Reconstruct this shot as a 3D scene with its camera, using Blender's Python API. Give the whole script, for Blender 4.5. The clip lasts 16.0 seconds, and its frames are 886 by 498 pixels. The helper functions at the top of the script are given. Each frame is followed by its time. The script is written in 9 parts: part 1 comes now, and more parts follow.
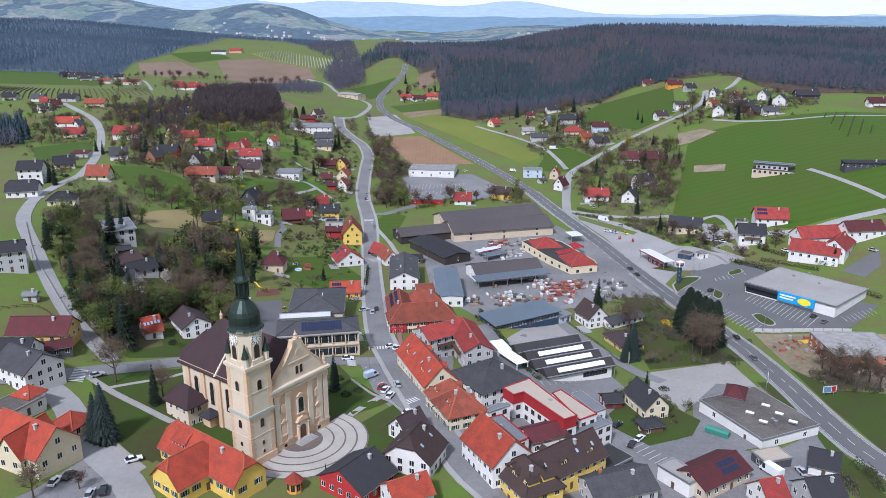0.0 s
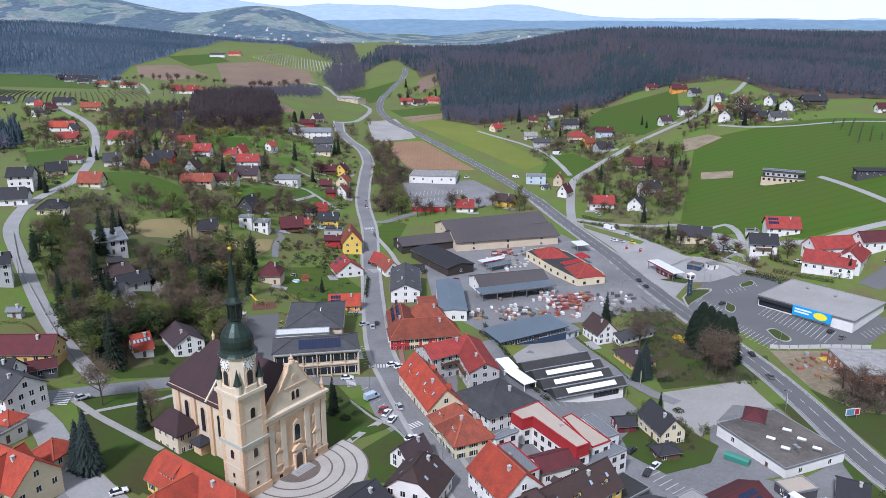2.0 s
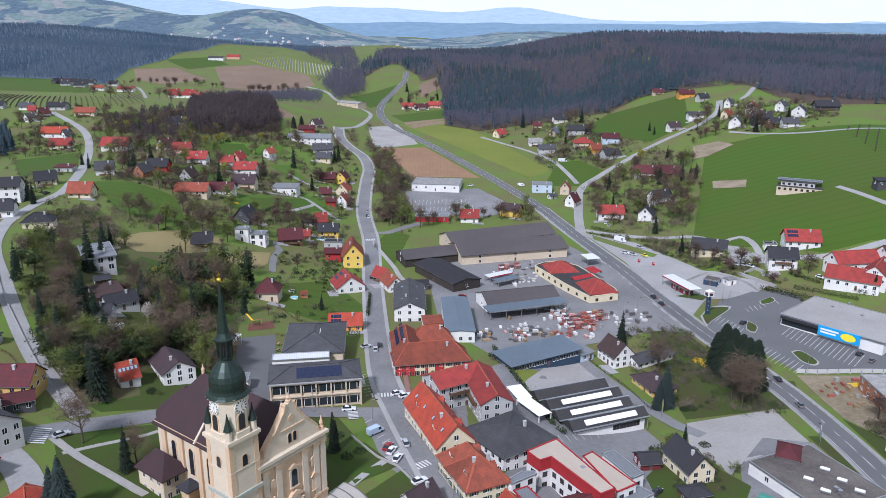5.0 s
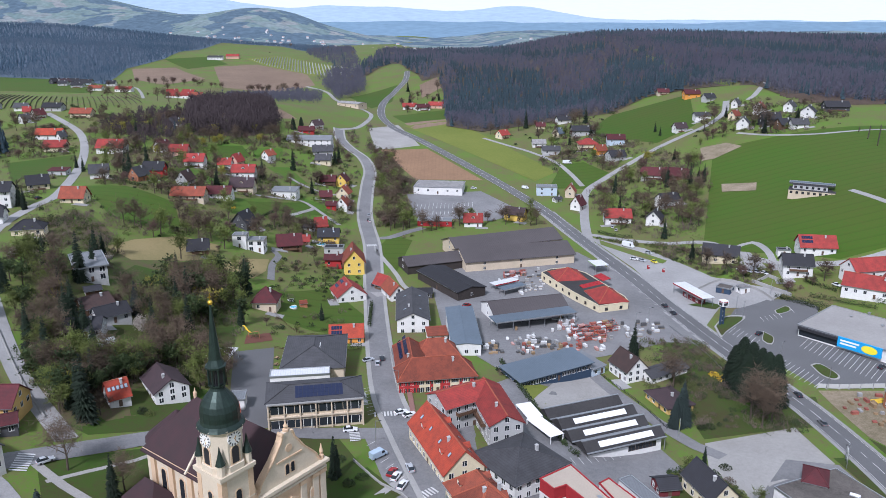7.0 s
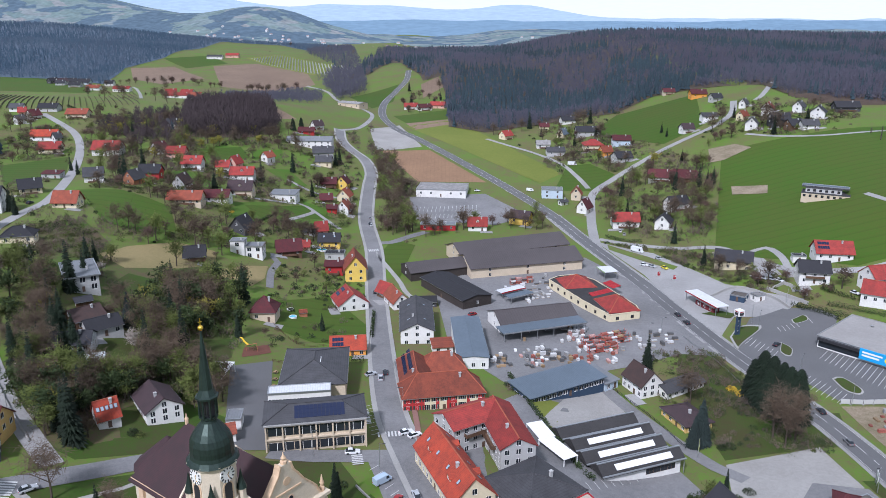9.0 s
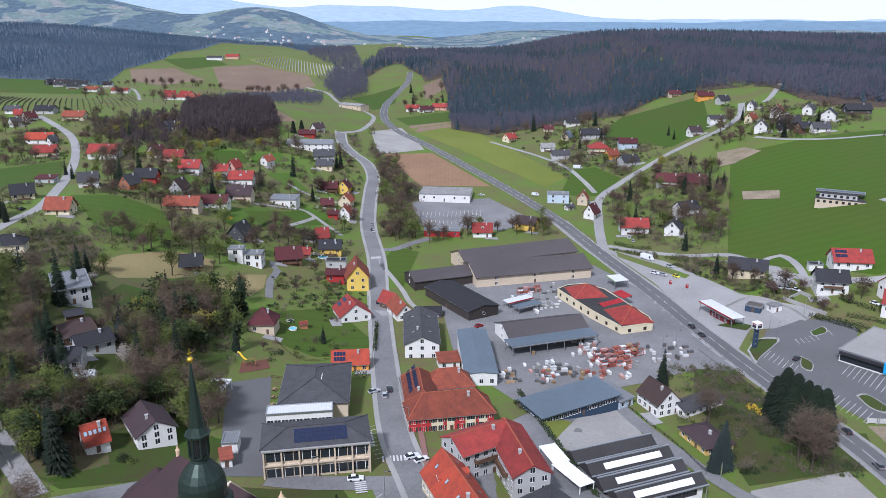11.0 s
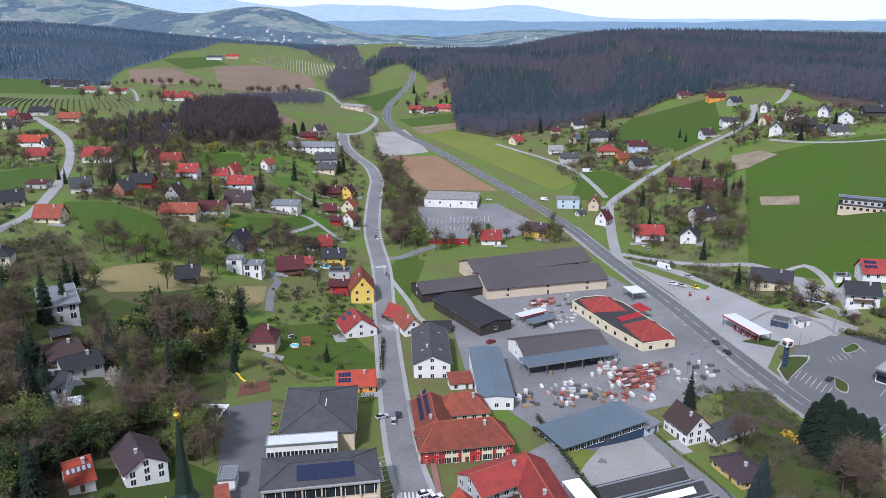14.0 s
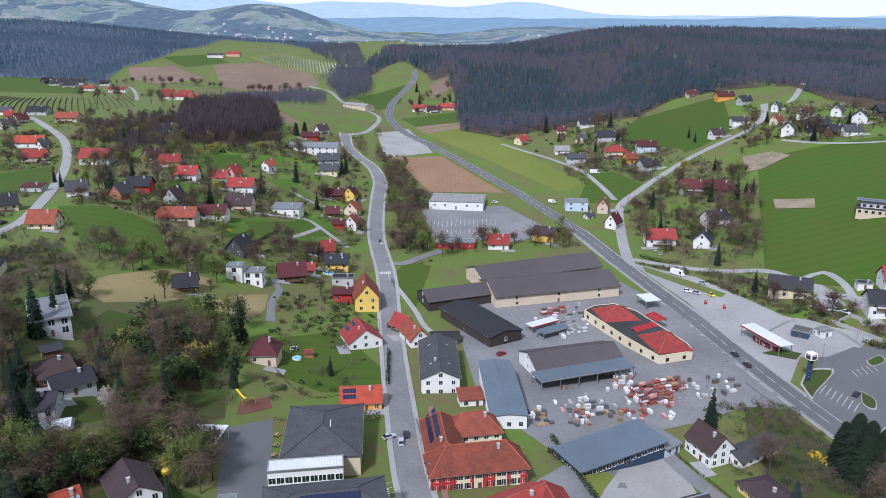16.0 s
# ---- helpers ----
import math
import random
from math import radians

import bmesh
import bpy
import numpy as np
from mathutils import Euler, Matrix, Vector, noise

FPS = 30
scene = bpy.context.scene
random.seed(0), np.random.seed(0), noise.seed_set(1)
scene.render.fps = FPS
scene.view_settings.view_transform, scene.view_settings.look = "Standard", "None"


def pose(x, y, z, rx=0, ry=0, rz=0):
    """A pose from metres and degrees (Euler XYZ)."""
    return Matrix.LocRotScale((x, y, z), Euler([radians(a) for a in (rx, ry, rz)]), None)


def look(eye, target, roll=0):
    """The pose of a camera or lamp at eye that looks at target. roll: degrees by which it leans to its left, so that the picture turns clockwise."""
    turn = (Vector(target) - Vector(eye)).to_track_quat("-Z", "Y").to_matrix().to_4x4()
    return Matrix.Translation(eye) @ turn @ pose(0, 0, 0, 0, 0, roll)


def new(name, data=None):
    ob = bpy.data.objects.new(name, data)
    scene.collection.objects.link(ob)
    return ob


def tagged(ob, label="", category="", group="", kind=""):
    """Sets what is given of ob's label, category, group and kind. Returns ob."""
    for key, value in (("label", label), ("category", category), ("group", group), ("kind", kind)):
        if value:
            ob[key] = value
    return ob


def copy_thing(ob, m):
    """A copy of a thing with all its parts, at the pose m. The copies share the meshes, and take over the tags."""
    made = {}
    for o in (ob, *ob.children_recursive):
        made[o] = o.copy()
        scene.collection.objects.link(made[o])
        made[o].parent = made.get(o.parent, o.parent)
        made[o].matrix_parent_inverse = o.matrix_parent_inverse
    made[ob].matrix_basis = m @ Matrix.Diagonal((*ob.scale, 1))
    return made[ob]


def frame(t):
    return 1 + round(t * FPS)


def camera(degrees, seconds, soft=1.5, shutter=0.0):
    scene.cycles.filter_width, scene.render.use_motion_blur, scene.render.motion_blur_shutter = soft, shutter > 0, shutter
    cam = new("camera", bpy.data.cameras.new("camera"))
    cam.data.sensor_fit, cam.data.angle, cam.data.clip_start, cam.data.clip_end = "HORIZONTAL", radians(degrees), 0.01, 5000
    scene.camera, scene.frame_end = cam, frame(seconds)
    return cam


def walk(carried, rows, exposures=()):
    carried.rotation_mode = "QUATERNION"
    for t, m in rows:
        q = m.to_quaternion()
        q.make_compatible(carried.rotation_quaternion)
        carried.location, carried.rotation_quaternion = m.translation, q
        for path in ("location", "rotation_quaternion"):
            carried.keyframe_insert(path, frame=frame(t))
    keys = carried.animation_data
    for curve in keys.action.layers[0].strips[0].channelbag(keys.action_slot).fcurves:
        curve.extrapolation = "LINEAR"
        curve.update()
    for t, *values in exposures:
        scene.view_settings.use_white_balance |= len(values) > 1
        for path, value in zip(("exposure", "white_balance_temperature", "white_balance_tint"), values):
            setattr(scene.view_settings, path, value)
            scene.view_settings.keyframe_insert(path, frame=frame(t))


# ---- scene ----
cam = camera(60.0, 16.0, soft=0.6)
# seconds, place in metres, then pitch, roll and yaw in degrees
ROWS = [
    (0, 0.00, 0.00, 117.00, -16.955, 0.000, 0.000),
    (0.5, -0.38, 3.14, 117.06, -16.897, -0.036, -0.010),
    (1, -0.80, 6.33, 117.13, -16.845, -0.066, -0.017),
    (1.5, -1.19, 9.54, 117.20, -16.802, -0.089, -0.024),
    (2, -1.61, 12.67, 117.23, -16.750, -0.108, -0.025),
    (2.5, -2.01, 15.76, 117.25, -16.699, -0.126, -0.030),
    (3, -2.46, 18.75, 117.31, -16.650, -0.142, -0.035),
    (3.5, -2.91, 21.78, 117.45, -16.597, -0.157, -0.038),
    (4, -3.43, 24.86, 117.58, -16.555, -0.164, -0.045),
    (6.5, -5.87, 40.50, 118.04, -16.601, -0.132, -0.056),
    (7, -6.29, 43.70, 118.11, -16.636, -0.118, -0.052),
    (7.5, -6.72, 46.96, 118.16, -16.681, -0.102, -0.045),
    (8, -7.21, 50.23, 118.21, -16.712, -0.090, -0.038),
    (8.5, -7.68, 53.37, 118.22, -16.723, -0.083, -0.035),
    (9, -8.22, 56.36, 118.17, -16.727, -0.082, -0.030),
    (11.5, -10.96, 72.16, 118.06, -16.653, -0.092, 0.013),
    (12, -11.59, 75.22, 117.98, -16.645, -0.102, 0.015),
    (12.5, -12.22, 78.22, 117.86, -16.649, -0.111, 0.019),
    (13, -12.86, 81.22, 117.79, -16.662, -0.115, 0.028),
    (13.5, -13.56, 84.19, 117.77, -16.681, -0.116, 0.037),
    (14, -14.31, 87.23, 117.80, -16.702, -0.112, 0.049),
    (14.5, -15.03, 90.28, 117.87, -16.734, -0.104, 0.068),
    (15, -15.72, 93.41, 118.02, -16.778, -0.096, 0.087),
    (15.5, -16.36, 96.63, 118.21, -16.844, -0.084, 0.113),
    (16, -16.97, 100.00, 118.46, -16.913, -0.068, 0.136),
]
walk(cam, [(t, pose(x, y, z, 90 + pitch, roll, yaw)) for t, x, y, z, pitch, roll, yaw in ROWS], ((0.0, 0.27, 5600, 20), (16.0, 0.27, 5600, 20)))

# ---- land ----
def smooth(a, b, v):
    u = min(1.0, max(0.0, (v - a) / (b - a)))
    return u * u * (3 - 2 * u)


def bump(x, y, cx, cy, rx, ry, amp):
    """A rounded hill."""
    return amp * math.exp(-((x - cx) / rx) ** 2 - ((y - cy) / ry) ** 2)


def height(x, y):
    """Height of the land: a shallow valley that falls from the church, with a slope on either side and wooded hills behind."""
    z = 5.0 - 14.0 * smooth(180, 400, y) + 20.0 * smooth(490, 900, y) + 6.0 * smooth(900, 1900, y)
    left = smooth(-45, -200, x) * 36 * (1 - 0.3 * smooth(450, 650, y) - 0.45 * smooth(800, 1150, y)) * (0.5 + 0.5 * smooth(180, 330, y))
    right = smooth(85 + 80 * (1 - smooth(330, 420, y)), 330, x) * 44 * smooth(250, 480, y) * (1 - 0.3 * smooth(900, 1500, y))
    z -= 9.0 * smooth(0, 55, x) * (1 - smooth(250, 370, y))
    z += left + right + bump(x, y, -40, 1330, 160, 220, 20) - bump(x, y, -210, 1200, 120, 250, 12)
    z += bump(x, y, 330, 1500, 420, 330, 34) + bump(x, y, 1100, 1500, 600, 450, 36) + bump(x, y, 60, 1900, 420, 300, 22)
    z += bump(x, y, -900, 1750, 420, 220, 32) + bump(x, y, -1250, 2300, 600, 380, 75)
    return z


# ---- daylight: thin high cloud, soft sun from behind the left shoulder ----
SUN_UP, SUN_ROUND = 46.0, 205.0
world = bpy.data.worlds.new("sky")
scene.world = world
world.use_nodes = True
wn = world.node_tree.nodes
wl = world.node_tree.links
sky = wn.new("ShaderNodeTexSky")
sky.sky_type = "NISHITA"
sky.sun_disc = False
sky.sun_elevation, sky.sun_rotation = radians(SUN_UP), radians(SUN_ROUND)
sky.air_density, sky.dust_density, sky.ozone_density = 1.2, 3.0, 1.0
# thin cloud veil: greys the blue of the clear sky
veil = wn.new("ShaderNodeMix")
veil.data_type = "RGBA"
veil.inputs[0].default_value = 0.7
veil.inputs[7].default_value = (12.6, 13.9, 14.3, 1)
wl.new(sky.outputs[0], veil.inputs[6])
wl.new(veil.outputs[2], wn["Background"].inputs[0])
wn["Background"].inputs[1].default_value = 0.052

sun = new("sun", bpy.data.lights.new("sun", "SUN"))
sun.data.energy, sun.data.angle, sun.data.color = 3.5, radians(6), (1.0, 0.97, 0.92)
sun.matrix_world = look((0, 0, 300), Vector((0, 0, 300)) - 100 * Vector((math.sin(radians(SUN_ROUND)) * math.cos(radians(SUN_UP)), math.cos(radians(SUN_ROUND)) * math.cos(radians(SUN_UP)), math.sin(radians(SUN_UP)))))


# ---- materials ----
MATS = {}


def surface(name, base, dark=None, rough=0.85, grain=1.5, patch=0.12, bump_by=0.15, metal=0.0, spread=0.0, stripes=None, amount=0.75):
    """A weathered surface: fine grain, broad stains, light relief, and a tint of its own for each object (spread).
    stripes: (axis, period in metres, depth) for rows of tiles, boards or sheet seams."""
    if name in MATS:
        return MATS[name]
    m = bpy.data.materials.new(name)
    m.use_nodes = True
    n, l = m.node_tree.nodes, m.node_tree.links
    b = n["Principled BSDF"]
    b.inputs["Roughness"].default_value = rough
    b.inputs["Metallic"].default_value = metal
    b.inputs["Specular IOR Level"].default_value = 0.3
    if dark is None:
        dark = tuple(c * 0.62 for c in base)
    co = n.new("ShaderNodeTexCoord")
    fine, broad = n.new("ShaderNodeTexNoise"), n.new("ShaderNodeTexNoise")
    fine.inputs["Scale"].default_value, fine.inputs["Detail"].default_value = grain, 6
    fine.inputs["Roughness"].default_value = 0.7
    broad.inputs["Scale"].default_value, broad.inputs["Detail"].default_value = patch, 4
    for t in (fine, broad):
        l.new(co.outputs["Object"], t.inputs["Vector"])
    grit = n.new("ShaderNodeTexNoise")
    grit.inputs["Scale"].default_value, grit.inputs["Detail"].default_value = grain * 4.5, 3
    l.new(co.outputs["Object"], grit.inputs["Vector"])
    half = n.new("ShaderNodeMath")
    half.operation = "MULTIPLY"
    half.inputs[1].default_value = 0.38
    l.new(broad.outputs[0], half.inputs[0])
    both = n.new("ShaderNodeMath")
    both.operation = "MULTIPLY_ADD"
    both.inputs[1].default_value = 0.28
    l.new(grit.outputs[0], both.inputs[0])
    l.new(half.outputs[0], both.inputs[2])
    add = n.new("ShaderNodeMath")
    add.operation = "MULTIPLY_ADD"
    l.new(fine.outputs[0], add.inputs[0])
    add.inputs[1].default_value = 0.34
    l.new(both.outputs[0], add.inputs[2])
    ramp = n.new("ShaderNodeMapRange")
    ramp.inputs[1].default_value, ramp.inputs[2].default_value = 0.5 - 0.1, 0.5 + 0.1
    l.new(add.outputs[0], ramp.inputs[0])
    mix = n.new("ShaderNodeMix")
    mix.data_type = "RGBA"
    mix.inputs[6].default_value = (*[d * amount + c * (1 - amount) for d, c in zip(dark, base)], 1)
    mix.inputs[7].default_value = (*base, 1)
    l.new(ramp.outputs[0], mix.inputs[0])
    col = mix.outputs[2]
    if spread:
        info = n.new("ShaderNodeObjectInfo")
        hs = n.new("ShaderNodeHueSaturation")
        val = n.new("ShaderNodeMapRange")
        val.inputs[3].default_value, val.inputs[4].default_value = 1 - spread, 1 + spread
        l.new(info.outputs["Random"], val.inputs[0])
        l.new(val.outputs[0], hs.inputs["Value"])
        l.new(col, hs.inputs["Color"])
        col = hs.outputs[0]
    rel = fine.outputs[0]
    if stripes:
        axis, period, deep = stripes
        sep = n.new("ShaderNodeSeparateXYZ")
        l.new(co.outputs["Object"], sep.inputs[0])
        fr = n.new("ShaderNodeMath")
        fr.operation = "MULTIPLY"
        fr.inputs[1].default_value = 1 / period
        l.new(sep.outputs["xyz".index(axis)], fr.inputs[0])
        saw = n.new("ShaderNodeMath")
        saw.operation = "FRACT"
        l.new(fr.outputs[0], saw.inputs[0])
        edge = n.new("ShaderNodeMapRange")
        edge.inputs[1].default_value, edge.inputs[2].default_value = 0.0, 0.3
        edge.inputs[3].default_value, edge.inputs[4].default_value = 1 - deep, 1.0
        l.new(saw.outputs[0], edge.inputs[0])
        mul = n.new("ShaderNodeMix")
        mul.data_type, mul.blend_type = "RGBA", "MULTIPLY"
        mul.inputs[0].default_value = 1
        l.new(col, mul.inputs[6])
        l.new(edge.outputs[0], mul.inputs[7])
        col = mul.outputs[2]
    l.new(col, b.inputs["Base Color"])
    if bump_by:
        bp = n.new("ShaderNodeBump")
        bp.inputs["Strength"].default_value, bp.inputs["Distance"].default_value = bump_by, 0.1
        l.new(rel, bp.inputs["Height"])
        l.new(bp.outputs[0], b.inputs["Normal"])
    MATS[name] = m
    return m


def plain(name, base, rough=0.5, metal=0.0, glow=0.0):
    if name in MATS:
        return MATS[name]
    m = bpy.data.materials.new(name)
    m.use_nodes = True
    b = m.node_tree.nodes["Principled BSDF"]
    b.inputs["Base Color"].default_value = (*base, 1)
    b.inputs["Roughness"].default_value = rough
    b.inputs["Metallic"].default_value = metal
    if glow:
        b.inputs["Emission Color"].default_value = (*base, 1)
        b.inputs["Emission Strength"].default_value = glow
    MATS[name] = m
    return m


SHUTTER_GREEN = plain("green_shutter", (0.05, 0.09, 0.05), 0.6)
SHUTTER_DARK = plain("dark_shutter", (0.035, 0.04, 0.035), 0.6)
GLASS = plain("window_glass", (0.02, 0.025, 0.03), 0.08)
FRAME = plain("white_frame", (0.72, 0.72, 0.70), 0.5)
BROWN_FRAME = plain("brown_frame", (0.10, 0.06, 0.04), 0.6)
METAL = plain("galvanised", (0.42, 0.43, 0.44), 0.4, 0.8)
DARK_METAL = plain("dark_metal", (0.05, 0.05, 0.055), 0.45, 0.5)
SOLAR = plain("solar_cells", (0.012, 0.018, 0.05), 0.12)
ASPHALT = surface("asphalt", (0.212, 0.21, 0.21), (0.128, 0.127, 0.128), 0.9, 0.7, 0.05, amount=0.9)
ASPHALT_DARK = surface("asphalt_dark", (0.132, 0.132, 0.134), (0.094, 0.094, 0.096), 0.9, 2.5, 0.05)
ASPHALT_PALE = surface("asphalt_pale", (0.31, 0.306, 0.298), (0.21, 0.206, 0.2), 0.9, 0.7, 0.06)
CONCRETE = surface("concrete", (0.34, 0.335, 0.32), (0.24, 0.235, 0.22), 0.9, 1.5, 0.1)
GRAVEL = surface("gravel", (0.33, 0.32, 0.30), (0.22, 0.21, 0.195), 0.95, 0.8, 0.06, 0.4)
EARTH = surface("bare_earth", (0.29, 0.235, 0.17), (0.15, 0.125, 0.075), 0.95, 0.5, 0.06, 0.5, amount=1.0)
FIELD = surface("ploughed_soil", (0.235, 0.165, 0.115), (0.165, 0.115, 0.08), 0.95, 0.12, 0.012, 0.5, 0, 0.1, ("x", 6.0, 0.12), 1.0)
FIELD_WARM = surface("warm_soil", (0.27, 0.165, 0.095), (0.20, 0.12, 0.07), 0.95, 0.3, 0.02, 0.5, 0, 0, ("x", 3.0, 0.1), 1.0)
RUBBER = surface("rubber_tiles", (0.16, 0.065, 0.045), None, 0.9, 2, 0.1)
LAWN_FRESH = surface("fresh_lawn", (0.034, 0.078, 0.005), (0.052, 0.046, 0.016), 0.95, 0.6, 0.06, 0.3, amount=1.0)
PAINT = surface("road_paint", (0.62, 0.62, 0.60), (0.42, 0.42, 0.41), 0.7, 3.0, 0.5)
LAWN = surface("lawn", (0.086, 0.166, 0.015), (0.125, 0.098, 0.048), 0.95, 0.3, 0.03, 0.4, amount=1.0)
MEADOW = surface("meadow", (0.04, 0.092, 0.004), (0.056, 0.08, 0.008), 0.95, 0.25, 0.018, 0.3, 0, 0.08, ("y", 9.0, 0.14), 1.0)
LAWN_VIVID = surface("vivid_lawn", (0.05, 0.13, 0.007), (0.072, 0.11, 0.014), 0.95, 0.4, 0.03, 0.3, amount=1.0)
PALE_MEADOW = surface("pale_meadow", (0.15, 0.17, 0.03), (0.10, 0.13, 0.018), 0.95, 0.4, 0.02, 0.3)
DRY_GRASS = surface("dry_grass", (0.26, 0.205, 0.095), (0.17, 0.15, 0.06), 0.95, 0.7, 0.05, 0.3)
WOOD_FLOOR = surface("wood_floor", (0.058, 0.108, 0.012), (0.1, 0.07, 0.042), 0.95, 0.3, 0.04, 0.4, amount=1.0)
LEAF_LITTER = surface("leaf_litter", (0.085, 0.066, 0.045), (0.05, 0.04, 0.028), 0.95, 0.8, 0.03, 0.4)


def tile_roof(name, base):
    return surface("roof_" + name, base, tuple(c * 0.45 + 0.012 for c in base), 0.85, 1.6, 0.35, 0.3, 0.0, 0.2, ("z", 0.24, 0.25), 0.9)


def metal_roof(name, base):
    return surface("sheet_" + name, base, tuple(c * 0.75 for c in base), 0.5, 0.8, 0.1, 0.1, 0.2, 0.05, ("x", 0.8, 0.18))


def plaster(name, base):
    return surface("plaster_" + name, base, tuple(c * 0.8 for c in base), 0.9, 1.2, 0.15, 0.12, 0.0, 0.04)


ROOFS = {
    "red": tile_roof("red", (0.31, 0.044, 0.036)), "orange": tile_roof("orange", (0.36, 0.056, 0.028)), "rust": tile_roof("rust", (0.27, 0.068, 0.038)),
    "brown": tile_roof("brown", (0.056, 0.034, 0.03)), "maroon": tile_roof("maroon", (0.1, 0.022, 0.026)), "grey": tile_roof("grey", (0.066, 0.066, 0.071)),
    "slate": tile_roof("slate", (0.034, 0.034, 0.04)), "plum": tile_roof("plum", (0.058, 0.037, 0.041)), "pale": tile_roof("pale", (0.30, 0.29, 0.28)),
    "hall": surface("hall_sheets", (0.085, 0.075, 0.075), (0.055, 0.048, 0.049), 0.8, 1.2, 0.06, 0.2, 0, 0.05, ("x", 1.1, 0.2)), "blue_sheet": metal_roof("blue", (0.13, 0.165, 0.20)), "grey_sheet": metal_roof("grey", (0.20, 0.21, 0.22)), "white_sheet": metal_roof("white", (0.70, 0.71, 0.72)),
    "bitumen": surface("bitumen", (0.145, 0.13, 0.115), (0.06, 0.053, 0.048), 0.9, 0.9, 0.09, 0.2, amount=1.0), "felt_grey": surface("grey_felt", (0.31, 0.30, 0.285), (0.22, 0.21, 0.2), 0.9, 0.8, 0.08, 0.15), "sand": surface("roof_gravel", (0.42, 0.36, 0.29), (0.32, 0.27, 0.22), 0.95, 2.5, 0.1, 0.3),
    "green_copper": surface("dark_copper", (0.035, 0.055, 0.045), (0.02, 0.03, 0.026), 0.45, 1.5, 0.3, 0.1, 0.5, 0, ("x", 0.6, 0.2)),
}
WALLS = {
    "white": plaster("white", (0.70, 0.69, 0.66)), "cream": plaster("cream", (0.66, 0.58, 0.40)), "yellow": plaster("yellow", (0.72, 0.50, 0.11)),
    "ochre": plaster("ochre", (0.60, 0.40, 0.14)), "grey": plaster("grey", (0.42, 0.42, 0.41)), "beige": plaster("beige", (0.55, 0.46, 0.34)),
    "pink": plaster("pink", (0.60, 0.36, 0.28)), "red": plaster("red", (0.40, 0.035, 0.035)), "brown": surface("timber", (0.13, 0.075, 0.045), None, 0.85, 2, 0.3, 0.2, 0, 0.1, ("z", 0.2, 0.3)),
    "blue": plaster("blue", (0.16, 0.22, 0.30)), "pale_blue": plaster("pale_blue", (0.45, 0.53, 0.60)), "dark": plaster("dark", (0.07, 0.07, 0.075)), "orange": plaster("orange", (0.68, 0.30, 0.06)),
    "crimson": plaster("crimson", (0.33, 0.026, 0.03)), "maroon_wood": surface("maroon_boards", (0.16, 0.03, 0.035), None, 0.8, 2, 0.3, 0.2, 0, 0.1, ("x", 0.2, 0.3)),
    "dark_wood": surface("dark_boards", (0.06, 0.05, 0.045), None, 0.85, 2, 0.3, 0.2, 0, 0.1, ("x", 0.25, 0.3)), "navy": plaster("navy", (0.035, 0.06, 0.10)), "green": plaster("green", (0.30, 0.42, 0.20)), "brick": surface("raw_brick", (0.40, 0.17, 0.09), None, 0.9, 2, 0.2, 0.3, 0, 0, ("z", 0.25, 0.35)),
}


# ---- building blocks ----
def mesh_of(name, bm, *mats):
    me = bpy.data.meshes.new(name)
    bm.to_mesh(me)
    bm.free()
    for m in mats:
        me.materials.append(m)
    return me


def part(name, data, material, parent, label="", m=None):
    """One mesh object under a thing or a part. data: a bmesh or a mesh to share."""
    if isinstance(data, bmesh.types.BMesh):
        data = mesh_of(name, data, *(material if isinstance(material, tuple) else (material,)))
    ob = new(name, data)
    ob.parent = parent
    if m is not None:
        ob.matrix_basis = m
    if label:
        ob["label"] = label
    return ob


def box(bm, x0, x1, y0, y1, z0, z1, slot=0, m=None):
    v = [bm.verts.new(p if m is None else m @ Vector(p)) for p in ((x0, y0, z0), (x1, y0, z0), (x1, y1, z0), (x0, y1, z0), (x0, y0, z1), (x1, y0, z1), (x1, y1, z1), (x0, y1, z1))]
    for q in ((0, 3, 2, 1), (4, 5, 6, 7), (0, 1, 5, 4), (1, 2, 6, 5), (2, 3, 7, 6), (3, 0, 4, 7)):
        bm.faces.new([v[i] for i in q]).material_index = slot
    return v


def boxes(*items):
    bm = bmesh.new()
    for it in items:
        box(bm, *it)
    return bm


def prism(bm, outline, a, b, axis="y", slot=0, m=None):
    """Sweeps a closed outline of (u, w) pairs from a to b along an axis; u, w are the other two axes in order."""
    def at(u, w, s):
        p = {"x": (s, u, w), "y": (u, s, w), "z": (u, w, s)}[axis]
        return Vector(p) if m is None else m @ Vector(p)
    lo, hi = [bm.verts.new(at(u, w, a)) for u, w in outline], [bm.verts.new(at(u, w, b)) for u, w in outline]
    n = len(outline)
    bm.faces.new(lo).material_index = slot
    bm.faces.new(hi[::-1]).material_index = slot
    for i in range(n):
        bm.faces.new((lo[i], hi[i], hi[(i + 1) % n], lo[(i + 1) % n])).material_index = slot


def lathe(bm, profile, sides=16, slot=0, x=0.0, y=0.0, turn=0.0):
    """Turns a profile of (radius, z) pairs round an upright axis."""
    rings = [[bm.verts.new((x + r * math.cos(turn + 2 * math.pi * k / sides), y + r * math.sin(turn + 2 * math.pi * k / sides), z)) for k in range(sides)] for r, z in profile]
    for a, b in zip(rings, rings[1:]):
        for k in range(sides):
            bm.faces.new((a[k], a[(k + 1) % sides], b[(k + 1) % sides], b[k])).material_index = slot
    bm.faces.new(rings[0][::-1]).material_index = slot
    bm.faces.new(rings[-1]).material_index = slot


def solid(bm):
    bmesh.ops.recalc_face_normals(bm, faces=bm.faces)
    return bm


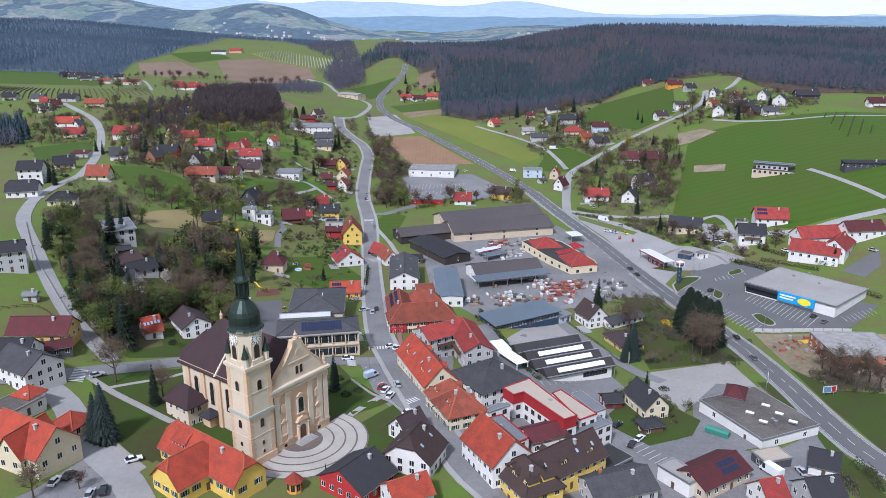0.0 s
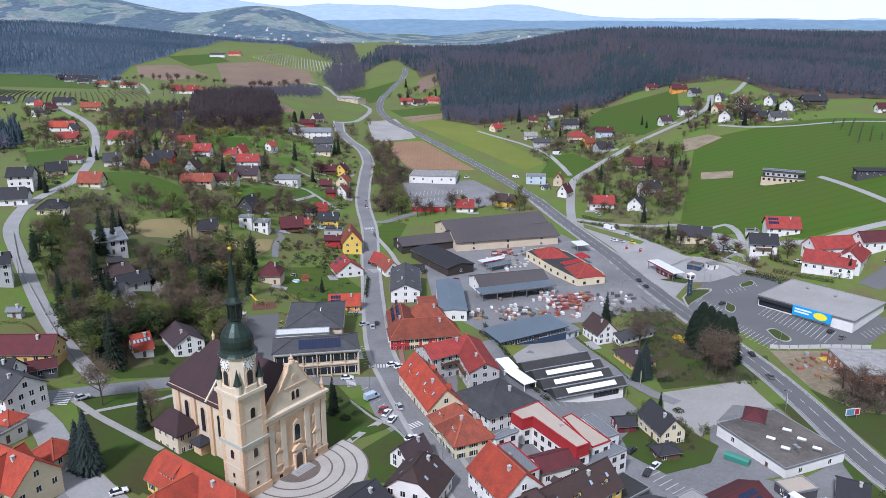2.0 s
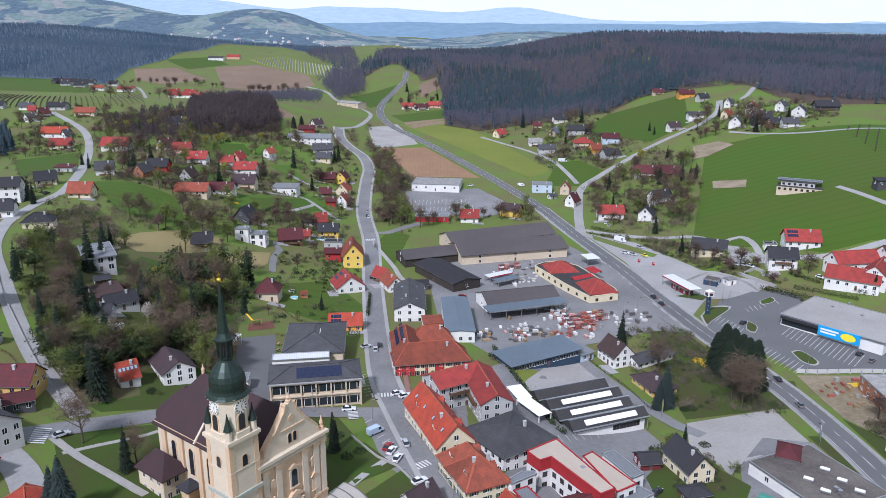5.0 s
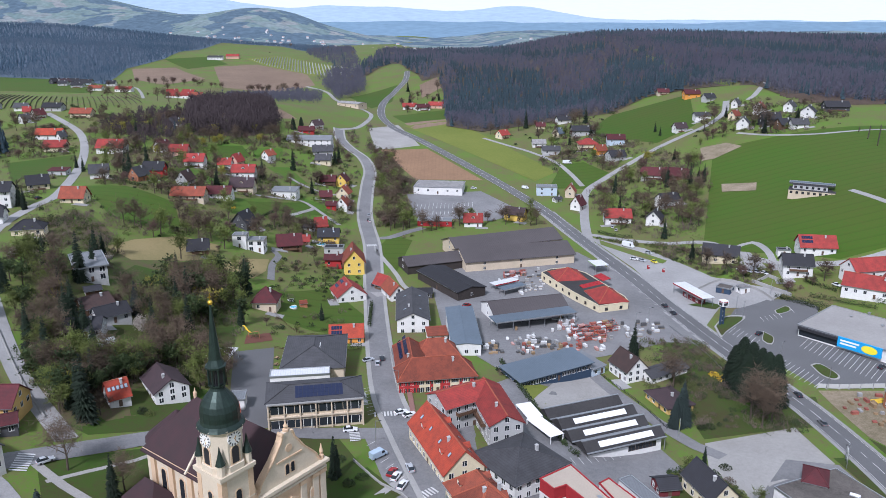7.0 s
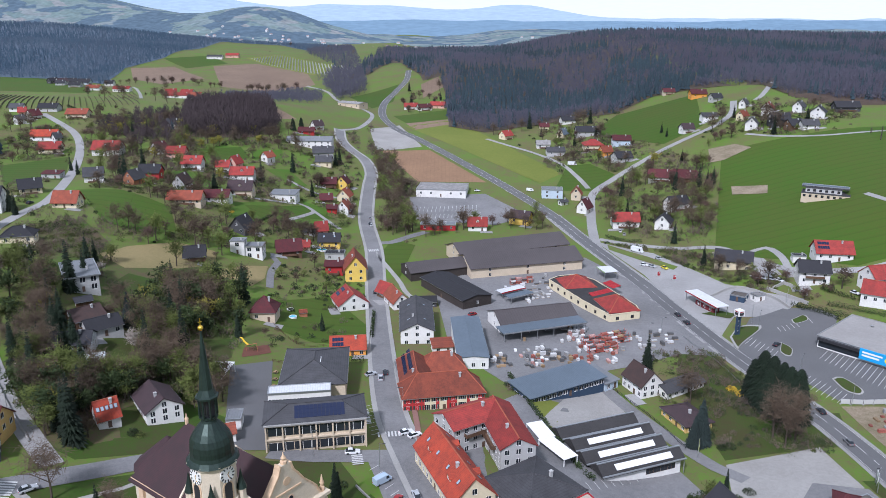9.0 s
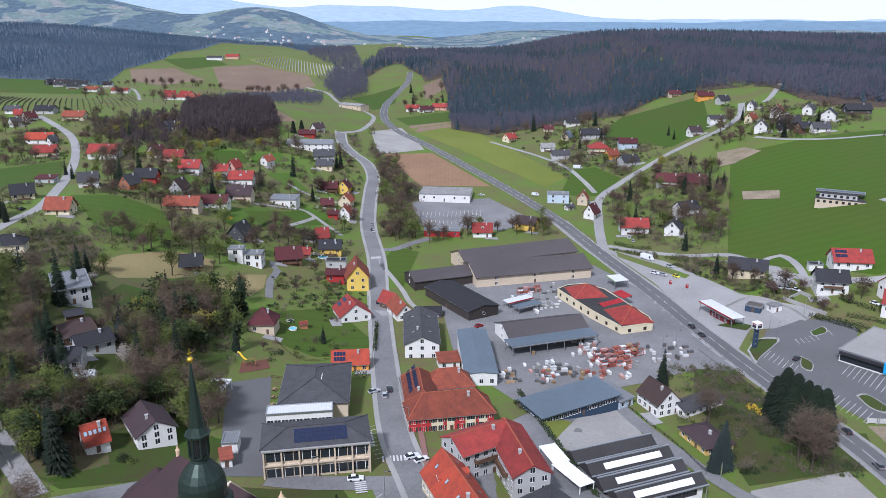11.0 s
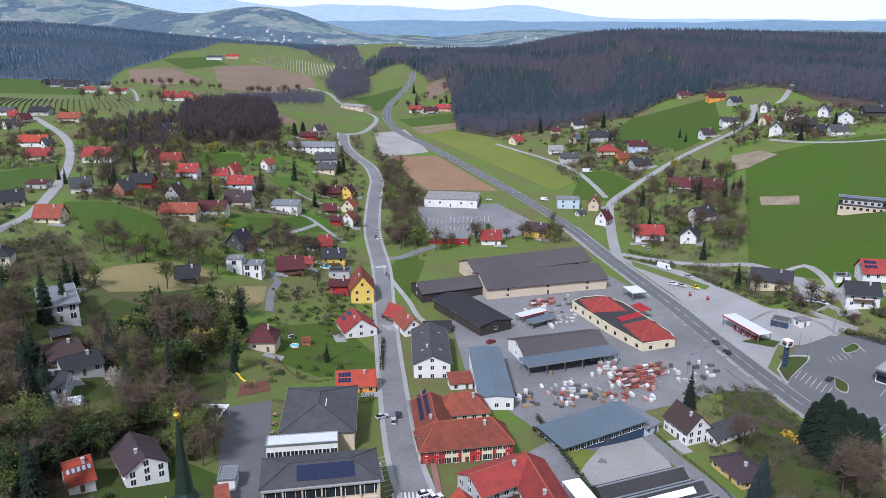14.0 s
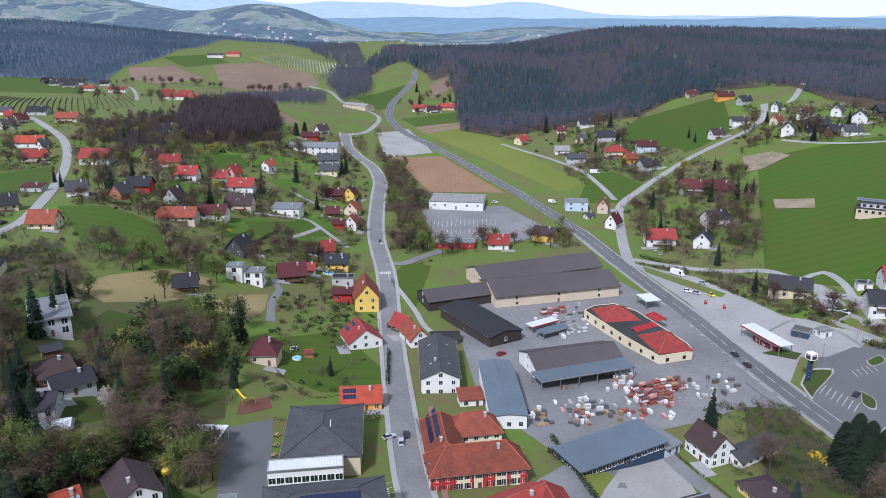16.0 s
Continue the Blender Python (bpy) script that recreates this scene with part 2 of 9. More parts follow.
def thing(name, x, y, yaw, label, category, group="", z=None):
    e = new(name)
    e.matrix_basis = pose(x, y, height(x, y) if z is None else z, 0, 0, yaw)
    return tagged(e, label, category, group)


def low(x, y, L, W, yaw):
    c, s = math.cos(radians(yaw)), math.sin(radians(yaw))
    hs = [height(x + c * a * L / 2 - s * b * W / 2, y + s * a * L / 2 + c * b * W / 2) for a in (-1, 1) for b in (-1, 1)]
    return sum(hs) / 4


def window_mesh(w, h, frame=FRAME, arched=False):
    """A window in one piece that stands a little proud of its wall: frame, two recessed panes and a bar between them; it looks along -y."""
    key = ("window", w, h, frame.name, arched)
    if key in MATS:
        return MATS[key]
    bm, f = bmesh.new(), 0.1
    arc = [(w / 2 * math.cos(a), h + w / 2 * math.sin(a)) for a in (0.5, 1.0, math.pi / 2)] if arched else []
    right = [(0, -f), (w / 2 + f, -f), (w / 2 + f, h + (0 if arched else f))] + [(x * 1.15, z + 0.05) for x, z in arc[:-1]] + [(0, (arc[-1][1] + f) if arched else h + f)]
    for s in (-1, 1):
        v = [bm.verts.new((s * x, -0.07, z)) for x, z in right]
        bm.faces.new(v if s > 0 else v[::-1])
    bmesh.ops.remove_doubles(bm, verts=bm.verts, dist=0.001)
    fronts = bm.faces[:]
    edge = [e for e in bm.edges if e.is_boundary]
    ext = bmesh.ops.extrude_edge_only(bm, edges=edge)
    for v in ext["geom"]:
        if isinstance(v, bmesh.types.BMVert):
            v.co.y = 0.05
    bmesh.ops.inset_individual(bm, faces=fronts, thickness=0.07, depth=0.0)
    for fc in fronts:
        fc.material_index = 1
        for v in fc.verts:
            v.co.y = -0.01
    bmesh.ops.recalc_face_normals(bm, faces=bm.faces)
    MATS[key] = mesh_of("window", bm, frame, GLASS)
    return MATS[key]


def shutter_mesh(w, h, mat):
    key = ("shutter", w, h, mat.name)
    if key not in MATS:
        MATS[key] = mesh_of("shutter", boxes((-w / 2, w / 2, -0.06, 0.0, 0, h)), mat)
    return MATS[key]


def windows_on(parent, mesh, spots, name="window", shutter=None):
    """Hangs windows on walls; spots of (x, y, z, yaw): yaw 0 looks along -y. shutter: (mesh, how far from the middle)."""
    for x, y, z, a in spots:
        w = part(name, mesh, None, parent, "", pose(x, y, z, 0, 0, a))
        if shutter:
            for s in (-1, 1):
                part("shutter", shutter[0], None, w, "", pose(s * shutter[1], 0, 0))


def skin(bm, pts, thick):
    """A roof plane from its corners, with a thickness downwards."""
    top = [bm.verts.new(p) for p in pts]
    bot = [bm.verts.new((p[0], p[1], p[2] - thick)) for p in pts]
    bm.faces.new(top)
    bm.faces.new(bot[::-1])
    n = len(pts)
    for i in range(n):
        bm.faces.new((top[i], bot[i], bot[(i + 1) % n], top[(i + 1) % n]))


def roof_mesh(L, W, eave, rise, style, over):
    """Gable, hip, half-hip or shed roof over L x W, ridge along x."""
    bm, t = bmesh.new(), 0.28
    o = over
    drop = rise * o / (W / 2)
    a, b, z0, z1 = L / 2 + o * 0.7, W / 2 + o, eave - drop, eave + rise
    if style == "gable":
        for s in (-1, 1):
            skin(bm, [(-a, s * b, z0 + t), (a, s * b, z0 + t), (a, 0, z1 + t), (-a, 0, z1 + t)], t)
    elif style in ("hip", "half"):
        a = L / 2 + o
        r = max(0.0, a - b) if style == "hip" else a - b * 0.38
        if style == "hip":
            for s in (-1, 1):
                skin(bm, [(-a, s * b, z0 + t), (a, s * b, z0 + t), (r, 0, z1 + t), (-r, 0, z1 + t)] if r > 0.01 else [(-a, s * b, z0 + t), (a, s * b, z0 + t), (0, 0, z1 + t)], t)
                skin(bm, [(s * a, -b, z0 + t), (s * a, b, z0 + t), (s * r, 0, z1 + t)], t)
        else:
            zc = z0 + (z1 - z0) * 0.62
            c = b * 0.38
            for s in (-1, 1):
                skin(bm, [(-a, s * b, z0 + t), (a, s * b, z0 + t), (a, s * c, zc + t), (r, 0, z1 + t), (-r, 0, z1 + t), (-a, s * c, zc + t)], t)
                skin(bm, [(s * a, -c, zc + t), (s * a, c, zc + t), (s * r, 0, z1 + t)], t)
    elif style == "shed":
        skin(bm, [(-a, -b, eave + t), (a, -b, eave + t), (a, b, eave + rise + t), (-a, b, eave + rise + t)], t)
    bmesh.ops.remove_doubles(bm, verts=bm.verts, dist=0.002)
    return solid(bm)


TAKEN, OPEN = [], []
RED_ROOFS = ("red", "orange", "rust")
RIDGE_RED = surface("ridge_tiles", (0.36, 0.1, 0.055), None, 0.85, 2, 0.4, 0.2)


def house(x, y, yaw, L, W, eave, rise, wall, roof, style="gable", over=0.6, storeys=None, chimneys=1, label="", category="house", shutter=None,
          frame=FRAME, name="house", group="", gap=3.0, win=(1.1, 1.35), dormers=0, skylights=0, solar=0, balcony=0, doors=1, z=None, base=None, foot=-3.0, bands=(), solar_from=0.0, solar_rows=2):
    """A building with its ridge along its own x: walls, roof, chimneys, every window, door, dormers, skylights, solar panels, balcony."""
    wm, rm = WALLS[wall], ROOFS[roof]
    if y > 400 and name == "house" and style in ("gable", "half", "hip") and L < 22:
        over, rise = 1.0, rise * 1.12
        balcony = balcony or int(x * 3 + y) % 3 == 0
    TAKEN.append((x, y, (L + W) / 3.2))
    if y > 330:
        gap = max(gap, 3.6 if y < 480 else 5.4)
    if not label:
        say = {"red": "bright red tiled", "orange": "orange tiled", "rust": "old red-brown tiled", "slate": "dark slate", "plum": "purple-brown tiled", "pale": "pale grey", "grey_sheet": "grey sheet", "blue_sheet": "blue-grey sheet", "hall": "grey-brown sheet"}.get(roof, roof + " tiled")
        label = f"{wall.replace('_', ' ')} {'timber' if wall in ('brown', 'dark') else 'plastered'} {'block' if style == 'flat' else 'house'} with a {say} roof"
    h = thing(name, x, y, yaw, label, category, group, low(x, y, L, W, yaw) if z is None else z)
    bm = bmesh.new()
    if style in ("gable", "half"):
        top = rise * (1.0 if style == "gable" else 0.62)
        c = 0.0 if style == "gable" else W / 2 * 0.38
        out = [(-W / 2, foot), (W / 2, foot), (W / 2, eave), (c, eave + top), (-c, eave + top), (-W / 2, eave)] if c else [(-W / 2, foot), (W / 2, foot), (W / 2, eave), (0, eave + top), (-W / 2, eave)]
        prism(bm, out, -L / 2, L / 2, "x")
    elif style == "shed":
        prism(bm, [(-W / 2, foot), (W / 2, foot), (W / 2, eave + rise), (-W / 2, eave)], -L / 2, L / 2, "x")
    else:
        box(bm, -L / 2, L / 2, -W / 2, W / 2, foot, eave)
    part("wall", solid(bm), wm, h)
    if style == "flat":
        a, b, p = L / 2 + over * 0.3, W / 2 + over * 0.3, 0.35
        bm = boxes((-a + 0.3, a - 0.3, -b + 0.3, b - 0.3, eave - 0.05, eave + 0.12))
        rf = part("roof", bm, rm, h)
        bm = boxes((-a, a, -b, -b + 0.3, eave - 0.25, eave + p), (-a, a, b - 0.3, b, eave - 0.25, eave + p), (-a, -a + 0.3, -b + 0.3, b - 0.3, eave - 0.25, eave + p), (a - 0.3, a, -b + 0.3, b - 0.3, eave - 0.25, eave + p))
        part("parapet", bm, METAL, rf)
    else:
        rf = part("roof", roof_mesh(L, W, eave, rise, style, over), rm, h)
        if style != "shed" and y < 420:
            gz = eave - rise * over / (W / 2)
            for q in (-1, 1):
                part("gutter", boxes((-L / 2 - over * 0.6, L / 2 + over * 0.6, q * (W / 2 + over) - 0.08, q * (W / 2 + over) + 0.08, gz + 0.02, gz + 0.18)), METAL, rf)
            if style == "gable":
                part("ridge", boxes((-L / 2 - over * 0.7, L / 2 + over * 0.7, -0.17, 0.17, eave + rise + 0.2, eave + rise + 0.36)), RIDGE_RED if roof in RED_ROOFS else rm, rf)
            else:
                # ridge and hip tiles
                a, b, v, f = L / 2 + over, W / 2 + over, [], []
                z0, z1 = eave - rise * over / (W / 2) + 0.3, eave + rise + 0.3
                if style == "hip":
                    r = max(0.01, a - b)
                    legs = [((-r, 0, z1), (r, 0, z1))] + [((p * a, q * b, z0), (p * r, 0, z1)) for p in (-1, 1) for q in (-1, 1)]
                else:
                    r, c, zc = a - b * 0.38, b * 0.38, z0 + (z1 - z0) * 0.62
                    legs = [((-r, 0, z1), (r, 0, z1))] + [((p * a, q * c, zc), (p * r, 0, z1)) for p in (-1, 1) for q in (-1, 1)]
                for p, q in legs:
                    rod(v, f, Vector(p), Vector(q), 0.19, 0.19, 4)
                part("ridge", data("ridge", v, f, RIDGE_RED if roof in RED_ROOFS else rm), None, rf)
    for u0, u1 in bands:
        part("painted_panel", boxes((-L / 2 + L * u0, -L / 2 + L * u1, -W / 2 - 0.03, -W / 2 + 0.02, 0.2, eave - 0.5)), WALLS["red"], h, "dark red painted facade panel")
    if base:
        part("plinth", boxes((-L / 2 - 0.05, L / 2 + 0.05, -W / 2 - 0.05, W / 2 + 0.05, -3, 0.7)), WALLS[base], h)
    for k in range(chimneys):
        cx, cy = L * (0.22 - 0.44 * (k % 2)), W * 0.12 * (1 if k % 2 else -1)
        zt = eave + rise * (1 - abs(cy) / (W / 2)) if style != "flat" else eave
        bm = boxes((cx - 0.35, cx + 0.35, cy - 0.35, cy + 0.35, zt - 0.6, zt + 1.3), (cx - 0.45, cx + 0.45, cy - 0.45, cy + 0.45, zt + 1.3, zt + 1.45))
        part("chimney", bm, WALLS["brick" if k % 2 else "grey"], rf)
    n = storeys if storeys is not None else max(1, int(eave / 2.6))
    step = eave / max(1, n)
    w, hh = win
    me, spots = window_mesh(w, hh, frame), []
    for f in range(n):
        zz = f * step + max(0.7, (step - hh) * 0.55)
        nx, ny = max(1, int(L / gap)), max(1, int(W / gap))
        for i in range(nx):
            px = -L / 2 + L * (i + 0.5) / nx
            if not (f == 0 and doors and i == nx // 2):
                spots.append((px, -W / 2, zz, 0))
            if y < 330:
                spots.append((px, W / 2, zz, 180))
        for i in range(ny):
            py = -W / 2 + W * (i + 0.5) / ny
            spots += [(L / 2, py, zz, 90), (-L / 2, py, zz, -90)]
    if style == "gable" and rise > 2.4:
        spots += [(s * L / 2, 0, eave + rise * 0.22, 90 * s) for s in (-1, 1)]
    windows_on(h, me, spots, 'window', (shutter_mesh(w * 0.5, hh, shutter), w * 0.77 + 0.1) if shutter else None)
    if doors:
        nx = max(1, int(L / gap))
        px = -L / 2 + L * (nx // 2 + 0.5) / nx
        d = part("door", boxes((px - 0.5, px + 0.5, -W / 2 - 0.06, -W / 2 + 0.02, 0, 2.1)), BROWN_FRAME, h, "dark wooden house door")
        if y < 330:
            part("handle", boxes((px + 0.32, px + 0.44, -W / 2 - 0.12, -W / 2 - 0.06, 1.0, 1.05)), METAL, d)
    slope = math.atan2(rise, W / 2) if W else 0
    for k in range(dormers):
        s, i = (-1 if k % 2 == 0 else 1), k // 2
        cnt = (dormers + 1) // 2
        cx, up = -L / 2 + L * (i + 0.5) / cnt, eave + rise * 0.28
        yf = s * W / 2 * 0.72
        bm = bmesh.new()
        prism(bm, [(cx - 1.0, up - 0.7), (cx + 1.0, up - 0.7), (cx + 1.0, up + 1.1), (cx, up + 1.9), (cx - 1.0, up + 1.1)], yf, s * W * 0.04, "y")
        dm = part("dormer", solid(bm), wm, rf)
        bm = bmesh.new()
        for q in (-1, 1):
            skin(bm, [(cx + q * 1.3, yf + s * 0.3, up + 1.02), (cx + q * 1.3, s * W * 0.03, up + 1.02), (cx, s * W * 0.01, up + 2.08), (cx, yf + s * 0.3, up + 2.08)], 0.12)
        part("dormer_roof", solid(bm), rm, dm)
        part("window", window_mesh(1.1, 1.0, frame), None, dm, "", pose(cx, yf, up - 0.05, 0, 0, 0 if s < 0 else 180))
    for k in range(skylights):
        s, i, cnt = (-1 if k % 2 == 0 else 1), k // 2, (skylights + 1) // 2
        cx, u = -L / 2 + L * (i + 0.5) / cnt, 0.5
        m = Matrix.Translation((cx, s * W / 2 * u, eave + rise * (1 - u) + 0.3)) @ Matrix.Rotation(-s * slope, 4, "X")
        bm = bmesh.new()
        box(bm, -0.45, 0.45, -0.65, 0.65, 0, 0.10, 0, m)
        box(bm, -0.36, 0.36, -0.56, 0.56, 0.10, 0.115, 1, m)
        part("skylight", bm, (DARK_METAL, plain("skylight_glass", (0.30, 0.36, 0.42), 0.1)), rf)
    if solar:
        s = -1 if solar > 0 else 1
        for i in range(abs(solar)):
            cx = -L / 2 + 1.2 + L * solar_from + i * 1.08
            for r in range(solar_rows):
                u = 0.66 - 0.36 * r if solar_rows == 2 else 0.74 - 0.24 * r
                m = Matrix.Translation((cx, s * W / 2 * u, eave + rise * (1 - u) + 0.33)) @ Matrix.Rotation(-s * slope, 4, "X")
                bm = bmesh.new()
                box(bm, -0.5, 0.5, -0.8, 0.8, 0, 0.05, 0, m)
                part("solar_panel", bm, SOLAR, rf)
    if balcony:
        bz, bl = step * (n - 1) if n > 1 else 0.3, L * 0.6
        bm = boxes((-bl / 2, bl / 2, -W / 2 - 1.4, -W / 2, bz - 0.18, bz))
        bc = part("balcony", bm, WALLS["brown"], h, "timber balcony")
        bm = boxes((-bl / 2, bl / 2, -W / 2 - 1.4, -W / 2 - 1.32, bz, bz + 0.95), (-bl / 2, -bl / 2 + 0.08, -W / 2 - 1.32, -W / 2, bz, bz + 0.95), (bl / 2 - 0.08, bl / 2, -W / 2 - 1.32, -W / 2, bz, bz + 0.95))
        part("railing", bm, WALLS["brown"], bc)
    if 300 < y < 760 and L < 17 and style != "flat" and rise > 2 and name == "house":
        # paved drive and terrace in front of the house
        c, s, side = math.cos(radians(yaw)), math.sin(radians(yaw)), (-1 if int(x * 7 + y) % 2 else 1)
        quad = [(side * L * 0.15, -W / 2 - 0.2), (side * (L / 2 + 3.5), -W / 2 - 0.2), (side * (L / 2 + 3.5), -W / 2 - 5.0), (side * L * 0.1, -W / 2 - 4.0)]
        DRIVES.append([(x + c * u - s * w, y + s * u + c * w) for u, w in quad])
    return h


DRIVES = []


# ---- ground sheets ----
def sheet(name, points, material, label, category, up=0.12, step=9.0, kind="structure"):
    """A piece of ground with a straight-edged outline, laid on the land."""
    bm = bmesh.new()
    if category in ("meadow", "field", "lawn", "yard", "car park", "playground"):
        OPEN.append(list(points))
    f = bm.faces.new([bm.verts.new((x, y, 0)) for x, y in points])
    f.normal_update()
    if f.normal.z < 0:
        f.normal_flip()
    xs, ys = [p[0] for p in points], [p[1] for p in points]
    size = max(max(xs) - min(xs), max(ys) - min(ys))
    step = max(step, size / 40)
    for lo, hi, axis in ((min(xs), max(xs), (1, 0, 0)), (min(ys), max(ys), (0, 1, 0))):
        for k in range(int(lo // step) + 1, int(hi // step) + 1):
            bmesh.ops.bisect_plane(bm, geom=bm.verts[:] + bm.edges[:] + bm.faces[:], plane_co=Vector(axis) * k * step, plane_no=axis)
    bmesh.ops.triangulate(bm, faces=bm.faces[:])
    for v in bm.verts:
        v.co.z = height(v.co.x, v.co.y) + up
    ob = new(name, mesh_of(name, bm, material))
    return tagged(ob, label, category, kind=kind)


PAVED = []


def curve_points(points, step=5.0):
    """A smooth line through the given points, a step apart."""
    p = [Vector((*q, 0)) for q in points]
    p = [2 * p[0] - p[1]] + p + [2 * p[-1] - p[-2]]
    out = []
    for i in range(1, len(p) - 2):
        a, b, c, d = p[i - 1:i + 3]
        n = max(1, int((c - b).length / step))
        for k in range(n):
            t = k / n
            out.append(0.5 * (2 * b + (c - a) * t + (2 * a - 5 * b + 4 * c - d) * t * t + (3 * b - a - 3 * c + d) * t ** 3))
    return out + [p[-2]]


def strip(points, left, right, up, bm, step=5.0, dash=None, slot=0):
    """A ribbon that follows a line, from left to right of it; dash: (length, gap)."""
    c = curve_points(points, step)
    run, last = 0.0, None
    for i, q in enumerate(c):
        t = (c[min(i + 1, len(c) - 1)] - c[max(i - 1, 0)]).normalized()
        nrm = Vector((-t.y, t.x, 0))
        cut = 3 if right - left > 2 else 1
        row = []
        for k in range(cut + 1):
            s = left + (right - left) * k / cut
            w = q - nrm * s
            row.append(bm.verts.new((w.x, w.y, height(w.x, w.y) + up)))
        if last and (dash is None or run % (dash[0] + dash[1]) < dash[0]):
            for k in range(cut):
                bm.faces.new((last[k], last[k + 1], row[k + 1], row[k])).material_index = slot
        if i + 1 < len(c):
            run += (c[i + 1] - q).length
        last = row
    return bm


def road(points, width, label, material=ASPHALT, name="road", marks=False, edge=False, up=0.2, pave=0.0, category="road"):
    bm = strip(points, -width / 2, width / 2, up, bmesh.new())
    PAVED.extend((q.x, q.y, width / 2 + pave + 1.0) for q in curve_points(points, 6.0))
    solid(bm)
    ob = tagged(new(name, mesh_of(name, bm, material)), label, category, kind="structure")
    if marks:
        part("centre_line", strip(points, -0.09, 0.09, up + 0.03, bmesh.new(), 3.0, (5.5, 3.5)), PAINT, ob, "worn white dashed line")
    if edge:
        for s in (-1, 1):
            part("edge_line", strip(points, s * (width / 2 - 0.35) - 0.07, s * (width / 2 - 0.35) + 0.07, up + 0.03, bmesh.new(), 5.0), PAINT, ob, "white edge line")
    if pave:
        for s in (-1, 1):
            a, b = sorted((s * width / 2, s * (width / 2 + pave)))
            k = strip(points, a, b, up + 0.12, bmesh.new())
            ext = bmesh.ops.extrude_face_region(k, geom=k.faces[:])
            for v in ext["geom"]:
                if isinstance(v, bmesh.types.BMVert):
                    v.co.z -= 0.4
            part("pavement", solid(k), CONCRETE, ob, "grey pavement with a kerb")
    return ob



# ---- the land as one sheet to the horizon ----
def spaced(a, b, fine0, fine1, step, grow):
    """Grid lines from a to b: even in the middle, wider and wider outside it."""
    v = [fine0 + i * step for i in range(int((fine1 - fine0) / step) + 1)]
    s = step
    while v[-1] < b:
        s *= grow
        v.append(v[-1] + s)
    s = step
    while v[0] > a:
        s *= grow
        v.insert(0, v[0] - s)
    return v


gx, gy = spaced(-4600, 4600, -330, 420, 6.0, 1.045), spaced(-600, 4900, 120, 700, 6.0, 1.03)
land = bpy.data.meshes.new("ground")
land.from_pydata([(x, y, height(x, y)) for y in gy for x in gx], [], [(j * len(gx) + i, j * len(gx) + i + 1, (j + 1) * len(gx) + i + 1, (j + 1) * len(gx) + i) for j in range(len(gy) - 1) for i in range(len(gx) - 1)])
for p in land.polygons:
    p.use_smooth = True
land.materials.append(LAWN)
tagged(new("ground", land), "grassy valley land rising to wooded hills", "ground", kind="structure")


# ---- far backdrop: blue ridges at the rim of the land, haze put into their glow ----
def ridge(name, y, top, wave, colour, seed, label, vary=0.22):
    """A long ridge of hills, many kilometres off, at the rim; its glowing colour has the haze painted in."""
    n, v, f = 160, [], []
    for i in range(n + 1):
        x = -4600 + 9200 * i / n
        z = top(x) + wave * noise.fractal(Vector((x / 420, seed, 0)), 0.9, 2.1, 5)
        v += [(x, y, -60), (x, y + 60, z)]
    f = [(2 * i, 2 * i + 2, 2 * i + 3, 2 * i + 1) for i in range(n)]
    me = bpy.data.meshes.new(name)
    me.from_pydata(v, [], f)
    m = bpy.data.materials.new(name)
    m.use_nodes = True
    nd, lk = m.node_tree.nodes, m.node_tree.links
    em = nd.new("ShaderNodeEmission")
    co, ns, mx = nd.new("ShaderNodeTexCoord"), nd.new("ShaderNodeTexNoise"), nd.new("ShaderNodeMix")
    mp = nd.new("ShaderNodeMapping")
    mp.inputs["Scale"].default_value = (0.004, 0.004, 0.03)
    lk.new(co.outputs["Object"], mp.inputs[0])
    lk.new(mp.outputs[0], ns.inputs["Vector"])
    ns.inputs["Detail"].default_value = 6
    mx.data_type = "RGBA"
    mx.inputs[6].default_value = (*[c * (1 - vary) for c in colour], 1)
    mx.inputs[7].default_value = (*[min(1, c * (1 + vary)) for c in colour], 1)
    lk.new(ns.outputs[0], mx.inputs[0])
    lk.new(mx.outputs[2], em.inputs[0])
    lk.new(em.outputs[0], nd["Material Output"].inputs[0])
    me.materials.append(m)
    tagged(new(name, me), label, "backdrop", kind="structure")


def far_hill(x, y):
    return height(x, y) - 6 + bump(x, y, -790, 3500, 350, 420, 140) + bump(x, y, -2300, 4300, 1050, 600, 250) + bump(x, y, -1350, 3700, 330, 300, 75) + 7 * noise.fractal(Vector((x / 240, y / 240, 1)), 0.8, 2.0, 4) * smooth(2450, 2900, y)


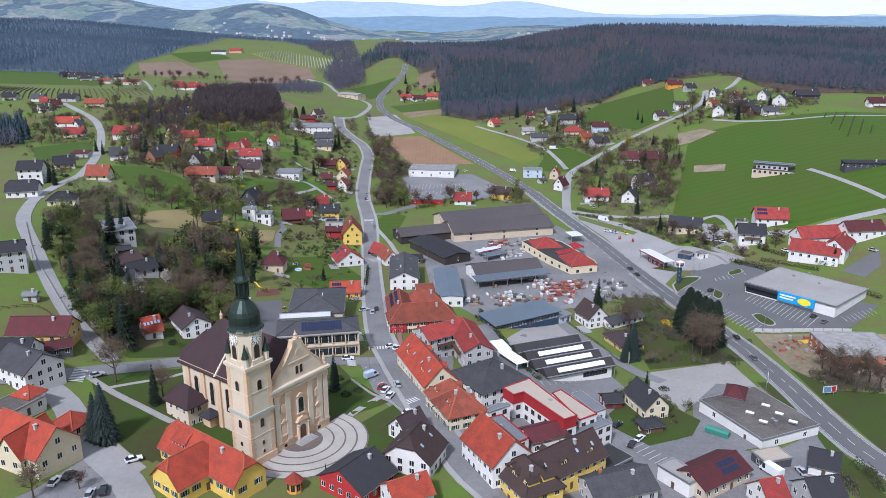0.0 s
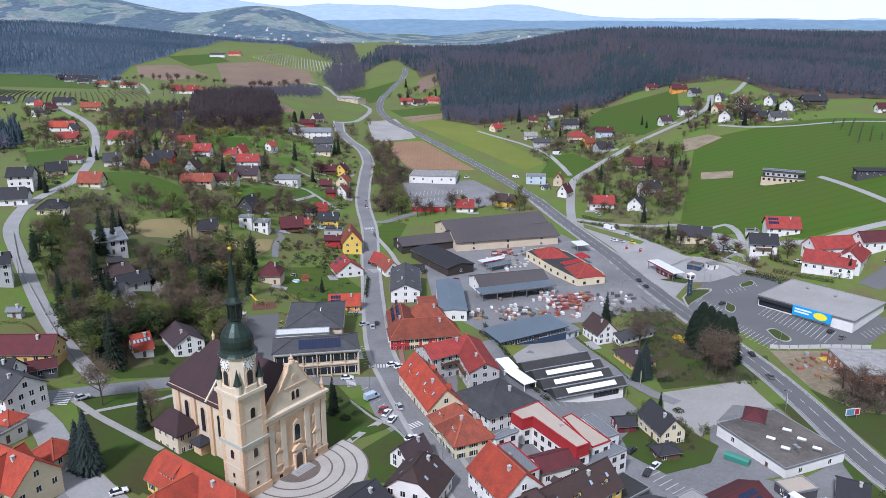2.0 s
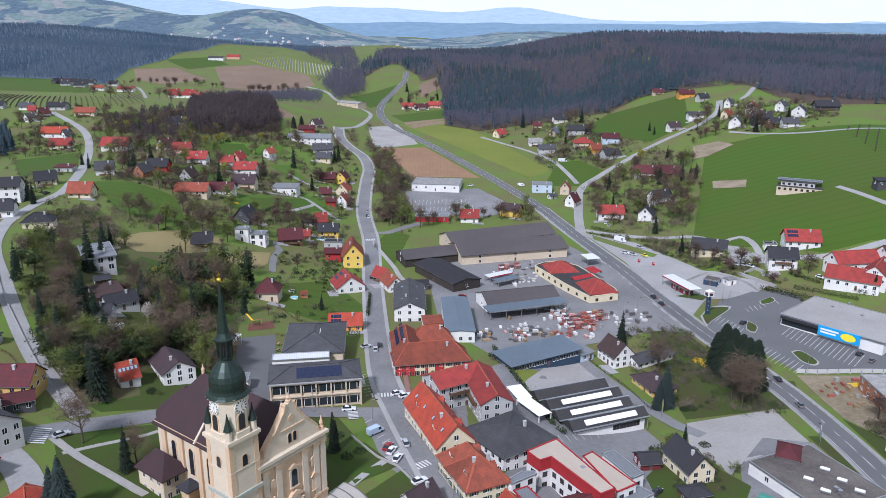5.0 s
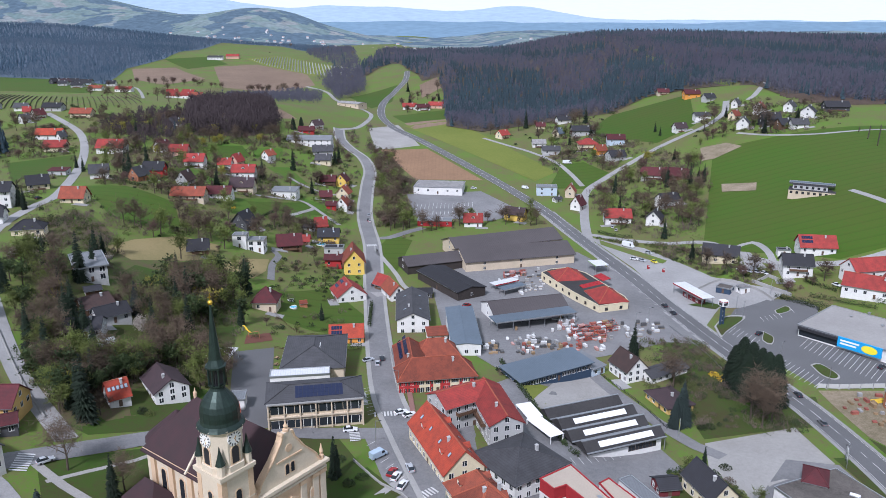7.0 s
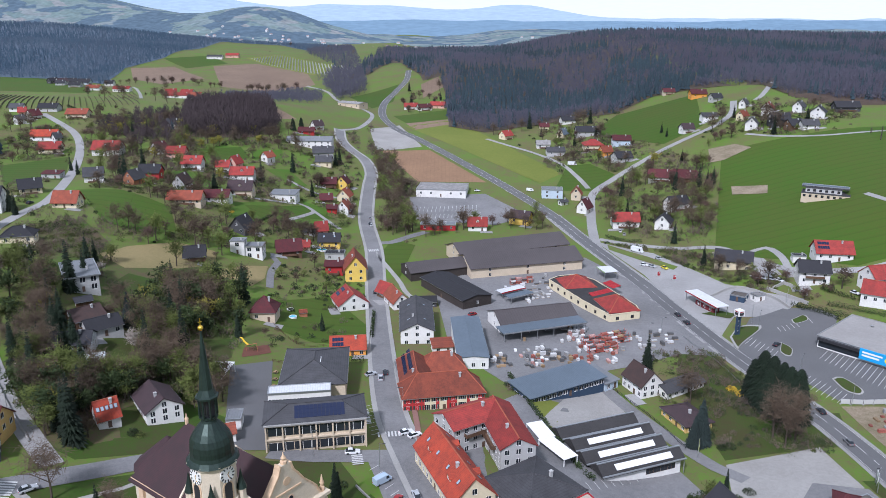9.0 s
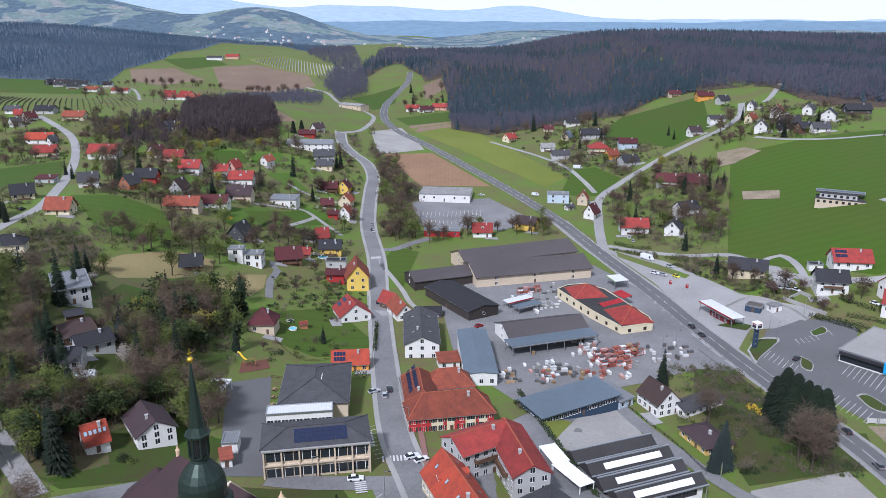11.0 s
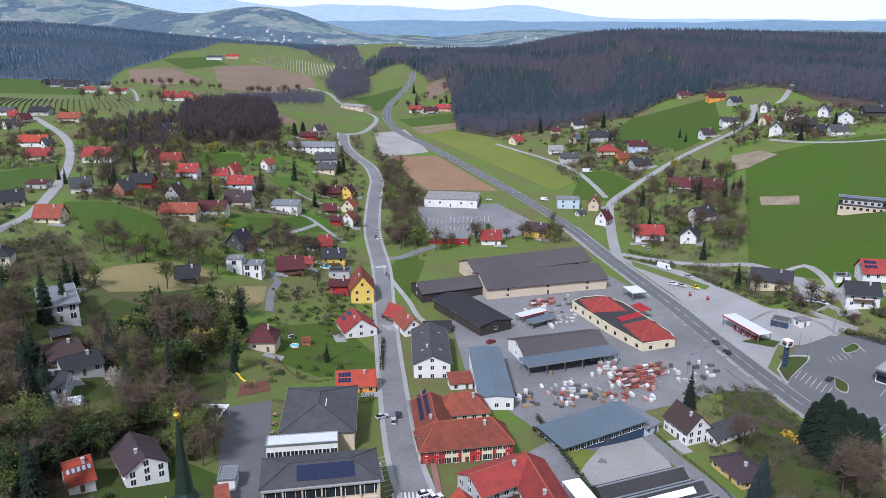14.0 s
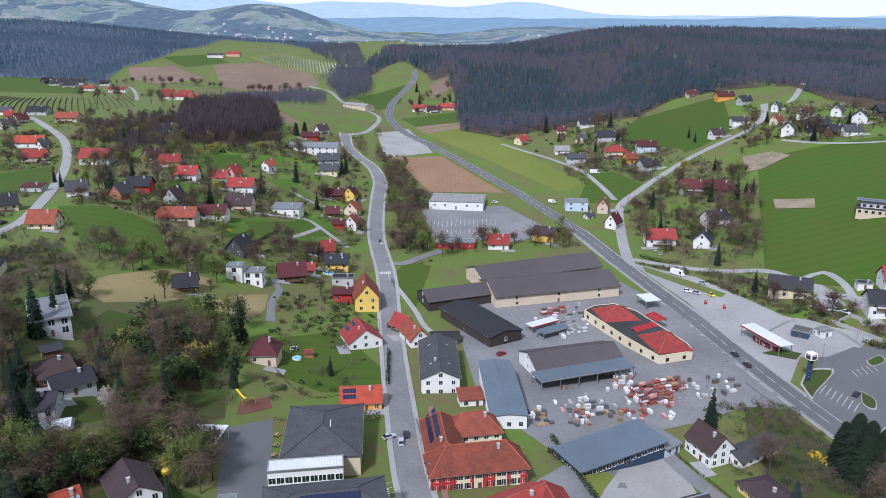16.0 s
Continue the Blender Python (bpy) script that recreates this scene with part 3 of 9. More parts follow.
def hills():
    """Hills three kilometres off that glow; haze is painted into their pale fields and blue woods."""
    xs, ys = [-4500 + 50 * i for i in range(180)], [2450 + 45 * j for j in range(50)]
    me = bpy.data.meshes.new("backdrop_hills")
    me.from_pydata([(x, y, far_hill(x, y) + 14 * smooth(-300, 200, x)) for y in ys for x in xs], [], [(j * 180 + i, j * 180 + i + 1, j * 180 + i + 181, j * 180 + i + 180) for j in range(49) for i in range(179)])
    for p in me.polygons:
        p.use_smooth = True
    m = bpy.data.materials.new("hazy_hills")
    m.use_nodes = True
    nd, lk = m.node_tree.nodes, m.node_tree.links
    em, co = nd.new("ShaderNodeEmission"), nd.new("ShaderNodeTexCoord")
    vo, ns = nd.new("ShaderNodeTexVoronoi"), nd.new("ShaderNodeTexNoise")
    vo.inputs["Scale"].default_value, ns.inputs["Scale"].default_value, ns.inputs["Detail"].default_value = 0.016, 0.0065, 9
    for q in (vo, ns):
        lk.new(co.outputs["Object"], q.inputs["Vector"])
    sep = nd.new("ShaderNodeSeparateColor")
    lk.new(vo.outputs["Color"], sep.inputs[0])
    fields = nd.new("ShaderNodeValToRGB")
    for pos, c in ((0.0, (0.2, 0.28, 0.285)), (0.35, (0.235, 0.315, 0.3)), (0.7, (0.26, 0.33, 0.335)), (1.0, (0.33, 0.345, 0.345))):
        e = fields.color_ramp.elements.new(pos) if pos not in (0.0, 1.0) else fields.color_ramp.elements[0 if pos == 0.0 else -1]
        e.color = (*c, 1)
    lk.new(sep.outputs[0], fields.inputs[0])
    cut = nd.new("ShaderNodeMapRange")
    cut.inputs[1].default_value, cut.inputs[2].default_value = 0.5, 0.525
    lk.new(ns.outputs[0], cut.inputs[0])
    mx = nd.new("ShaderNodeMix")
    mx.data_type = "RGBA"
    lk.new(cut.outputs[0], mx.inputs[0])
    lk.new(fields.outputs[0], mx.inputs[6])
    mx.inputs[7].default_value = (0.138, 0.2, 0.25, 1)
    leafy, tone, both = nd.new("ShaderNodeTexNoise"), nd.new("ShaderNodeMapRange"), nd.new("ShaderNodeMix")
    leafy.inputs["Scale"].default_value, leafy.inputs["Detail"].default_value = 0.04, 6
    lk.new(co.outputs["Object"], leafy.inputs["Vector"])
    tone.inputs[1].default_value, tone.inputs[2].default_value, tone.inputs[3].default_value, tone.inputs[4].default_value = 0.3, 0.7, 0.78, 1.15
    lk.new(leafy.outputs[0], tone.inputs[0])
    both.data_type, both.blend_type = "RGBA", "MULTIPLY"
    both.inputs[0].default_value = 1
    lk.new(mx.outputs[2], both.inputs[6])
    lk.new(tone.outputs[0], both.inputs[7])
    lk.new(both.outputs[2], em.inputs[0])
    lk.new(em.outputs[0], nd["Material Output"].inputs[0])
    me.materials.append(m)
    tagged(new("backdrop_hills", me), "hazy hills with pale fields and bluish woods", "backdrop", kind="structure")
    # scattered far houses, haze mixed into their wall and roof colours
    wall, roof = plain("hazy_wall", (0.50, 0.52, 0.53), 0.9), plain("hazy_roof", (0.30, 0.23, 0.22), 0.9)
    bm = bmesh.new()
    prism(bm, [(-5, -4), (5, -4), (5, 5), (0, 9), (-5, 5)], -6, 6, "x")
    solid(bm)
    for f in bm.faces:
        f.material_index = 1 if f.normal.z > 0.3 else 0
    body = mesh_of("distant_house", bm, wall, roof)
    r = random.Random(5)
    for k in range(150):
        c = ((-900, 2950), (-650, 3050), (-1500, 2900), (-2000, 3250), (-350, 2900))[k % 5]
        x, y = r.gauss(c[0], 260), max(2560, r.gauss(c[1] - 120, 130))
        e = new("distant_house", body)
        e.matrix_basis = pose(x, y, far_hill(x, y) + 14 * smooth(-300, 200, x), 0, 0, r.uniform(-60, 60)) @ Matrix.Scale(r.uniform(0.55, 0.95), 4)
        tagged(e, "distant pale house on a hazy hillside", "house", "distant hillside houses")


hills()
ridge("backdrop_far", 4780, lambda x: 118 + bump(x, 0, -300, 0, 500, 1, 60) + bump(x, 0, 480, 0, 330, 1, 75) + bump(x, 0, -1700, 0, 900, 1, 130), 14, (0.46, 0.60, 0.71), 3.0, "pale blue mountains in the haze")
# glowing sheet added for the bright sky just above the horizon
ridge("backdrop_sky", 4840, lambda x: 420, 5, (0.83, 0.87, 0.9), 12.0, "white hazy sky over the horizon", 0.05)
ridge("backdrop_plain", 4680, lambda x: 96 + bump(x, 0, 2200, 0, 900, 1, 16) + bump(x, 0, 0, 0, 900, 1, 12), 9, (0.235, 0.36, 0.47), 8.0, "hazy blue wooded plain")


# ---- halls and canopies ----
def saw_hall(x, y, yaw, L, W, eave=3.0):
    """A low market hall with four long ridges side by side, each with a white skylight strip."""
    L, W, yaw = W, L, yaw + 90
    h = thing("market_hall", x, y, yaw, "low market hall with dark ridged roofs and white skylight strips", "hall", "", low(x, y, L, W, yaw))
    TAKEN.append((x, y, 26))
    part("wall", boxes((-L / 2 + 1, L / 2 - 1, -W / 2 + 1, W / 2 - 1, -3, eave)), WALLS["white"], h)
    n = 4
    for k in range(n):
        y0, y1 = -W / 2 + W * k / n, -W / 2 + W * (k + 1) / n
        ym, ext = y0 + (y1 - y0) * 0.5, 0.8 * (k % 2)
        bm = bmesh.new()
        prism(bm, [(y0 + 0.05, eave), (y1 - 0.05, eave), (y1 - 0.05, eave + 0.4), (ym, eave + 2.6), (y0 + 0.05, eave + 0.4)], -L / 2 - ext, L / 2 - ext, "x")
        rf = part("roof", solid(bm), ROOFS["slate_felt"], h)
        part("ridge", boxes((-L / 2 - ext - 0.1, L / 2 - ext + 0.1, ym - 0.25, ym + 0.25, eave + 2.5, eave + 2.72)), METAL, rf)
        part("valley_gutter", boxes((-L / 2 - ext - 0.1, L / 2 - ext + 0.1, y0 - 0.25, y0 + 0.3, eave + 0.35, eave + 0.62)), METAL, rf)
        if k < 3:
            a = math.atan2(2.2, ym - y0)
            m = Matrix.Translation((-ext + L * 0.02, (y0 + ym) / 2, eave + 1.53)) @ Matrix.Rotation(a, 4, "X")
            bm = bmesh.new()
            box(bm, -L * 0.34, L * 0.34, -0.95, 0.95, 0, 0.22, 0, m)
            part("skylight", bm, plain("milky_panels", (0.78, 0.79, 0.79), 0.3), rf)
    windows_on(h, window_mesh(2.2, 1.6, BROWN_FRAME), [(L * (0.08 + 0.09 * i), -W / 2 + 1, 0.6, 0) for i in range(4)])
    for i in range(5):
        part("post", boxes((L / 2 - 0.6, L / 2 - 0.4, -W / 2 + W * i / 4 - 0.1, -W / 2 + W * i / 4 + 0.1, -1, eave)), METAL, h)


def canopy(x, y, yaw, L, W, colour="white", tall=4.4, trim="crimson"):
    """A flat canopy on steel posts."""
    h = thing("canopy", x, y, yaw, f"{colour} sheet canopy on steel posts", "canopy", "", low(x, y, L, W, yaw))
    W = max(W, 5.0)
    TAKEN.append((x, y, L / 2.5))
    rm = ROOFS["blue_sheet"] if colour == "blue" else ROOFS["white_sheet"]
    bm = boxes((-L / 2, L / 2, -W / 2, W / 2, tall, tall + 0.25))
    part("roof", bm, rm, h)
    part("fascia", boxes((-L / 2 - 0.03, L / 2 + 0.03, -W / 2 - 0.06, -W / 2 - 0.005, tall - 0.25, tall + 0.3)), METAL if colour == "blue" else WALLS[trim], h)
    n = max(2, int(L / 6))
    for i in range(n):
        for s in (-1, 1):
            px = -L / 2 + 0.6 + (L - 1.2) * i / (n - 1)
            part("post", boxes((px - 0.12, px + 0.12, s * (W / 2 - 0.4) - 0.12, s * (W / 2 - 0.4) + 0.12, -1, tall)), METAL, h)
    return h


def awning(x, y, yaw, L, W):
    """Red lean-to awning panels beside the showroom roofs."""
    e = thing("awning", x, y, yaw, "sloping red awning panels beside a showroom", "awning", "", height(x, y) + 4.0)
    n = max(3, int(L / 2.2))
    for k in range(n):
        x0 = -L / 2 + L * k / n
        bm = bmesh.new()
        prism(bm, [(-W / 2, 0.1), (W / 2, 0.9), (W / 2, 1.02), (-W / 2, 0.22)], x0 + 0.12, x0 + L / n - 0.12, "x")
        part("panel", solid(bm), WALLS["crimson"], e)
    part("beam", boxes((-L / 2, L / 2, W / 2 - 0.2, W / 2, -0.2, 0.85)), METAL, e)
    part("beam", boxes((-L / 2, L / 2, -W / 2, -W / 2 + 0.2, -0.2, 0.06)), METAL, e)


ROOFS["slate_felt"] = surface("dark_felt", (0.045, 0.043, 0.043), (0.024, 0.023, 0.023), 0.8, 1.5, 0.12, 0.2, 0, 0.06)


# ---- church ----
def arch_panel(bm, w, h, depth=0.12, slot=0, x=0.0, y=0.0, z=0.0, a=0.0, n=7):
    """A flat arched slab that looks along its own -y."""
    m = pose(x, y, z, 0, 0, a)
    out = [(-w / 2, 0), (w / 2, 0)] + [(w / 2 * math.cos(math.pi * k / n), h - w / 2 + w / 2 * math.sin(math.pi * k / n)) for k in range(n + 1)]
    prism(bm, out, -depth, 0.02, "y", slot, m)
    return bm


def church():
    zc, half = 5.0, 3.8
    e = thing("church", -49.6, 178.2, 53, "baroque church with a pale ochre front, brown roof and onion-domed tower", "church", "", zc)
    TAKEN.extend([(-50, 178, 10), (-45, 195, 15), (-58, 205, 17), (-66, 212, 14)])
    stone = surface("church_plaster", (0.62, 0.45, 0.295), (0.46, 0.325, 0.205), 0.9, 1.5, 0.12, 0.15)
    pale = surface("church_stucco", (0.62, 0.535, 0.41), (0.48, 0.405, 0.3), 0.9, 1.5, 0.12, 0.12)
    quoin = surface("church_quoins", (0.60, 0.42, 0.28), (0.44, 0.31, 0.20), 0.9, 2, 0.2, 0.3)
    copper, roofm = ROOFS["green_copper"], tile_roof("church", (0.05, 0.026, 0.029))
    gold = plain("gilding", (0.85, 0.55, 0.08), 0.25, 1.0)
    face = plain("clock_white", (0.75, 0.74, 0.70), 0.5)

    def rect_ring(bm, h, z0, z1, cx=0.0, cy=0.0, hy=None):
        box(bm, cx - h, cx + h, cy - (hy or h), cy + (hy or h), z0, z1)

    # tower shaft in two stages, with ledges
    tower = part("tower", boxes((-half, half, -half, half, -4, 28.0)), pale, e, "square church tower with rusticated corners")
    part("plinth", boxes((-half - 0.35, half + 0.35, -half - 0.35, half + 0.35, -4, 2.2)), quoin, tower)
    for z0, z1, o in ((14.2, 15.0, 0.4), (8.3, 8.5, 0.1), (27.0, 27.5, 0.25), (27.5, 28.3, 0.55), (20.6, 20.85, 0.12)):
        part("ledge", boxes((-half - o, half + o, -half - o, half + o, z0, z1)), surface("ledge_sheet", (0.42, 0.44, 0.38)) if z0 == 14.2 else pale, tower)
    for sx in (-1, 1):
        for sy in (-1, 1):
            for k in range(15):
                w = 1.25 if k % 2 else 1.0
                zz = 2.3 + k * 0.8
                bx, by = sx * (half + 0.06), sy * (half + 0.06)
                part("quoin", boxes((min(bx, bx - sx * w), max(bx, bx - sx * w), min(by, by - sy * w), max(by, by - sy * w), zz, zz + 0.68)), quoin, tower)
            bx, by = sx * (half + 0.08), sy * (half + 0.08)
            part("pilaster", boxes((min(bx, bx - sx * 1.3), max(bx, bx - sx * 1.3), min(by, by - sy * 1.3), max(by, by - sy * 1.3), 15.0, 27.0)), stone, tower)
    # tower windows
    for a in (0, -90, 90, 180):
        for z, w, h in ((10.6, 1.15, 2.3), (21.2, 1.25, 2.6), (5.4, 0.7, 1.2), (3.0, 0.7, 0.9)):
            x, y = {0: (0, -half), -90: (-half, 0), 90: (half, 0), 180: (0, half)}[a]
            fr = part("window_surround", solid(arch_panel(bmesh.new(), w + 0.5, h + 0.4, 0.1, 0, x, y, z - 0.15, a)), stone, tower)
            part("pane", solid(arch_panel(bmesh.new(), w, h, 0.14, 0, x, y, z, a)), GLASS, fr)
    # octagonal belfry
    o8 = math.pi / 8
    bm = bmesh.new()
    lathe(bm, [(4.4, 28.3), (4.4, 29.6), (4.05, 29.7), (4.05, 36.6), (4.4, 36.7), (4.5, 37.2), (4.7, 37.5)], 8, 0, 0, 0, o8)
    belfry = part("belfry", solid(bm), pale, e, "octagonal belfry with arched openings and clocks")
    r = 4.05 * math.cos(o8)
    for k in range(4):
        a = k * 90
        ax, ay = math.sin(radians(a)), -math.cos(radians(a))
        su = part("window_surround", solid(arch_panel(bmesh.new(), 2.3, 4.1, 0.12, 0, ax * r, ay * r, 29.7, a)), stone, belfry)
        part("louvre", solid(arch_panel(bmesh.new(), 1.6, 3.6, 0.17, 0, ax * r, ay * r, 30.0, a)), DARK_METAL, su)
        bm = bmesh.new()
        m = pose(ax * (r + 0.12), ay * (r + 0.12), 35.25, 90, 0, a)
        bmesh.ops.create_cone(bm, cap_ends=True, segments=28, radius1=1.55, radius2=1.55, depth=0.2, matrix=m)
        dial = part("clock", bm, face, belfry, "white church clock dial with gilt hour marks")
        for q in range(12):
            t = radians(q * 30)
            mm = pose(ax * (r + 0.24), ay * (r + 0.24), 35.25, 0, 0, a) @ pose(1.25 * math.sin(t), 0, 1.25 * math.cos(t), 0, q * 30, 0)
            bm = bmesh.new()
            box(bm, -0.12, 0.12, -0.02, 0.02, -0.24, 0.24, 0, mm)
            part("hour_mark", bm, DARK_METAL, dial)
        for tilt, ln in ((35, 0.62), (160, 0.95)):
            mm = pose(ax * (r + 0.26), ay * (r + 0.26), 35.25, 0, 0, a) @ pose(0, 0, 0, 0, tilt, 0)
            bm = bmesh.new()
            box(bm, -0.05, 0.05, -0.02, 0.02, -0.1, ln, 0, mm)
            part("pointer", bm, gold, dial)
    # corner pinnacles on the square shaft
    for sx in (-1, 1):
        for sy in (-1, 1):
            bm = bmesh.new()
            lathe(bm, [(0.8, 28.3), (0.8, 30.6), (1.0, 30.7)], 8, 0, sx * 3.25, sy * 3.25, o8)
            pn = part("pinnacle", solid(bm), pale, e)
            bm = bmesh.new()
            lathe(bm, [(1.05, 30.7), (0.75, 31.6), (0.35, 33.0), (0.06, 34.6)], 8, 0, sx * 3.25, sy * 3.25, o8)
            part("cap", solid(bm), copper, pn)
    # dome, lantern and spire
    bm = bmesh.new()
    lathe(bm, [(4.75, 37.3), (4.5, 37.7), (4.0, 38.1), (3.85, 38.8), (3.9, 39.8), (3.8, 40.9), (3.45, 42.0), (2.8, 43.1), (2.0, 44.1), (1.5, 44.7), (1.35, 45.2), (1.65, 45.5), (1.65, 45.8)], 16, 0, 0, 0, o8)
    part("dome", solid(bm), copper, e, "dark green copper onion dome")
    lan = part("lantern", boxes((-0.9, 0.9, -0.9, 0.9, 45.6, 49.4)), DARK_METAL, e, "open lantern above the dome")
    for k in range(8):
        a = o8 + k * math.pi / 4
        bm = bmesh.new()
        lathe(bm, [(0.2, 45.7), (0.2, 49.4)], 6, 0, 1.55 * math.cos(a), 1.55 * math.sin(a))
        part("column", solid(bm), copper, lan)
    bm = bmesh.new()
    lathe(bm, [(2.05, 49.3), (2.1, 49.7), (1.75, 49.9), (1.25, 51.0), (1.0, 53.5), (0.62, 57.0), (0.3, 60.2), (0.14, 62.0)], 8, 0, 0, 0, o8)
    spire = part("spire", solid(bm), copper, e, "slender green copper spire")
    bm = bmesh.new()
    bmesh.ops.create_uvsphere(bm, u_segments=12, v_segments=8, radius=0.5, matrix=Matrix.Translation((0, 0, 62.4)))
    part("orb", bm, gold, spire, "gilded orb")
    part("cross", solid(boxes((-0.07, 0.07, -0.07, 0.07, 62.8, 64.2), (-0.4, 0.4, -0.06, 0.06, 63.4, 63.55))), gold, spire, "gilded cross")

    # west front: wall, giant pilasters, entablature, curved gable
    x0, x1, yf = half - 0.5, 23.8, -3.0
    cx = (x0 + x1) / 2 + 0.6
    front = part("front_wall", boxes((x0, x1, yf, yf + 1.5, -4, 18.4)), stone, e, "pale ochre church front with pilasters")
    part("plinth", boxes((x0, x1 + 0.3, yf - 0.35, yf, -4, 2.0)), quoin, front)
    for px in (5.6, 9.4, 17.4, 21.0, 23.2):
        part("pilaster", boxes((px - 0.8, px + 0.8, yf - 0.4, yf, 2.0, 16.6)), pale, front)
        part("capital", boxes((px - 1.0, px + 1.0, yf - 0.6, yf, 15.6, 16.6)), stone, front)
        part("base", boxes((px - 1.0, px + 1.0, yf - 0.55, yf, 2.0, 2.7)), quoin, front)
    for z0, z1, o in ((16.6, 17.2, 0.5), (17.2, 18.0, 0.35), (18.0, 18.7, 1.0)):
        part("cornice", boxes((x0, x1 + o, yf - o, yf + 1.0, z0, z1)), pale, front)
    gw = 9.3
    half_out = [(gw, 18.7), (gw - 0.9, 19.6), (gw - 1.5, 21.0), (gw - 2.6, 22.3), (5.4, 23.6), (4.4, 24.6), (3.0, 26.6), (1.9, 28.0), (1.5, 29.2), (1.3, 29.8)]
    bm = bmesh.new()
    prism(bm, [(cx + u, z) for u, z in half_out] + [(cx - u, z) for u, z in half_out[::-1]], yf + 0.1, yf + 1.3, "y")
    gable = part("gable", solid(bm), pale, front, "curved baroque gable")
    for s in (-1, 1):
        for (u0, z0), (u1, z1) in zip(half_out, half_out[1:]):
            L2 = math.hypot(u1 - u0, z1 - z0)
            m = Matrix.Translation((cx + s * u0, yf + 0.7, z0)) @ Matrix.Rotation(-math.atan2(z1 - z0, s * (u1 - u0)), 4, "Y")
            bm = bmesh.new()
            box(bm, -0.1, L2 + 0.1, -0.85, 0.85, -0.05, 0.32, 0, m)
            part("coping", bm, stone, gable)
        bm = bmesh.new()
        lathe(bm, [(0.55, 18.7), (0.55, 19.6), (0.3, 19.8), (0.5, 20.5), (0.3, 21.2), (0.08, 22.4)], 8, 0, cx + s * (gw + 0.2), yf + 0.4)
        part("urn", solid(bm), stone, gable)
    bm = bmesh.new()
    lathe(bm, [(0.7, 29.8), (0.7, 30.3), (0.35, 30.5), (0.55, 31.0), (0.2, 31.6), (0.06, 32.2)], 8, 0, cx, yf + 0.7)
    part("finial", solid(bm), stone, gable)
    for u in (-0.75, 0.75):
        su = part("window_surround", solid(arch_panel(bmesh.new(), 1.3, 2.7, 0.1, 0, cx + u, yf + 0.1, 19.9)), stone, gable)
        part("pane", solid(arch_panel(bmesh.new(), 0.9, 2.3, 0.15, 0, cx + u, yf + 0.1, 20.05)), GLASS, su)
    bm = bmesh.new()
    bmesh.ops.create_cone(bm, cap_ends=True, segments=20, radius1=0.9, radius2=0.9, depth=0.2, matrix=pose(cx, yf + 0.05, 26.0, 90))
    part("medallion", bm, stone, gable)
    part("string_course", boxes((cx - 3.6, cx + 3.6, yf - 0.12, yf + 0.1, 23.6, 23.95)), stone, gable)
    # openings of the front
    def opening(x, z, w, h, inner, wide=0.7, sill=True):
        su = part("window_surround", solid(arch_panel(bmesh.new(), w + wide, h + wide * 0.7, 0.28, 0, x, yf, z - 0.2)), pale, front)
        part("pane" if inner is GLASS else "niche_back", solid(arch_panel(bmesh.new(), w, h, 0.33, 0, x, yf, z)), inner, su)
        if sill:
            part("sill", boxes((x - w / 2 - 0.6, x + w / 2 + 0.6, yf - 0.5, yf, z - 0.55, z - 0.2)), stone, su)
            bm = bmesh.new()
            prism(bm, [(x - w / 2 - 0.7, z + h + 0.5), (x + w / 2 + 0.7, z + h + 0.5), (x, z + h + 1.5)], yf - 0.55, yf, "y")
            part("pediment", solid(bm), stone, su)
    opening(13.9, 8.6, 1.7, 4.4, GLASS, 0.9)
    for u in (-6.2, 6.2):
        opening(13.9 + u, 4.6, 1.2, 3.0, stone, 0.6)
        opening(13.9 + u, 11.0, 1.4, 2.2, stone, 0.5, False)
    for u in (-6.2, 6.2):
        part("cellar_window", boxes((13.4 + u, 14.4 + u, yf - 0.37, yf - 0.34, 0.6, 1.5)), GLASS, front)
    por = part("portal", solid(arch_panel(bmesh.new(), 3.4, 5.0, 0.6, 0, 13.9, yf, 0.9)), pale, e, "arched stone church portal")
    part("door", solid(arch_panel(bmesh.new(), 2.0, 3.9, 0.66, 0, 13.9, yf, 1.0)), BROWN_FRAME, por, "dark wooden church door")
    bm = bmesh.new()
    prism(bm, [(11.6, 6.1), (16.2, 6.1), (15.2, 7.0), (13.9, 7.6), (12.6, 7.0)], yf - 0.9, yf, "y")
    part("pediment", solid(bm), stone, por)
    for k in range(5):
        part("step", boxes((13.9 - 3.4 + 0.2 * k, 13.9 + 3.4 - 0.2 * k, yf - 3.6 + 0.45 * k, yf - 0.66, -1 + 0.0 * k, 0.2 + 0.18 * k)), CONCRETE, por)
    for u in (-1.75, 1.75):
        bm = bmesh.new()
        lathe(bm, [(0.35, 0.9), (0.35, 1.3), (0.25, 1.4), (0.22, 5.0), (0.38, 5.2)], 10, 0, 13.9 + u, yf - 0.85)
        part("column", solid(bm), stone, por)

    # nave with hipped choir end
    nx0, nx1, ny1 = 4.3, 23.2, 36.0
    mid, wid = (nx0 + nx1) / 2, nx1 - nx0
    nave = part("nave_wall", boxes((nx0, nx1, yf + 1.5, ny1, -4, 16.8)), pale, e, "tall nave wall with arched windows")
    part("cornice", boxes((nx0 - 0.6, nx1 + 0.6, yf + 1.6, ny1 + 0.6, 16.0, 16.8)), stone, nave)
    bm = bmesh.new()
    a, t = wid / 2 + 1.0, 0.35
    for s in (-1, 1):
        skin(bm, [(mid + s * a, yf + 1.3, 16.2), (mid + s * a, ny1 + 1.0, 16.2), (mid, ny1 - 7.5, 28.4), (mid, yf + 1.3, 28.4)], t)
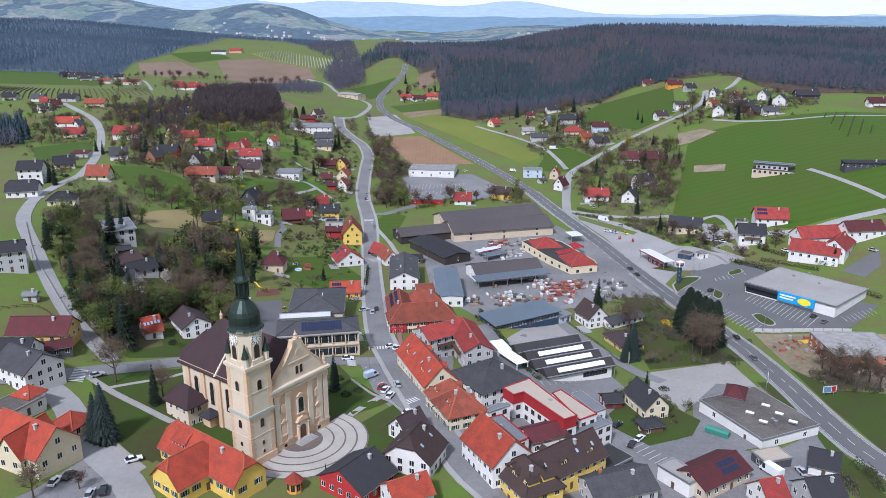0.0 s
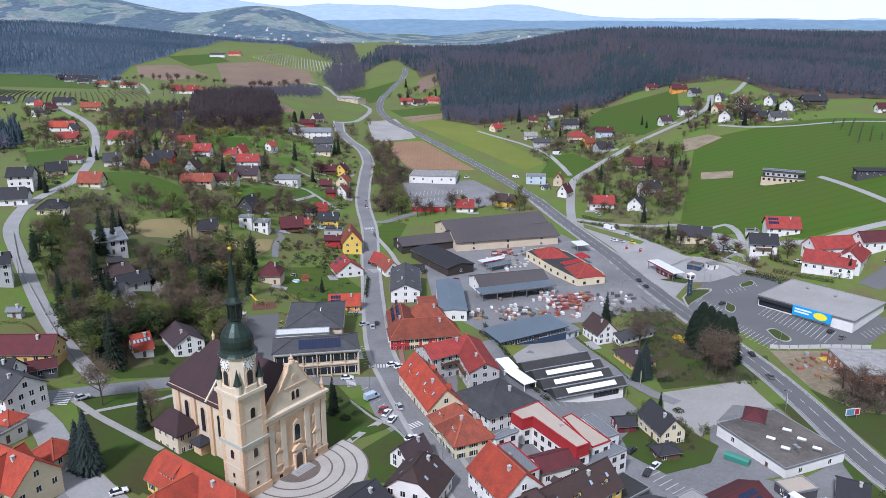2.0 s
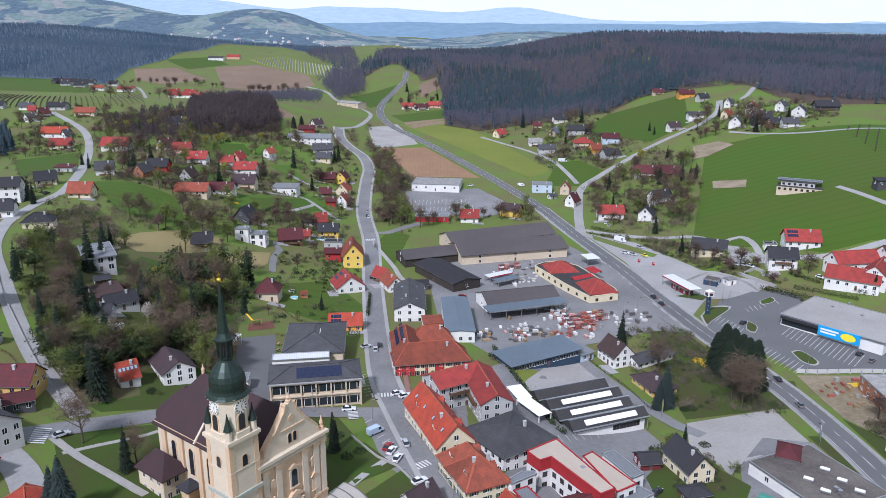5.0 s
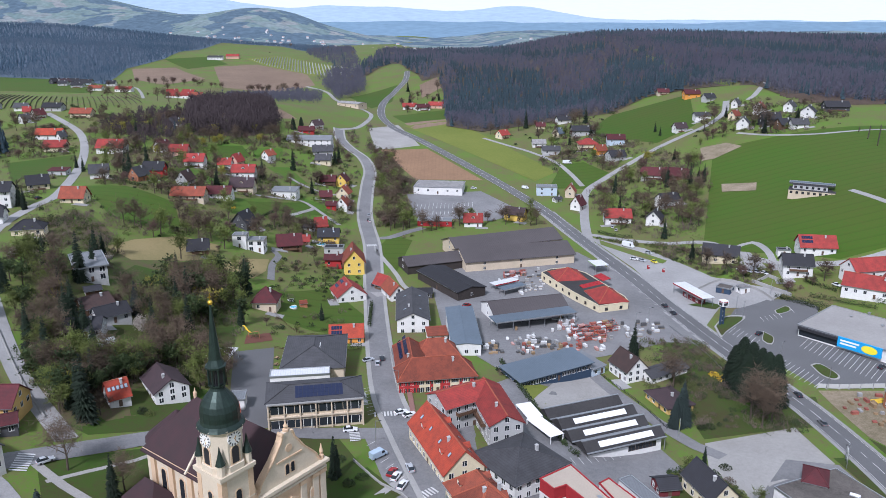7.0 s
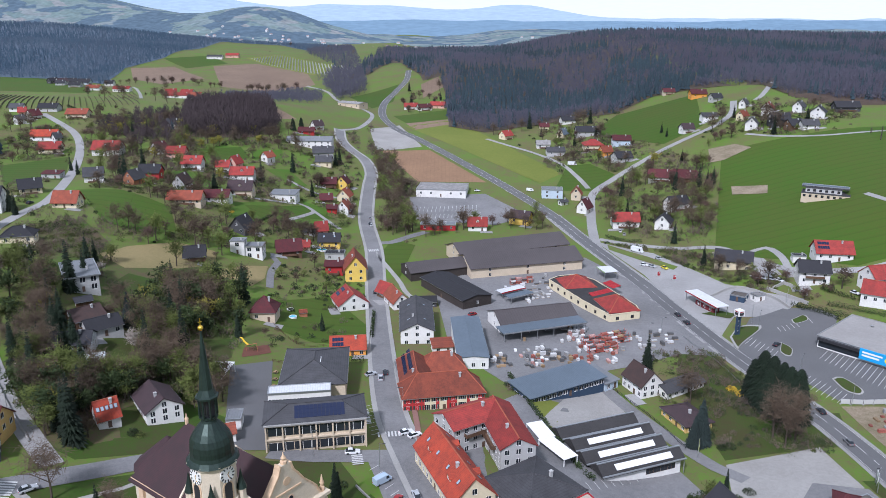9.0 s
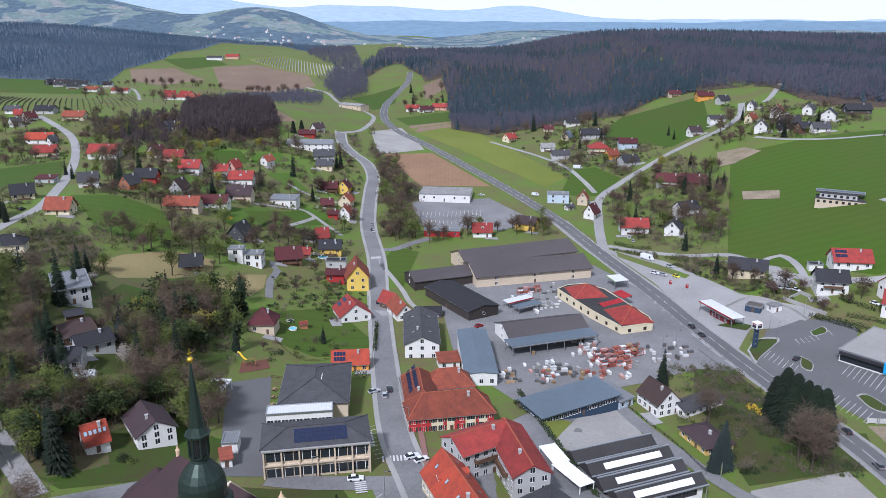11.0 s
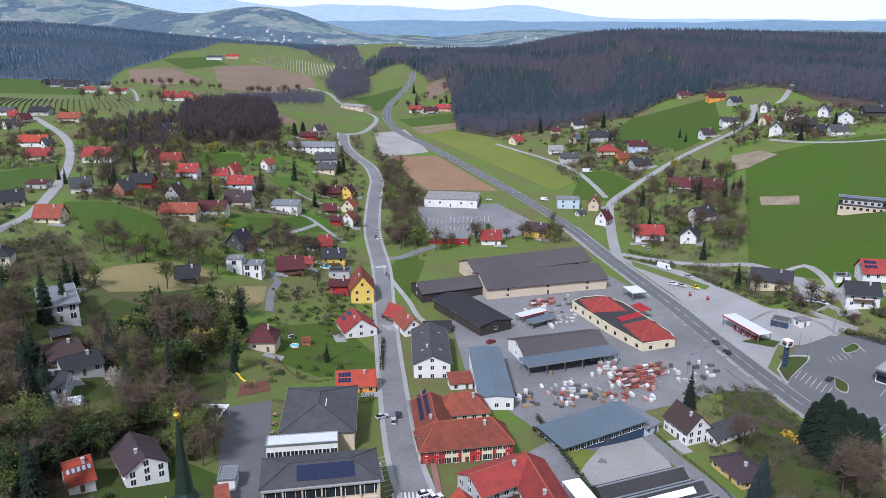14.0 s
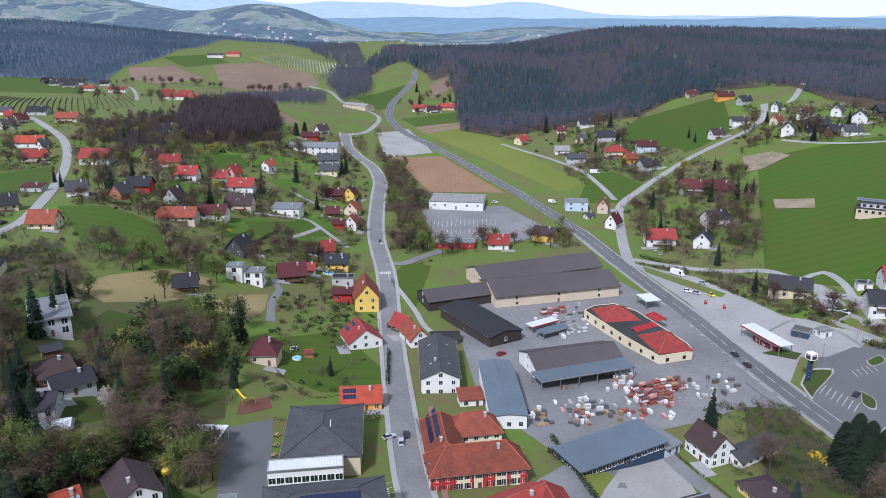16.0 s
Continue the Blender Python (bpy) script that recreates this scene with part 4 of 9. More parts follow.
    skin(bm, [(mid - a, ny1 + 1.0, 16.2), (mid + a, ny1 + 1.0, 16.2), (mid, ny1 - 7.5, 28.4)], t)
    bmesh.ops.remove_doubles(bm, verts=bm.verts, dist=0.002)
    nroof = part("nave_roof", solid(bm), roofm, e, "steep dark brown tiled roof with pale ridge flashing")
    for yy in (12.0, 19.5):
        L2 = math.hypot(a, 12.2)
        for s in (-1, 1):
            mm = Matrix.Translation((mid, yy, 28.45)) @ (Matrix.Rotation(math.atan2(12.2, a), 4, "Y") if s > 0 else Matrix.Rotation(math.pi - math.atan2(12.2, a), 4, "Y"))
            bm = bmesh.new()
            box(bm, 0, L2, -0.25, 0.25, -0.3, 0.3, 0, mm)
            part("fire_wall_coping", bm, pale, nroof)
    for s, xw, ang in ((-1, nx0, -90), (1, nx1, 90)):
        for yy in (9.5, 15.5, 22.5, 29.5):
            su = part("window_surround", solid(arch_panel(bmesh.new(), 2.3, 7.6, 0.15, 0, xw, yy, 6.2, ang)), stone, nave)
            part("pane", solid(arch_panel(bmesh.new(), 1.6, 7.0, 0.2, 0, xw, yy, 6.4, ang)), GLASS, su)
        for yy in (6.5, 12.5, 19.0, 26.0, 33.0):
            lo2, hi2 = sorted((xw, xw + s * 0.6))
            part("buttress", boxes((lo2, hi2, yy - 0.8, yy + 0.8, -3, 16.0)), stone, nave)
    # round choir end
    bm = bmesh.new()
    lathe(bm, [(7.0, -4), (7.0, 15.4), (7.5, 15.6)], 16, 0, mid, ny1 + 1)
    ch = part("choir", solid(bm), pale, e, "rounded choir end")
    bm = bmesh.new()
    lathe(bm, [(7.9, 15.5), (0.3, 22.0)], 16, 0, mid, ny1 + 1)
    part("choir_roof", solid(bm), roofm, ch)
    bm = bmesh.new()
    lathe(bm, [(0.4, 28.0), (0.4, 29.2), (0.5, 29.3), (0.2, 29.8), (0.06, 30.6)], 8, 0, mid, ny1 - 7.5)
    part("ridge_turret", solid(bm), stone, nroof)
    # sacristy on the north side
    sx0, sx1, sy0, sy1 = -2.2, 4.6, 25.5, 36.0
    sac = part("sacristy", boxes((sx0, sx1, sy0, sy1, -4, 7.6)), pale, e, "two-storey sacristy with a brown hip roof")
    rm = roof_mesh(10.5, 6.8, 0, 4.0, "hip", 0.7)
    part("sacristy_roof", rm, roofm, sac, "", pose((sx0 + sx1) / 2, (sy0 + sy1) / 2, 7.4, 0, 0, 90))
    windows_on(sac, window_mesh(0.9, 1.4, FRAME), [(sx0 + 1.5 + 2.2 * i, sy0, z, 0) for i in range(2) for z in (1.2, 4.8)] + [(sx0, sy0 + 2 + 3 * i, z, -90) for i in range(3) for z in (1.2, 4.8)])
    part("side_porch", boxes((1.4, 4.3, 20.8, 24.0, -3, 4.2)), stone, e)
    part("porch_roof", roof_mesh(4.0, 4.0, 0, 1.8, "hip", 0.4), ROOFS["slate"], e, "", pose(2.9, 22.4, 4.1))
    return e


church()


def flat_block(name, floors, label, category="building"):
    """A flat-roofed building of stacked storeys on free outlines. floors: (outline, z0, z1, wall, roof, rim, rows of windows)."""
    x0 = sum(p[0] for p in floors[0][0]) / len(floors[0][0])
    y0 = sum(p[1] for p in floors[0][0]) / len(floors[0][0])
    g = sum(height(*p) for p in floors[0][0]) / len(floors[0][0])
    e = thing(name, x0, y0, 0, label, category, "", g)
    TAKEN.append((x0, y0, max(math.hypot(p[0] - x0, p[1] - y0) for p in floors[0][0])))
    for outline, z0, z1, wall, roof, rim, rows in floors:
        o = [(p[0] - x0, p[1] - y0) for p in outline]
        if sum(a[0] * b[1] - b[0] * a[1] for a, b in zip(o, o[1:] + o[:1])) < 0:
            o.reverse()
        bm = bmesh.new()
        prism(bm, o, z0, z1, "z")
        part("wall", solid(bm), WALLS[wall], e)
        bm = bmesh.new()
        prism(bm, o, z1 + 0.004, z1 + 0.06, "z")
        rf = part("roof", solid(bm), ROOFS[roof], e)
        bm = bmesh.new()
        for a, b in zip(o, o[1:] + o[:1]):
            d = Vector((b[0] - a[0], b[1] - a[1], 0))
            n = d.length
            m = Matrix.Translation((a[0], a[1], 0)) @ Matrix.Rotation(math.atan2(d.y, d.x), 4, "Z")
            box(bm, -0.12, n + 0.12, -0.14, 0.2, z1 - 0.1, z1 + 0.25, 0, m)
        part("parapet", bm, WALLS[rim] if rim in WALLS else METAL, rf)
        for row in range(rows):
            zz = max(z0, 0) + (z1 - max(z0, 0)) * (row + 0.5) / rows - 0.65
            for a, b in zip(o, o[1:] + o[:1]):
                d = Vector((b[0] - a[0], b[1] - a[1], 0))
                k = int(d.length / (5.5 if name == "showroom" else 3.0))
                yaw = math.degrees(math.atan2(d.y, d.x))
                windows_on(e, window_mesh(1.3, 1.3, BROWN_FRAME), [(a[0] + d.x * (i + 0.5) / k, a[1] + d.y * (i + 0.5) / k, zz, yaw) for i in range(k)])
    return e


# ---- trees ----
BARK = surface("bark", (0.085, 0.066, 0.05), None, 0.95, 4, 0.5, 0.4, 0, 0.15)
TWIGS = surface("bare_twigs", (0.135, 0.1, 0.068), (0.066, 0.046, 0.034), 0.95, 0.6, 0.2, 0, 0, 0.3)
TWIGS_RED = surface("reddish_twigs", (0.1, 0.062, 0.05), (0.05, 0.033, 0.028), 0.95, 0.6, 0.2, 0, 0, 0.25)
BUDS = surface("young_leaves", (0.12, 0.145, 0.034), (0.062, 0.076, 0.022), 0.9, 0.6, 0.3, 0, 0, 0.3)
YELLOW_BUDS = surface("yellow_willow", (0.26, 0.235, 0.04), (0.17, 0.15, 0.03), 0.9, 0.6, 0.3, 0, 0, 0.15)
FORSYTHIA = surface("yellow_blossom", (0.55, 0.38, 0.03), (0.35, 0.25, 0.03), 0.9, 0.6, 0.3, 0, 0, 0.1)
BLOSSOM = surface("pale_blossom", (0.40, 0.36, 0.31), (0.22, 0.19, 0.16), 0.9, 0.6, 0.3, 0, 0, 0.15)
NEEDLES = surface("needles", (0.014, 0.026, 0.013), (0.007, 0.012, 0.007), 0.9, 0.8, 0.3, 0, 0, 0.25)
BLUE_NEEDLES = surface("blue_needles", (0.026, 0.04, 0.036), (0.012, 0.019, 0.017), 0.9, 0.8, 0.3, 0, 0, 0.15)
HEDGE_GREEN = surface("hedge_leaves", (0.034, 0.052, 0.018), (0.017, 0.026, 0.01), 0.9, 1.2, 0.3, 0.3, 0, 0.2)
EVERGREEN = surface("dark_evergreen", (0.05, 0.074, 0.024), (0.02, 0.033, 0.012), 0.9, 0.6, 0.3, 0, 0, 0.3)
rng = random.Random(11)


def rod(v, f, a, b, ra, rb, n=4):
    """A tapered limb from a to b."""
    d = (b - a).normalized()
    s = d.orthogonal().normalized()
    t = d.cross(s)
    k = len(v)
    for p, r in ((a, ra), (b, rb)):
        for i in range(n):
            w = 2 * math.pi * i / n
            v.append(p + (s * math.cos(w) + t * math.sin(w)) * r)
    f.extend((k + i, k + (i + 1) % n, k + n + (i + 1) % n, k + n + i) for i in range(n))


def sliver(v, f, a, b, w):
    d = b - a
    s = Vector((rng.gauss(0, 1), rng.gauss(0, 1), rng.gauss(0, 1))).cross(d)
    if s.length < 1e-4:
        return
    s = s.normalized() * w / 2
    k = len(v)
    v.extend((a - s, a + s, b))
    f.append((k, k + 1, k + 2))


def leaf(v, f, c, size):
    n = Vector((rng.gauss(0, 1), rng.gauss(0, 1), rng.gauss(0, 1) + 0.6)).normalized()
    s = n.orthogonal().normalized()
    t = n.cross(s)
    a = rng.random() * 6.28
    s, t = s * math.cos(a) + t * math.sin(a), t * math.cos(a) - s * math.sin(a)
    k = len(v)
    v.extend((c - s * size, c - t * size * 0.6, c + s * size, c + t * size * 0.6))
    f.append((k, k + 1, k + 2, k + 3))


def data(name, v, f, *mats):
    me = bpy.data.meshes.new(name)
    me.from_pydata([tuple(p) for p in v], [], f)
    for m in mats:
        me.materials.append(m)
    return me


def broadleaf(h, spread, twigs, leaves, crown_mat, leaf_size=0.28, trunk=0.3, low_by=0.28):
    """Trunk with limbs, and a crown of thin twigs, with leaves where it has them; one unit is a metre."""
    v, f, cv, cf = [], [], [], []
    top = Vector((rng.uniform(-0.5, 0.5), rng.uniform(-0.5, 0.5), h * 0.62))
    mid = Vector((rng.uniform(-0.3, 0.3), rng.uniform(-0.3, 0.3), h * low_by))
    rod(v, f, Vector((0, 0, -0.6)), mid, trunk, trunk * 0.75, 6)
    rod(v, f, mid, top, trunk * 0.75, trunk * 0.3, 5)
    tips = []
    for k in range(9):
        u = k / 8
        a = mid.lerp(top, u * 0.95)
        w = k * 2.4 + rng.uniform(-0.4, 0.4)
        r = spread * rng.uniform(0.5, 0.75) * (1 - 0.45 * u)
        b = a + Vector((math.cos(w) * r, math.sin(w) * r, h * rng.uniform(0.14, 0.3)))
        rod(v, f, a, b, trunk * 0.42 * (1 - 0.5 * u), 0.05, 4)
        for _ in range(5):
            c = a.lerp(b, rng.uniform(0.45, 1.0))
            e = c + Vector((rng.gauss(0, 1), rng.gauss(0, 1), rng.uniform(0.2, 1.4))) * spread * 0.24
            rod(cv, cf, c, e, 0.055, 0.02, 3)
            tips.append((c, e))
    tips += [(top, top + Vector((rng.gauss(0, 0.7), rng.gauss(0, 0.7), h * 0.3))) for _ in range(6)]
    for _ in range(twigs):
        c, e = rng.choice(tips)
        p = c.lerp(e, rng.uniform(0.2, 1.0))
        q = p + Vector((rng.gauss(0, 1), rng.gauss(0, 1), rng.gauss(0.35, 0.8))) * spread * 0.2
        sliver(cv, cf, p, q, rng.uniform(0.05, 0.1))
        if rng.random() < 0.5:
            tips.append((p, q))
    for _ in range(leaves):
        c, e = rng.choice(tips)
        leaf(cv, cf, c.lerp(e, rng.uniform(0.4, 1.15)) + Vector((rng.gauss(0, 0.2), rng.gauss(0, 0.2), rng.gauss(0, 0.2))), leaf_size * rng.uniform(0.6, 1.3))
    return data("trunk", v, f, BARK), data("crown", cv, cf, crown_mat)


def conifer(h, spread, mat, rows=24, per=10, taper=0.8):
    """Spruce: straight trunk and whorls of drooping, ragged boughs, each with a spray of side twigs."""
    v, f, cv, cf = [], [], [], []
    rod(v, f, Vector((0, 0, -0.6)), Vector((0, 0, h * 0.97)), h * 0.018 + 0.08, 0.03, 6)
    for k in range(rows):
        u = (k + rng.random() * 0.6) / rows
        z = h * (0.05 + 0.93 * u)
        for j in range(per if u < 0.75 else per * 2 // 3):
            w = rng.random() * 6.283
            r = spread * (1 - u) ** taper * rng.uniform(0.55, 1.1) + 0.12
            d = Vector((math.cos(w), math.sin(w), 0))
            s = Vector((-d.y, d.x, 0))
            drop = r * rng.uniform(0.2, 0.45)
            for q, o in ((0.95, 0.0), (0.72, 0.34), (0.72, -0.34)):
                a = Vector((0, 0, z)) + d * r * 0.25
                b = Vector((0, 0, z - drop * q)) + d * r * q + s * r * o
                wd = (r * 0.1 + 0.1) * rng.uniform(0.7, 1.2)
                m = len(cv)
                cv += [a - s * wd * 0.5, (a + b) / 2 - s * wd + Vector((0, 0, rng.uniform(-0.1, 0.1))), b, (a + b) / 2 + s * wd + Vector((0, 0, rng.uniform(-0.25, 0.05))), a + Vector((0, 0, 0.12 * r))]
                cf += [(m, m + 1, m + 4), (m + 1, m + 2, m + 4), (m + 2, m + 3, m + 4)]
    return data("trunk", v, f, BARK), data("crown", cv, cf, mat)


def bush(spread, h, n, mat, size=0.2):
    cv, cf, v, f = [], [], [], []
    for k in range(6):
        w = k * 1.05
        rod(v, f, Vector((0, 0, -0.3)), Vector((math.cos(w) * spread * 0.4, math.sin(w) * spread * 0.4, h * 0.6)), 0.05, 0.02, 3)
    for _ in range(n):
        w, r = rng.random() * 6.283, spread * math.sqrt(rng.random())
        z = h * (1 - (r / spread) ** 2 * 0.7) * rng.uniform(0.1, 1.0)
        leaf(cv, cf, Vector((math.cos(w) * r, math.sin(w) * r, z)), size * rng.uniform(0.7, 1.4))
    return data("stems", v, f, BARK), data("crown", cv, cf, mat)


KINDS = {
    "bare": [(broadleaf(13, 6.0, 1900, 0, TWIGS), 13), (broadleaf(10, 4.6, 1600, 0, TWIGS), 10), (broadleaf(15, 5.5, 1900, 0, TWIGS), 15), (broadleaf(8, 4.0, 1400, 0, TWIGS_RED), 8)],
    "bud": [(broadleaf(11, 5.0, 700, 900, BUDS, 0.26), 11), (broadleaf(8, 4.2, 600, 700, BUDS, 0.24), 8), (broadleaf(13, 5.5, 900, 600, BUDS, 0.22), 13)],
    "willow": [(broadleaf(9, 4.8, 300, 800, YELLOW_BUDS, 0.3), 9)],
    "blossom": [(broadleaf(6, 3.4, 300, 620, BLOSSOM, 0.22, 0.18), 6)],
    "fruit": [(broadleaf(5, 2.6, 420, 0, TWIGS, 0.2, 0.14), 5), (broadleaf(5, 2.8, 260, 160, BUDS, 0.2, 0.14), 5)],
    "spruce": [(conifer(18, 3.3, NEEDLES, 30, 13), 18), (conifer(14, 2.8, NEEDLES, 28, 12), 14)],
    "dark": [(conifer(16, 4.9, NEEDLES, 44, 30, 0.45), 16)],
    "blue": [(conifer(14, 3.7, BLUE_NEEDLES, 40, 24), 14)],
    "column": [(conifer(10, 1.6, NEEDLES, 26, 12), 10)],
    "bush": [(bush(1.6, 1.8, 260, HEDGE_GREEN), 1.8), (bush(2.2, 1.6, 300, HEDGE_GREEN), 1.6)],
    "brush": [(bush(1.8, 2.0, 240, TWIGS, 0.16), 2.0), (bush(1.5, 1.5, 200, BUDS, 0.16), 1.5)],
    "gold": [(bush(1.8, 1.8, 300, FORSYTHIA), 1.8)],
    "pine": [(broadleaf(12, 4.6, 300, 1300, EVERGREEN, 0.3), 12), (broadleaf(9, 4.0, 300, 1200, EVERGREEN, 0.28), 9)],
}
SAY = {
    "pine": ("broad tree with a dense dark evergreen crown", "tree"),
    "bare": ("bare deciduous tree with brown twigs in early spring", "tree"), "bud": ("tree with fresh yellow-green spring leaves", "tree"),
    "willow": ("bright yellow-green willow in spring", "tree"), "blossom": ("small fruit tree in pale blossom", "tree"), "fruit": ("small garden fruit tree, almost bare", "tree"),
    "spruce": ("tall dark green spruce", "tree"), "dark": ("broad, dense and dark green conifer", "tree"), "blue": ("blue-green spruce with drooping boughs", "tree"),
    "column": ("slim dark columnar conifer", "tree"), "bush": ("dark evergreen garden bush", "bush"), "brush": ("low twiggy garden shrub", "bush"), "gold": ("yellow flowering forsythia bush", "bush"),
}


FAR = {}


def tree(kind, x, y, h=0.0, z=None):
    """One tree, h metres high (0: as grown). Those past the middle of the valley are gathered into one stand a kind."""
    (trunk, crown), own = rng.choice(KINDS[kind])
    s = (h / own if h else rng.uniform(0.75, 1.15))
    if y > 395 or (y > 318 and not h) or (y > 270 and not h and SAY[kind][1] == "bush"):
        FAR.setdefault((kind, crown.name), []).append((x, y, s, rng.uniform(0, 6.283), trunk, crown))
        return None
    e = new("bush" if SAY[kind][1] == "bush" else "tree")
    e.matrix_basis = pose(x, y, height(x, y) if z is None else z, 0, 0, rng.uniform(0, 360)) @ Matrix.Scale(s, 4)
    tagged(e, SAY[kind][0], SAY[kind][1], "garden and street trees" if SAY[kind][1] == "tree" else "garden bushes")
    for me in (trunk, crown):
        part(me.name.split(".")[0], me, None, e)
    return e


def far_stands():
    """Joins the far trees of a kind; each keeps its trunk and a thinned, coarser crown."""
    for (kind, _), rows in FAR.items():
        trunk, crown = rows[0][4], rows[0][5]
        vs, fs, ms = [], [], []
        cv = np.array([p.co[:] for p in crown.vertices])
        cf = [tuple(p.vertices) for p in crown.polygons]
        keep = cf[::4] if kind not in ("spruce", "dark", "blue", "column") else cf
        tv = np.array([p.co[:] for p in trunk.vertices])
        tf = [tuple(p.vertices) for p in trunk.polygons]
        for x, y, s, a, _, _ in rows:
            z, c, d = height(x, y), math.cos(a) * s, math.sin(a) * s
            for v, f, slot in ((tv, tf, 0), (cv, keep, 1)):
                k = len(vs)
                w = np.stack([v[:, 0] * c - v[:, 1] * d + x, v[:, 0] * d + v[:, 1] * c + y, v[:, 2] * s + z], 1)
                if slot and kind not in ("spruce", "dark", "blue", "column"):
                    # coarser twigs: widen each sliver about its middle
                    for q in f:
                        k = len(vs)
                        p = w[list(q)]
                        m = p.mean(0)
                        vs.extend(map(tuple, m + (p - m) * 1.9))
                        fs.append(tuple(range(k, k + len(q))))
                        ms.append(1)
                else:
                    vs.extend(map(tuple, w))
                    fs.extend(tuple(i + k for i in q) for q in f)
                    ms.extend([slot] * len(f))
        me = data("far_trees", vs, fs, BARK, crown.materials[0])
        me.polygons.foreach_set("material_index", ms)
        tagged(new("far_trees", me), SAY[kind][0].replace("tree", "trees") + ", scattered among the far houses", "trees", kind="stuff")


def inside(x, y, poly):
    hit = False
    for (x0, y0), (x1, y1) in zip(poly, poly[1:] + poly[:1]):
        if (y0 > y) != (y1 > y) and x < x0 + (y - y0) / (y1 - y0) * (x1 - x0):
            hit = not hit
    return hit


def clear(x, y, r=1.5):
    return all((x - a) ** 2 + (y - b) ** 2 > (c + r) ** 2 for a, b, c in TAKEN) and all((x - a) ** 2 + (y - b) ** 2 > (c + 0.6) ** 2 for a, b, c in PAVED)


def grove(poly, n, mix, apart=3.5):
    """Scatters n trees of a mix of kinds over a piece of land, clear of houses and roads."""
    xs, ys = [p[0] for p in poly], [p[1] for p in poly]
    kinds, got = [k for k, w in mix for _ in range(w)], []
    for _ in range(n * 25):
        if len(got) >= n:
            break
        x, y = rng.uniform(min(xs), max(xs)), rng.uniform(min(ys), max(ys))
        if inside(x, y, poly) and clear(x, y) and not any(inside(x, y, q) for q in OPEN) and all((x - a) ** 2 + (y - b) ** 2 > apart ** 2 for a, b in got):
            got.append((x, y))
            tree(rng.choice(kinds), x, y)


def forest(poly, spacing, share, label, seed, grow=0.0, hgt=(10, 16), fine=False, mats=None):
    """Woodland as two stands, bare and evergreen, of simple trees; spacing widens with distance (grow)."""
    r = random.Random(seed)
    xs, ys = [p[0] for p in poly], [p[1] for p in poly]
    stands = {"bare": ([], []), "ever": ([], [])}
    y = min(ys)
    while y < max(ys):
        sp = spacing + grow * max(0.0, y - min(ys))
        x = min(xs) + r.random() * sp
        while x < max(xs):
            px, py = x + r.uniform(-0.45, 0.45) * sp, y + r.uniform(-0.45, 0.45) * sp
            if inside(px, py, poly) and (py > 900 or clear(px, py, 0.5)):
                patch = noise.noise(Vector((px / 150, py / 150, seed))) + 0.4 * noise.noise(Vector((px / 45, py / 45, seed)))
                ever = r.random() < (0.0 if share <= 0 else share * 0.6 if patch < 0.08 or share < 0.15 else min(1.0, share + 0.7))
                z, h = height(px, py), r.uniform(*hgt)
                v, f = stands["ever" if ever else "bare"]
                if ever:
                    h *= 1.05
                    w = r.uniform(0.17, 0.24) * h
                    for t in range(4):
                        z0, z1, rr = z + h * (0.1 + 0.2 * t), z + h * (0.42 + 0.2 * t), w * (1 - 0.21 * t)
                        k = len(v)
                        for j in range(5):
                            a = j * 1.257 + r.random() * 0.7
                            q = rr * r.uniform(0.65, 1.25)
                            v.append((px + q * math.cos(a), py + q * math.sin(a), z0 + r.uniform(-0.05, 0.05) * h))
                        v.append((px, py, z1))
                        f.extend((k + j, k + (j + 1) % 5, k + 5) for j in range(5))
                else:
                    w = r.uniform(0.26, 0.36) * h
                    k = len(v)
                    v += [(px - 0.22, py, z - 0.5), (px + 0.22, py, z - 0.5), (px, py, z + h * 0.8)]
                    f.append((k, k + 1, k + 2))
                    for _ in range(80 if fine else 46):
                        a, u = r.random() * 6.283, r.random()
                        q = w * math.sqrt(r.random()) * math.sqrt(1.02 - u * u)
                        cx2, cy2, cz2 = px + q * math.cos(a), py + q * math.sin(a), z + h * (0.2 + 0.66 * u)
                        l2, t2 = h * r.uniform(0.12, 0.24), r.uniform(0.12, 0.3)
                        ox, oy = (px - cx2) * -0.35, (py - cy2) * -0.35
                        k = len(v)
                        v += [(cx2 - t2, cy2 + r.uniform(-t2, t2), cz2), (cx2 + t2, cy2 + r.uniform(-t2, t2), cz2 + r.uniform(-0.3, 0.3)), (cx2 + ox + r.gauss(0, 0.5), cy2 + oy + r.gauss(0, 0.5), cz2 + l2)]
                        f.append((k, k + 1, k + 2))
            x += sp
        y += sp
    for kind, (v, f) in stands.items():
        if f:
            ob = new("woodland", data("woodland", v, f, (mats or (HAZED_TWIGS, HAZED_NEEDLES))[kind == "ever"]))
            tagged(ob, label + (" of bare trees" if kind == "bare" else " of dark spruces"), "woodland", kind="stuff")


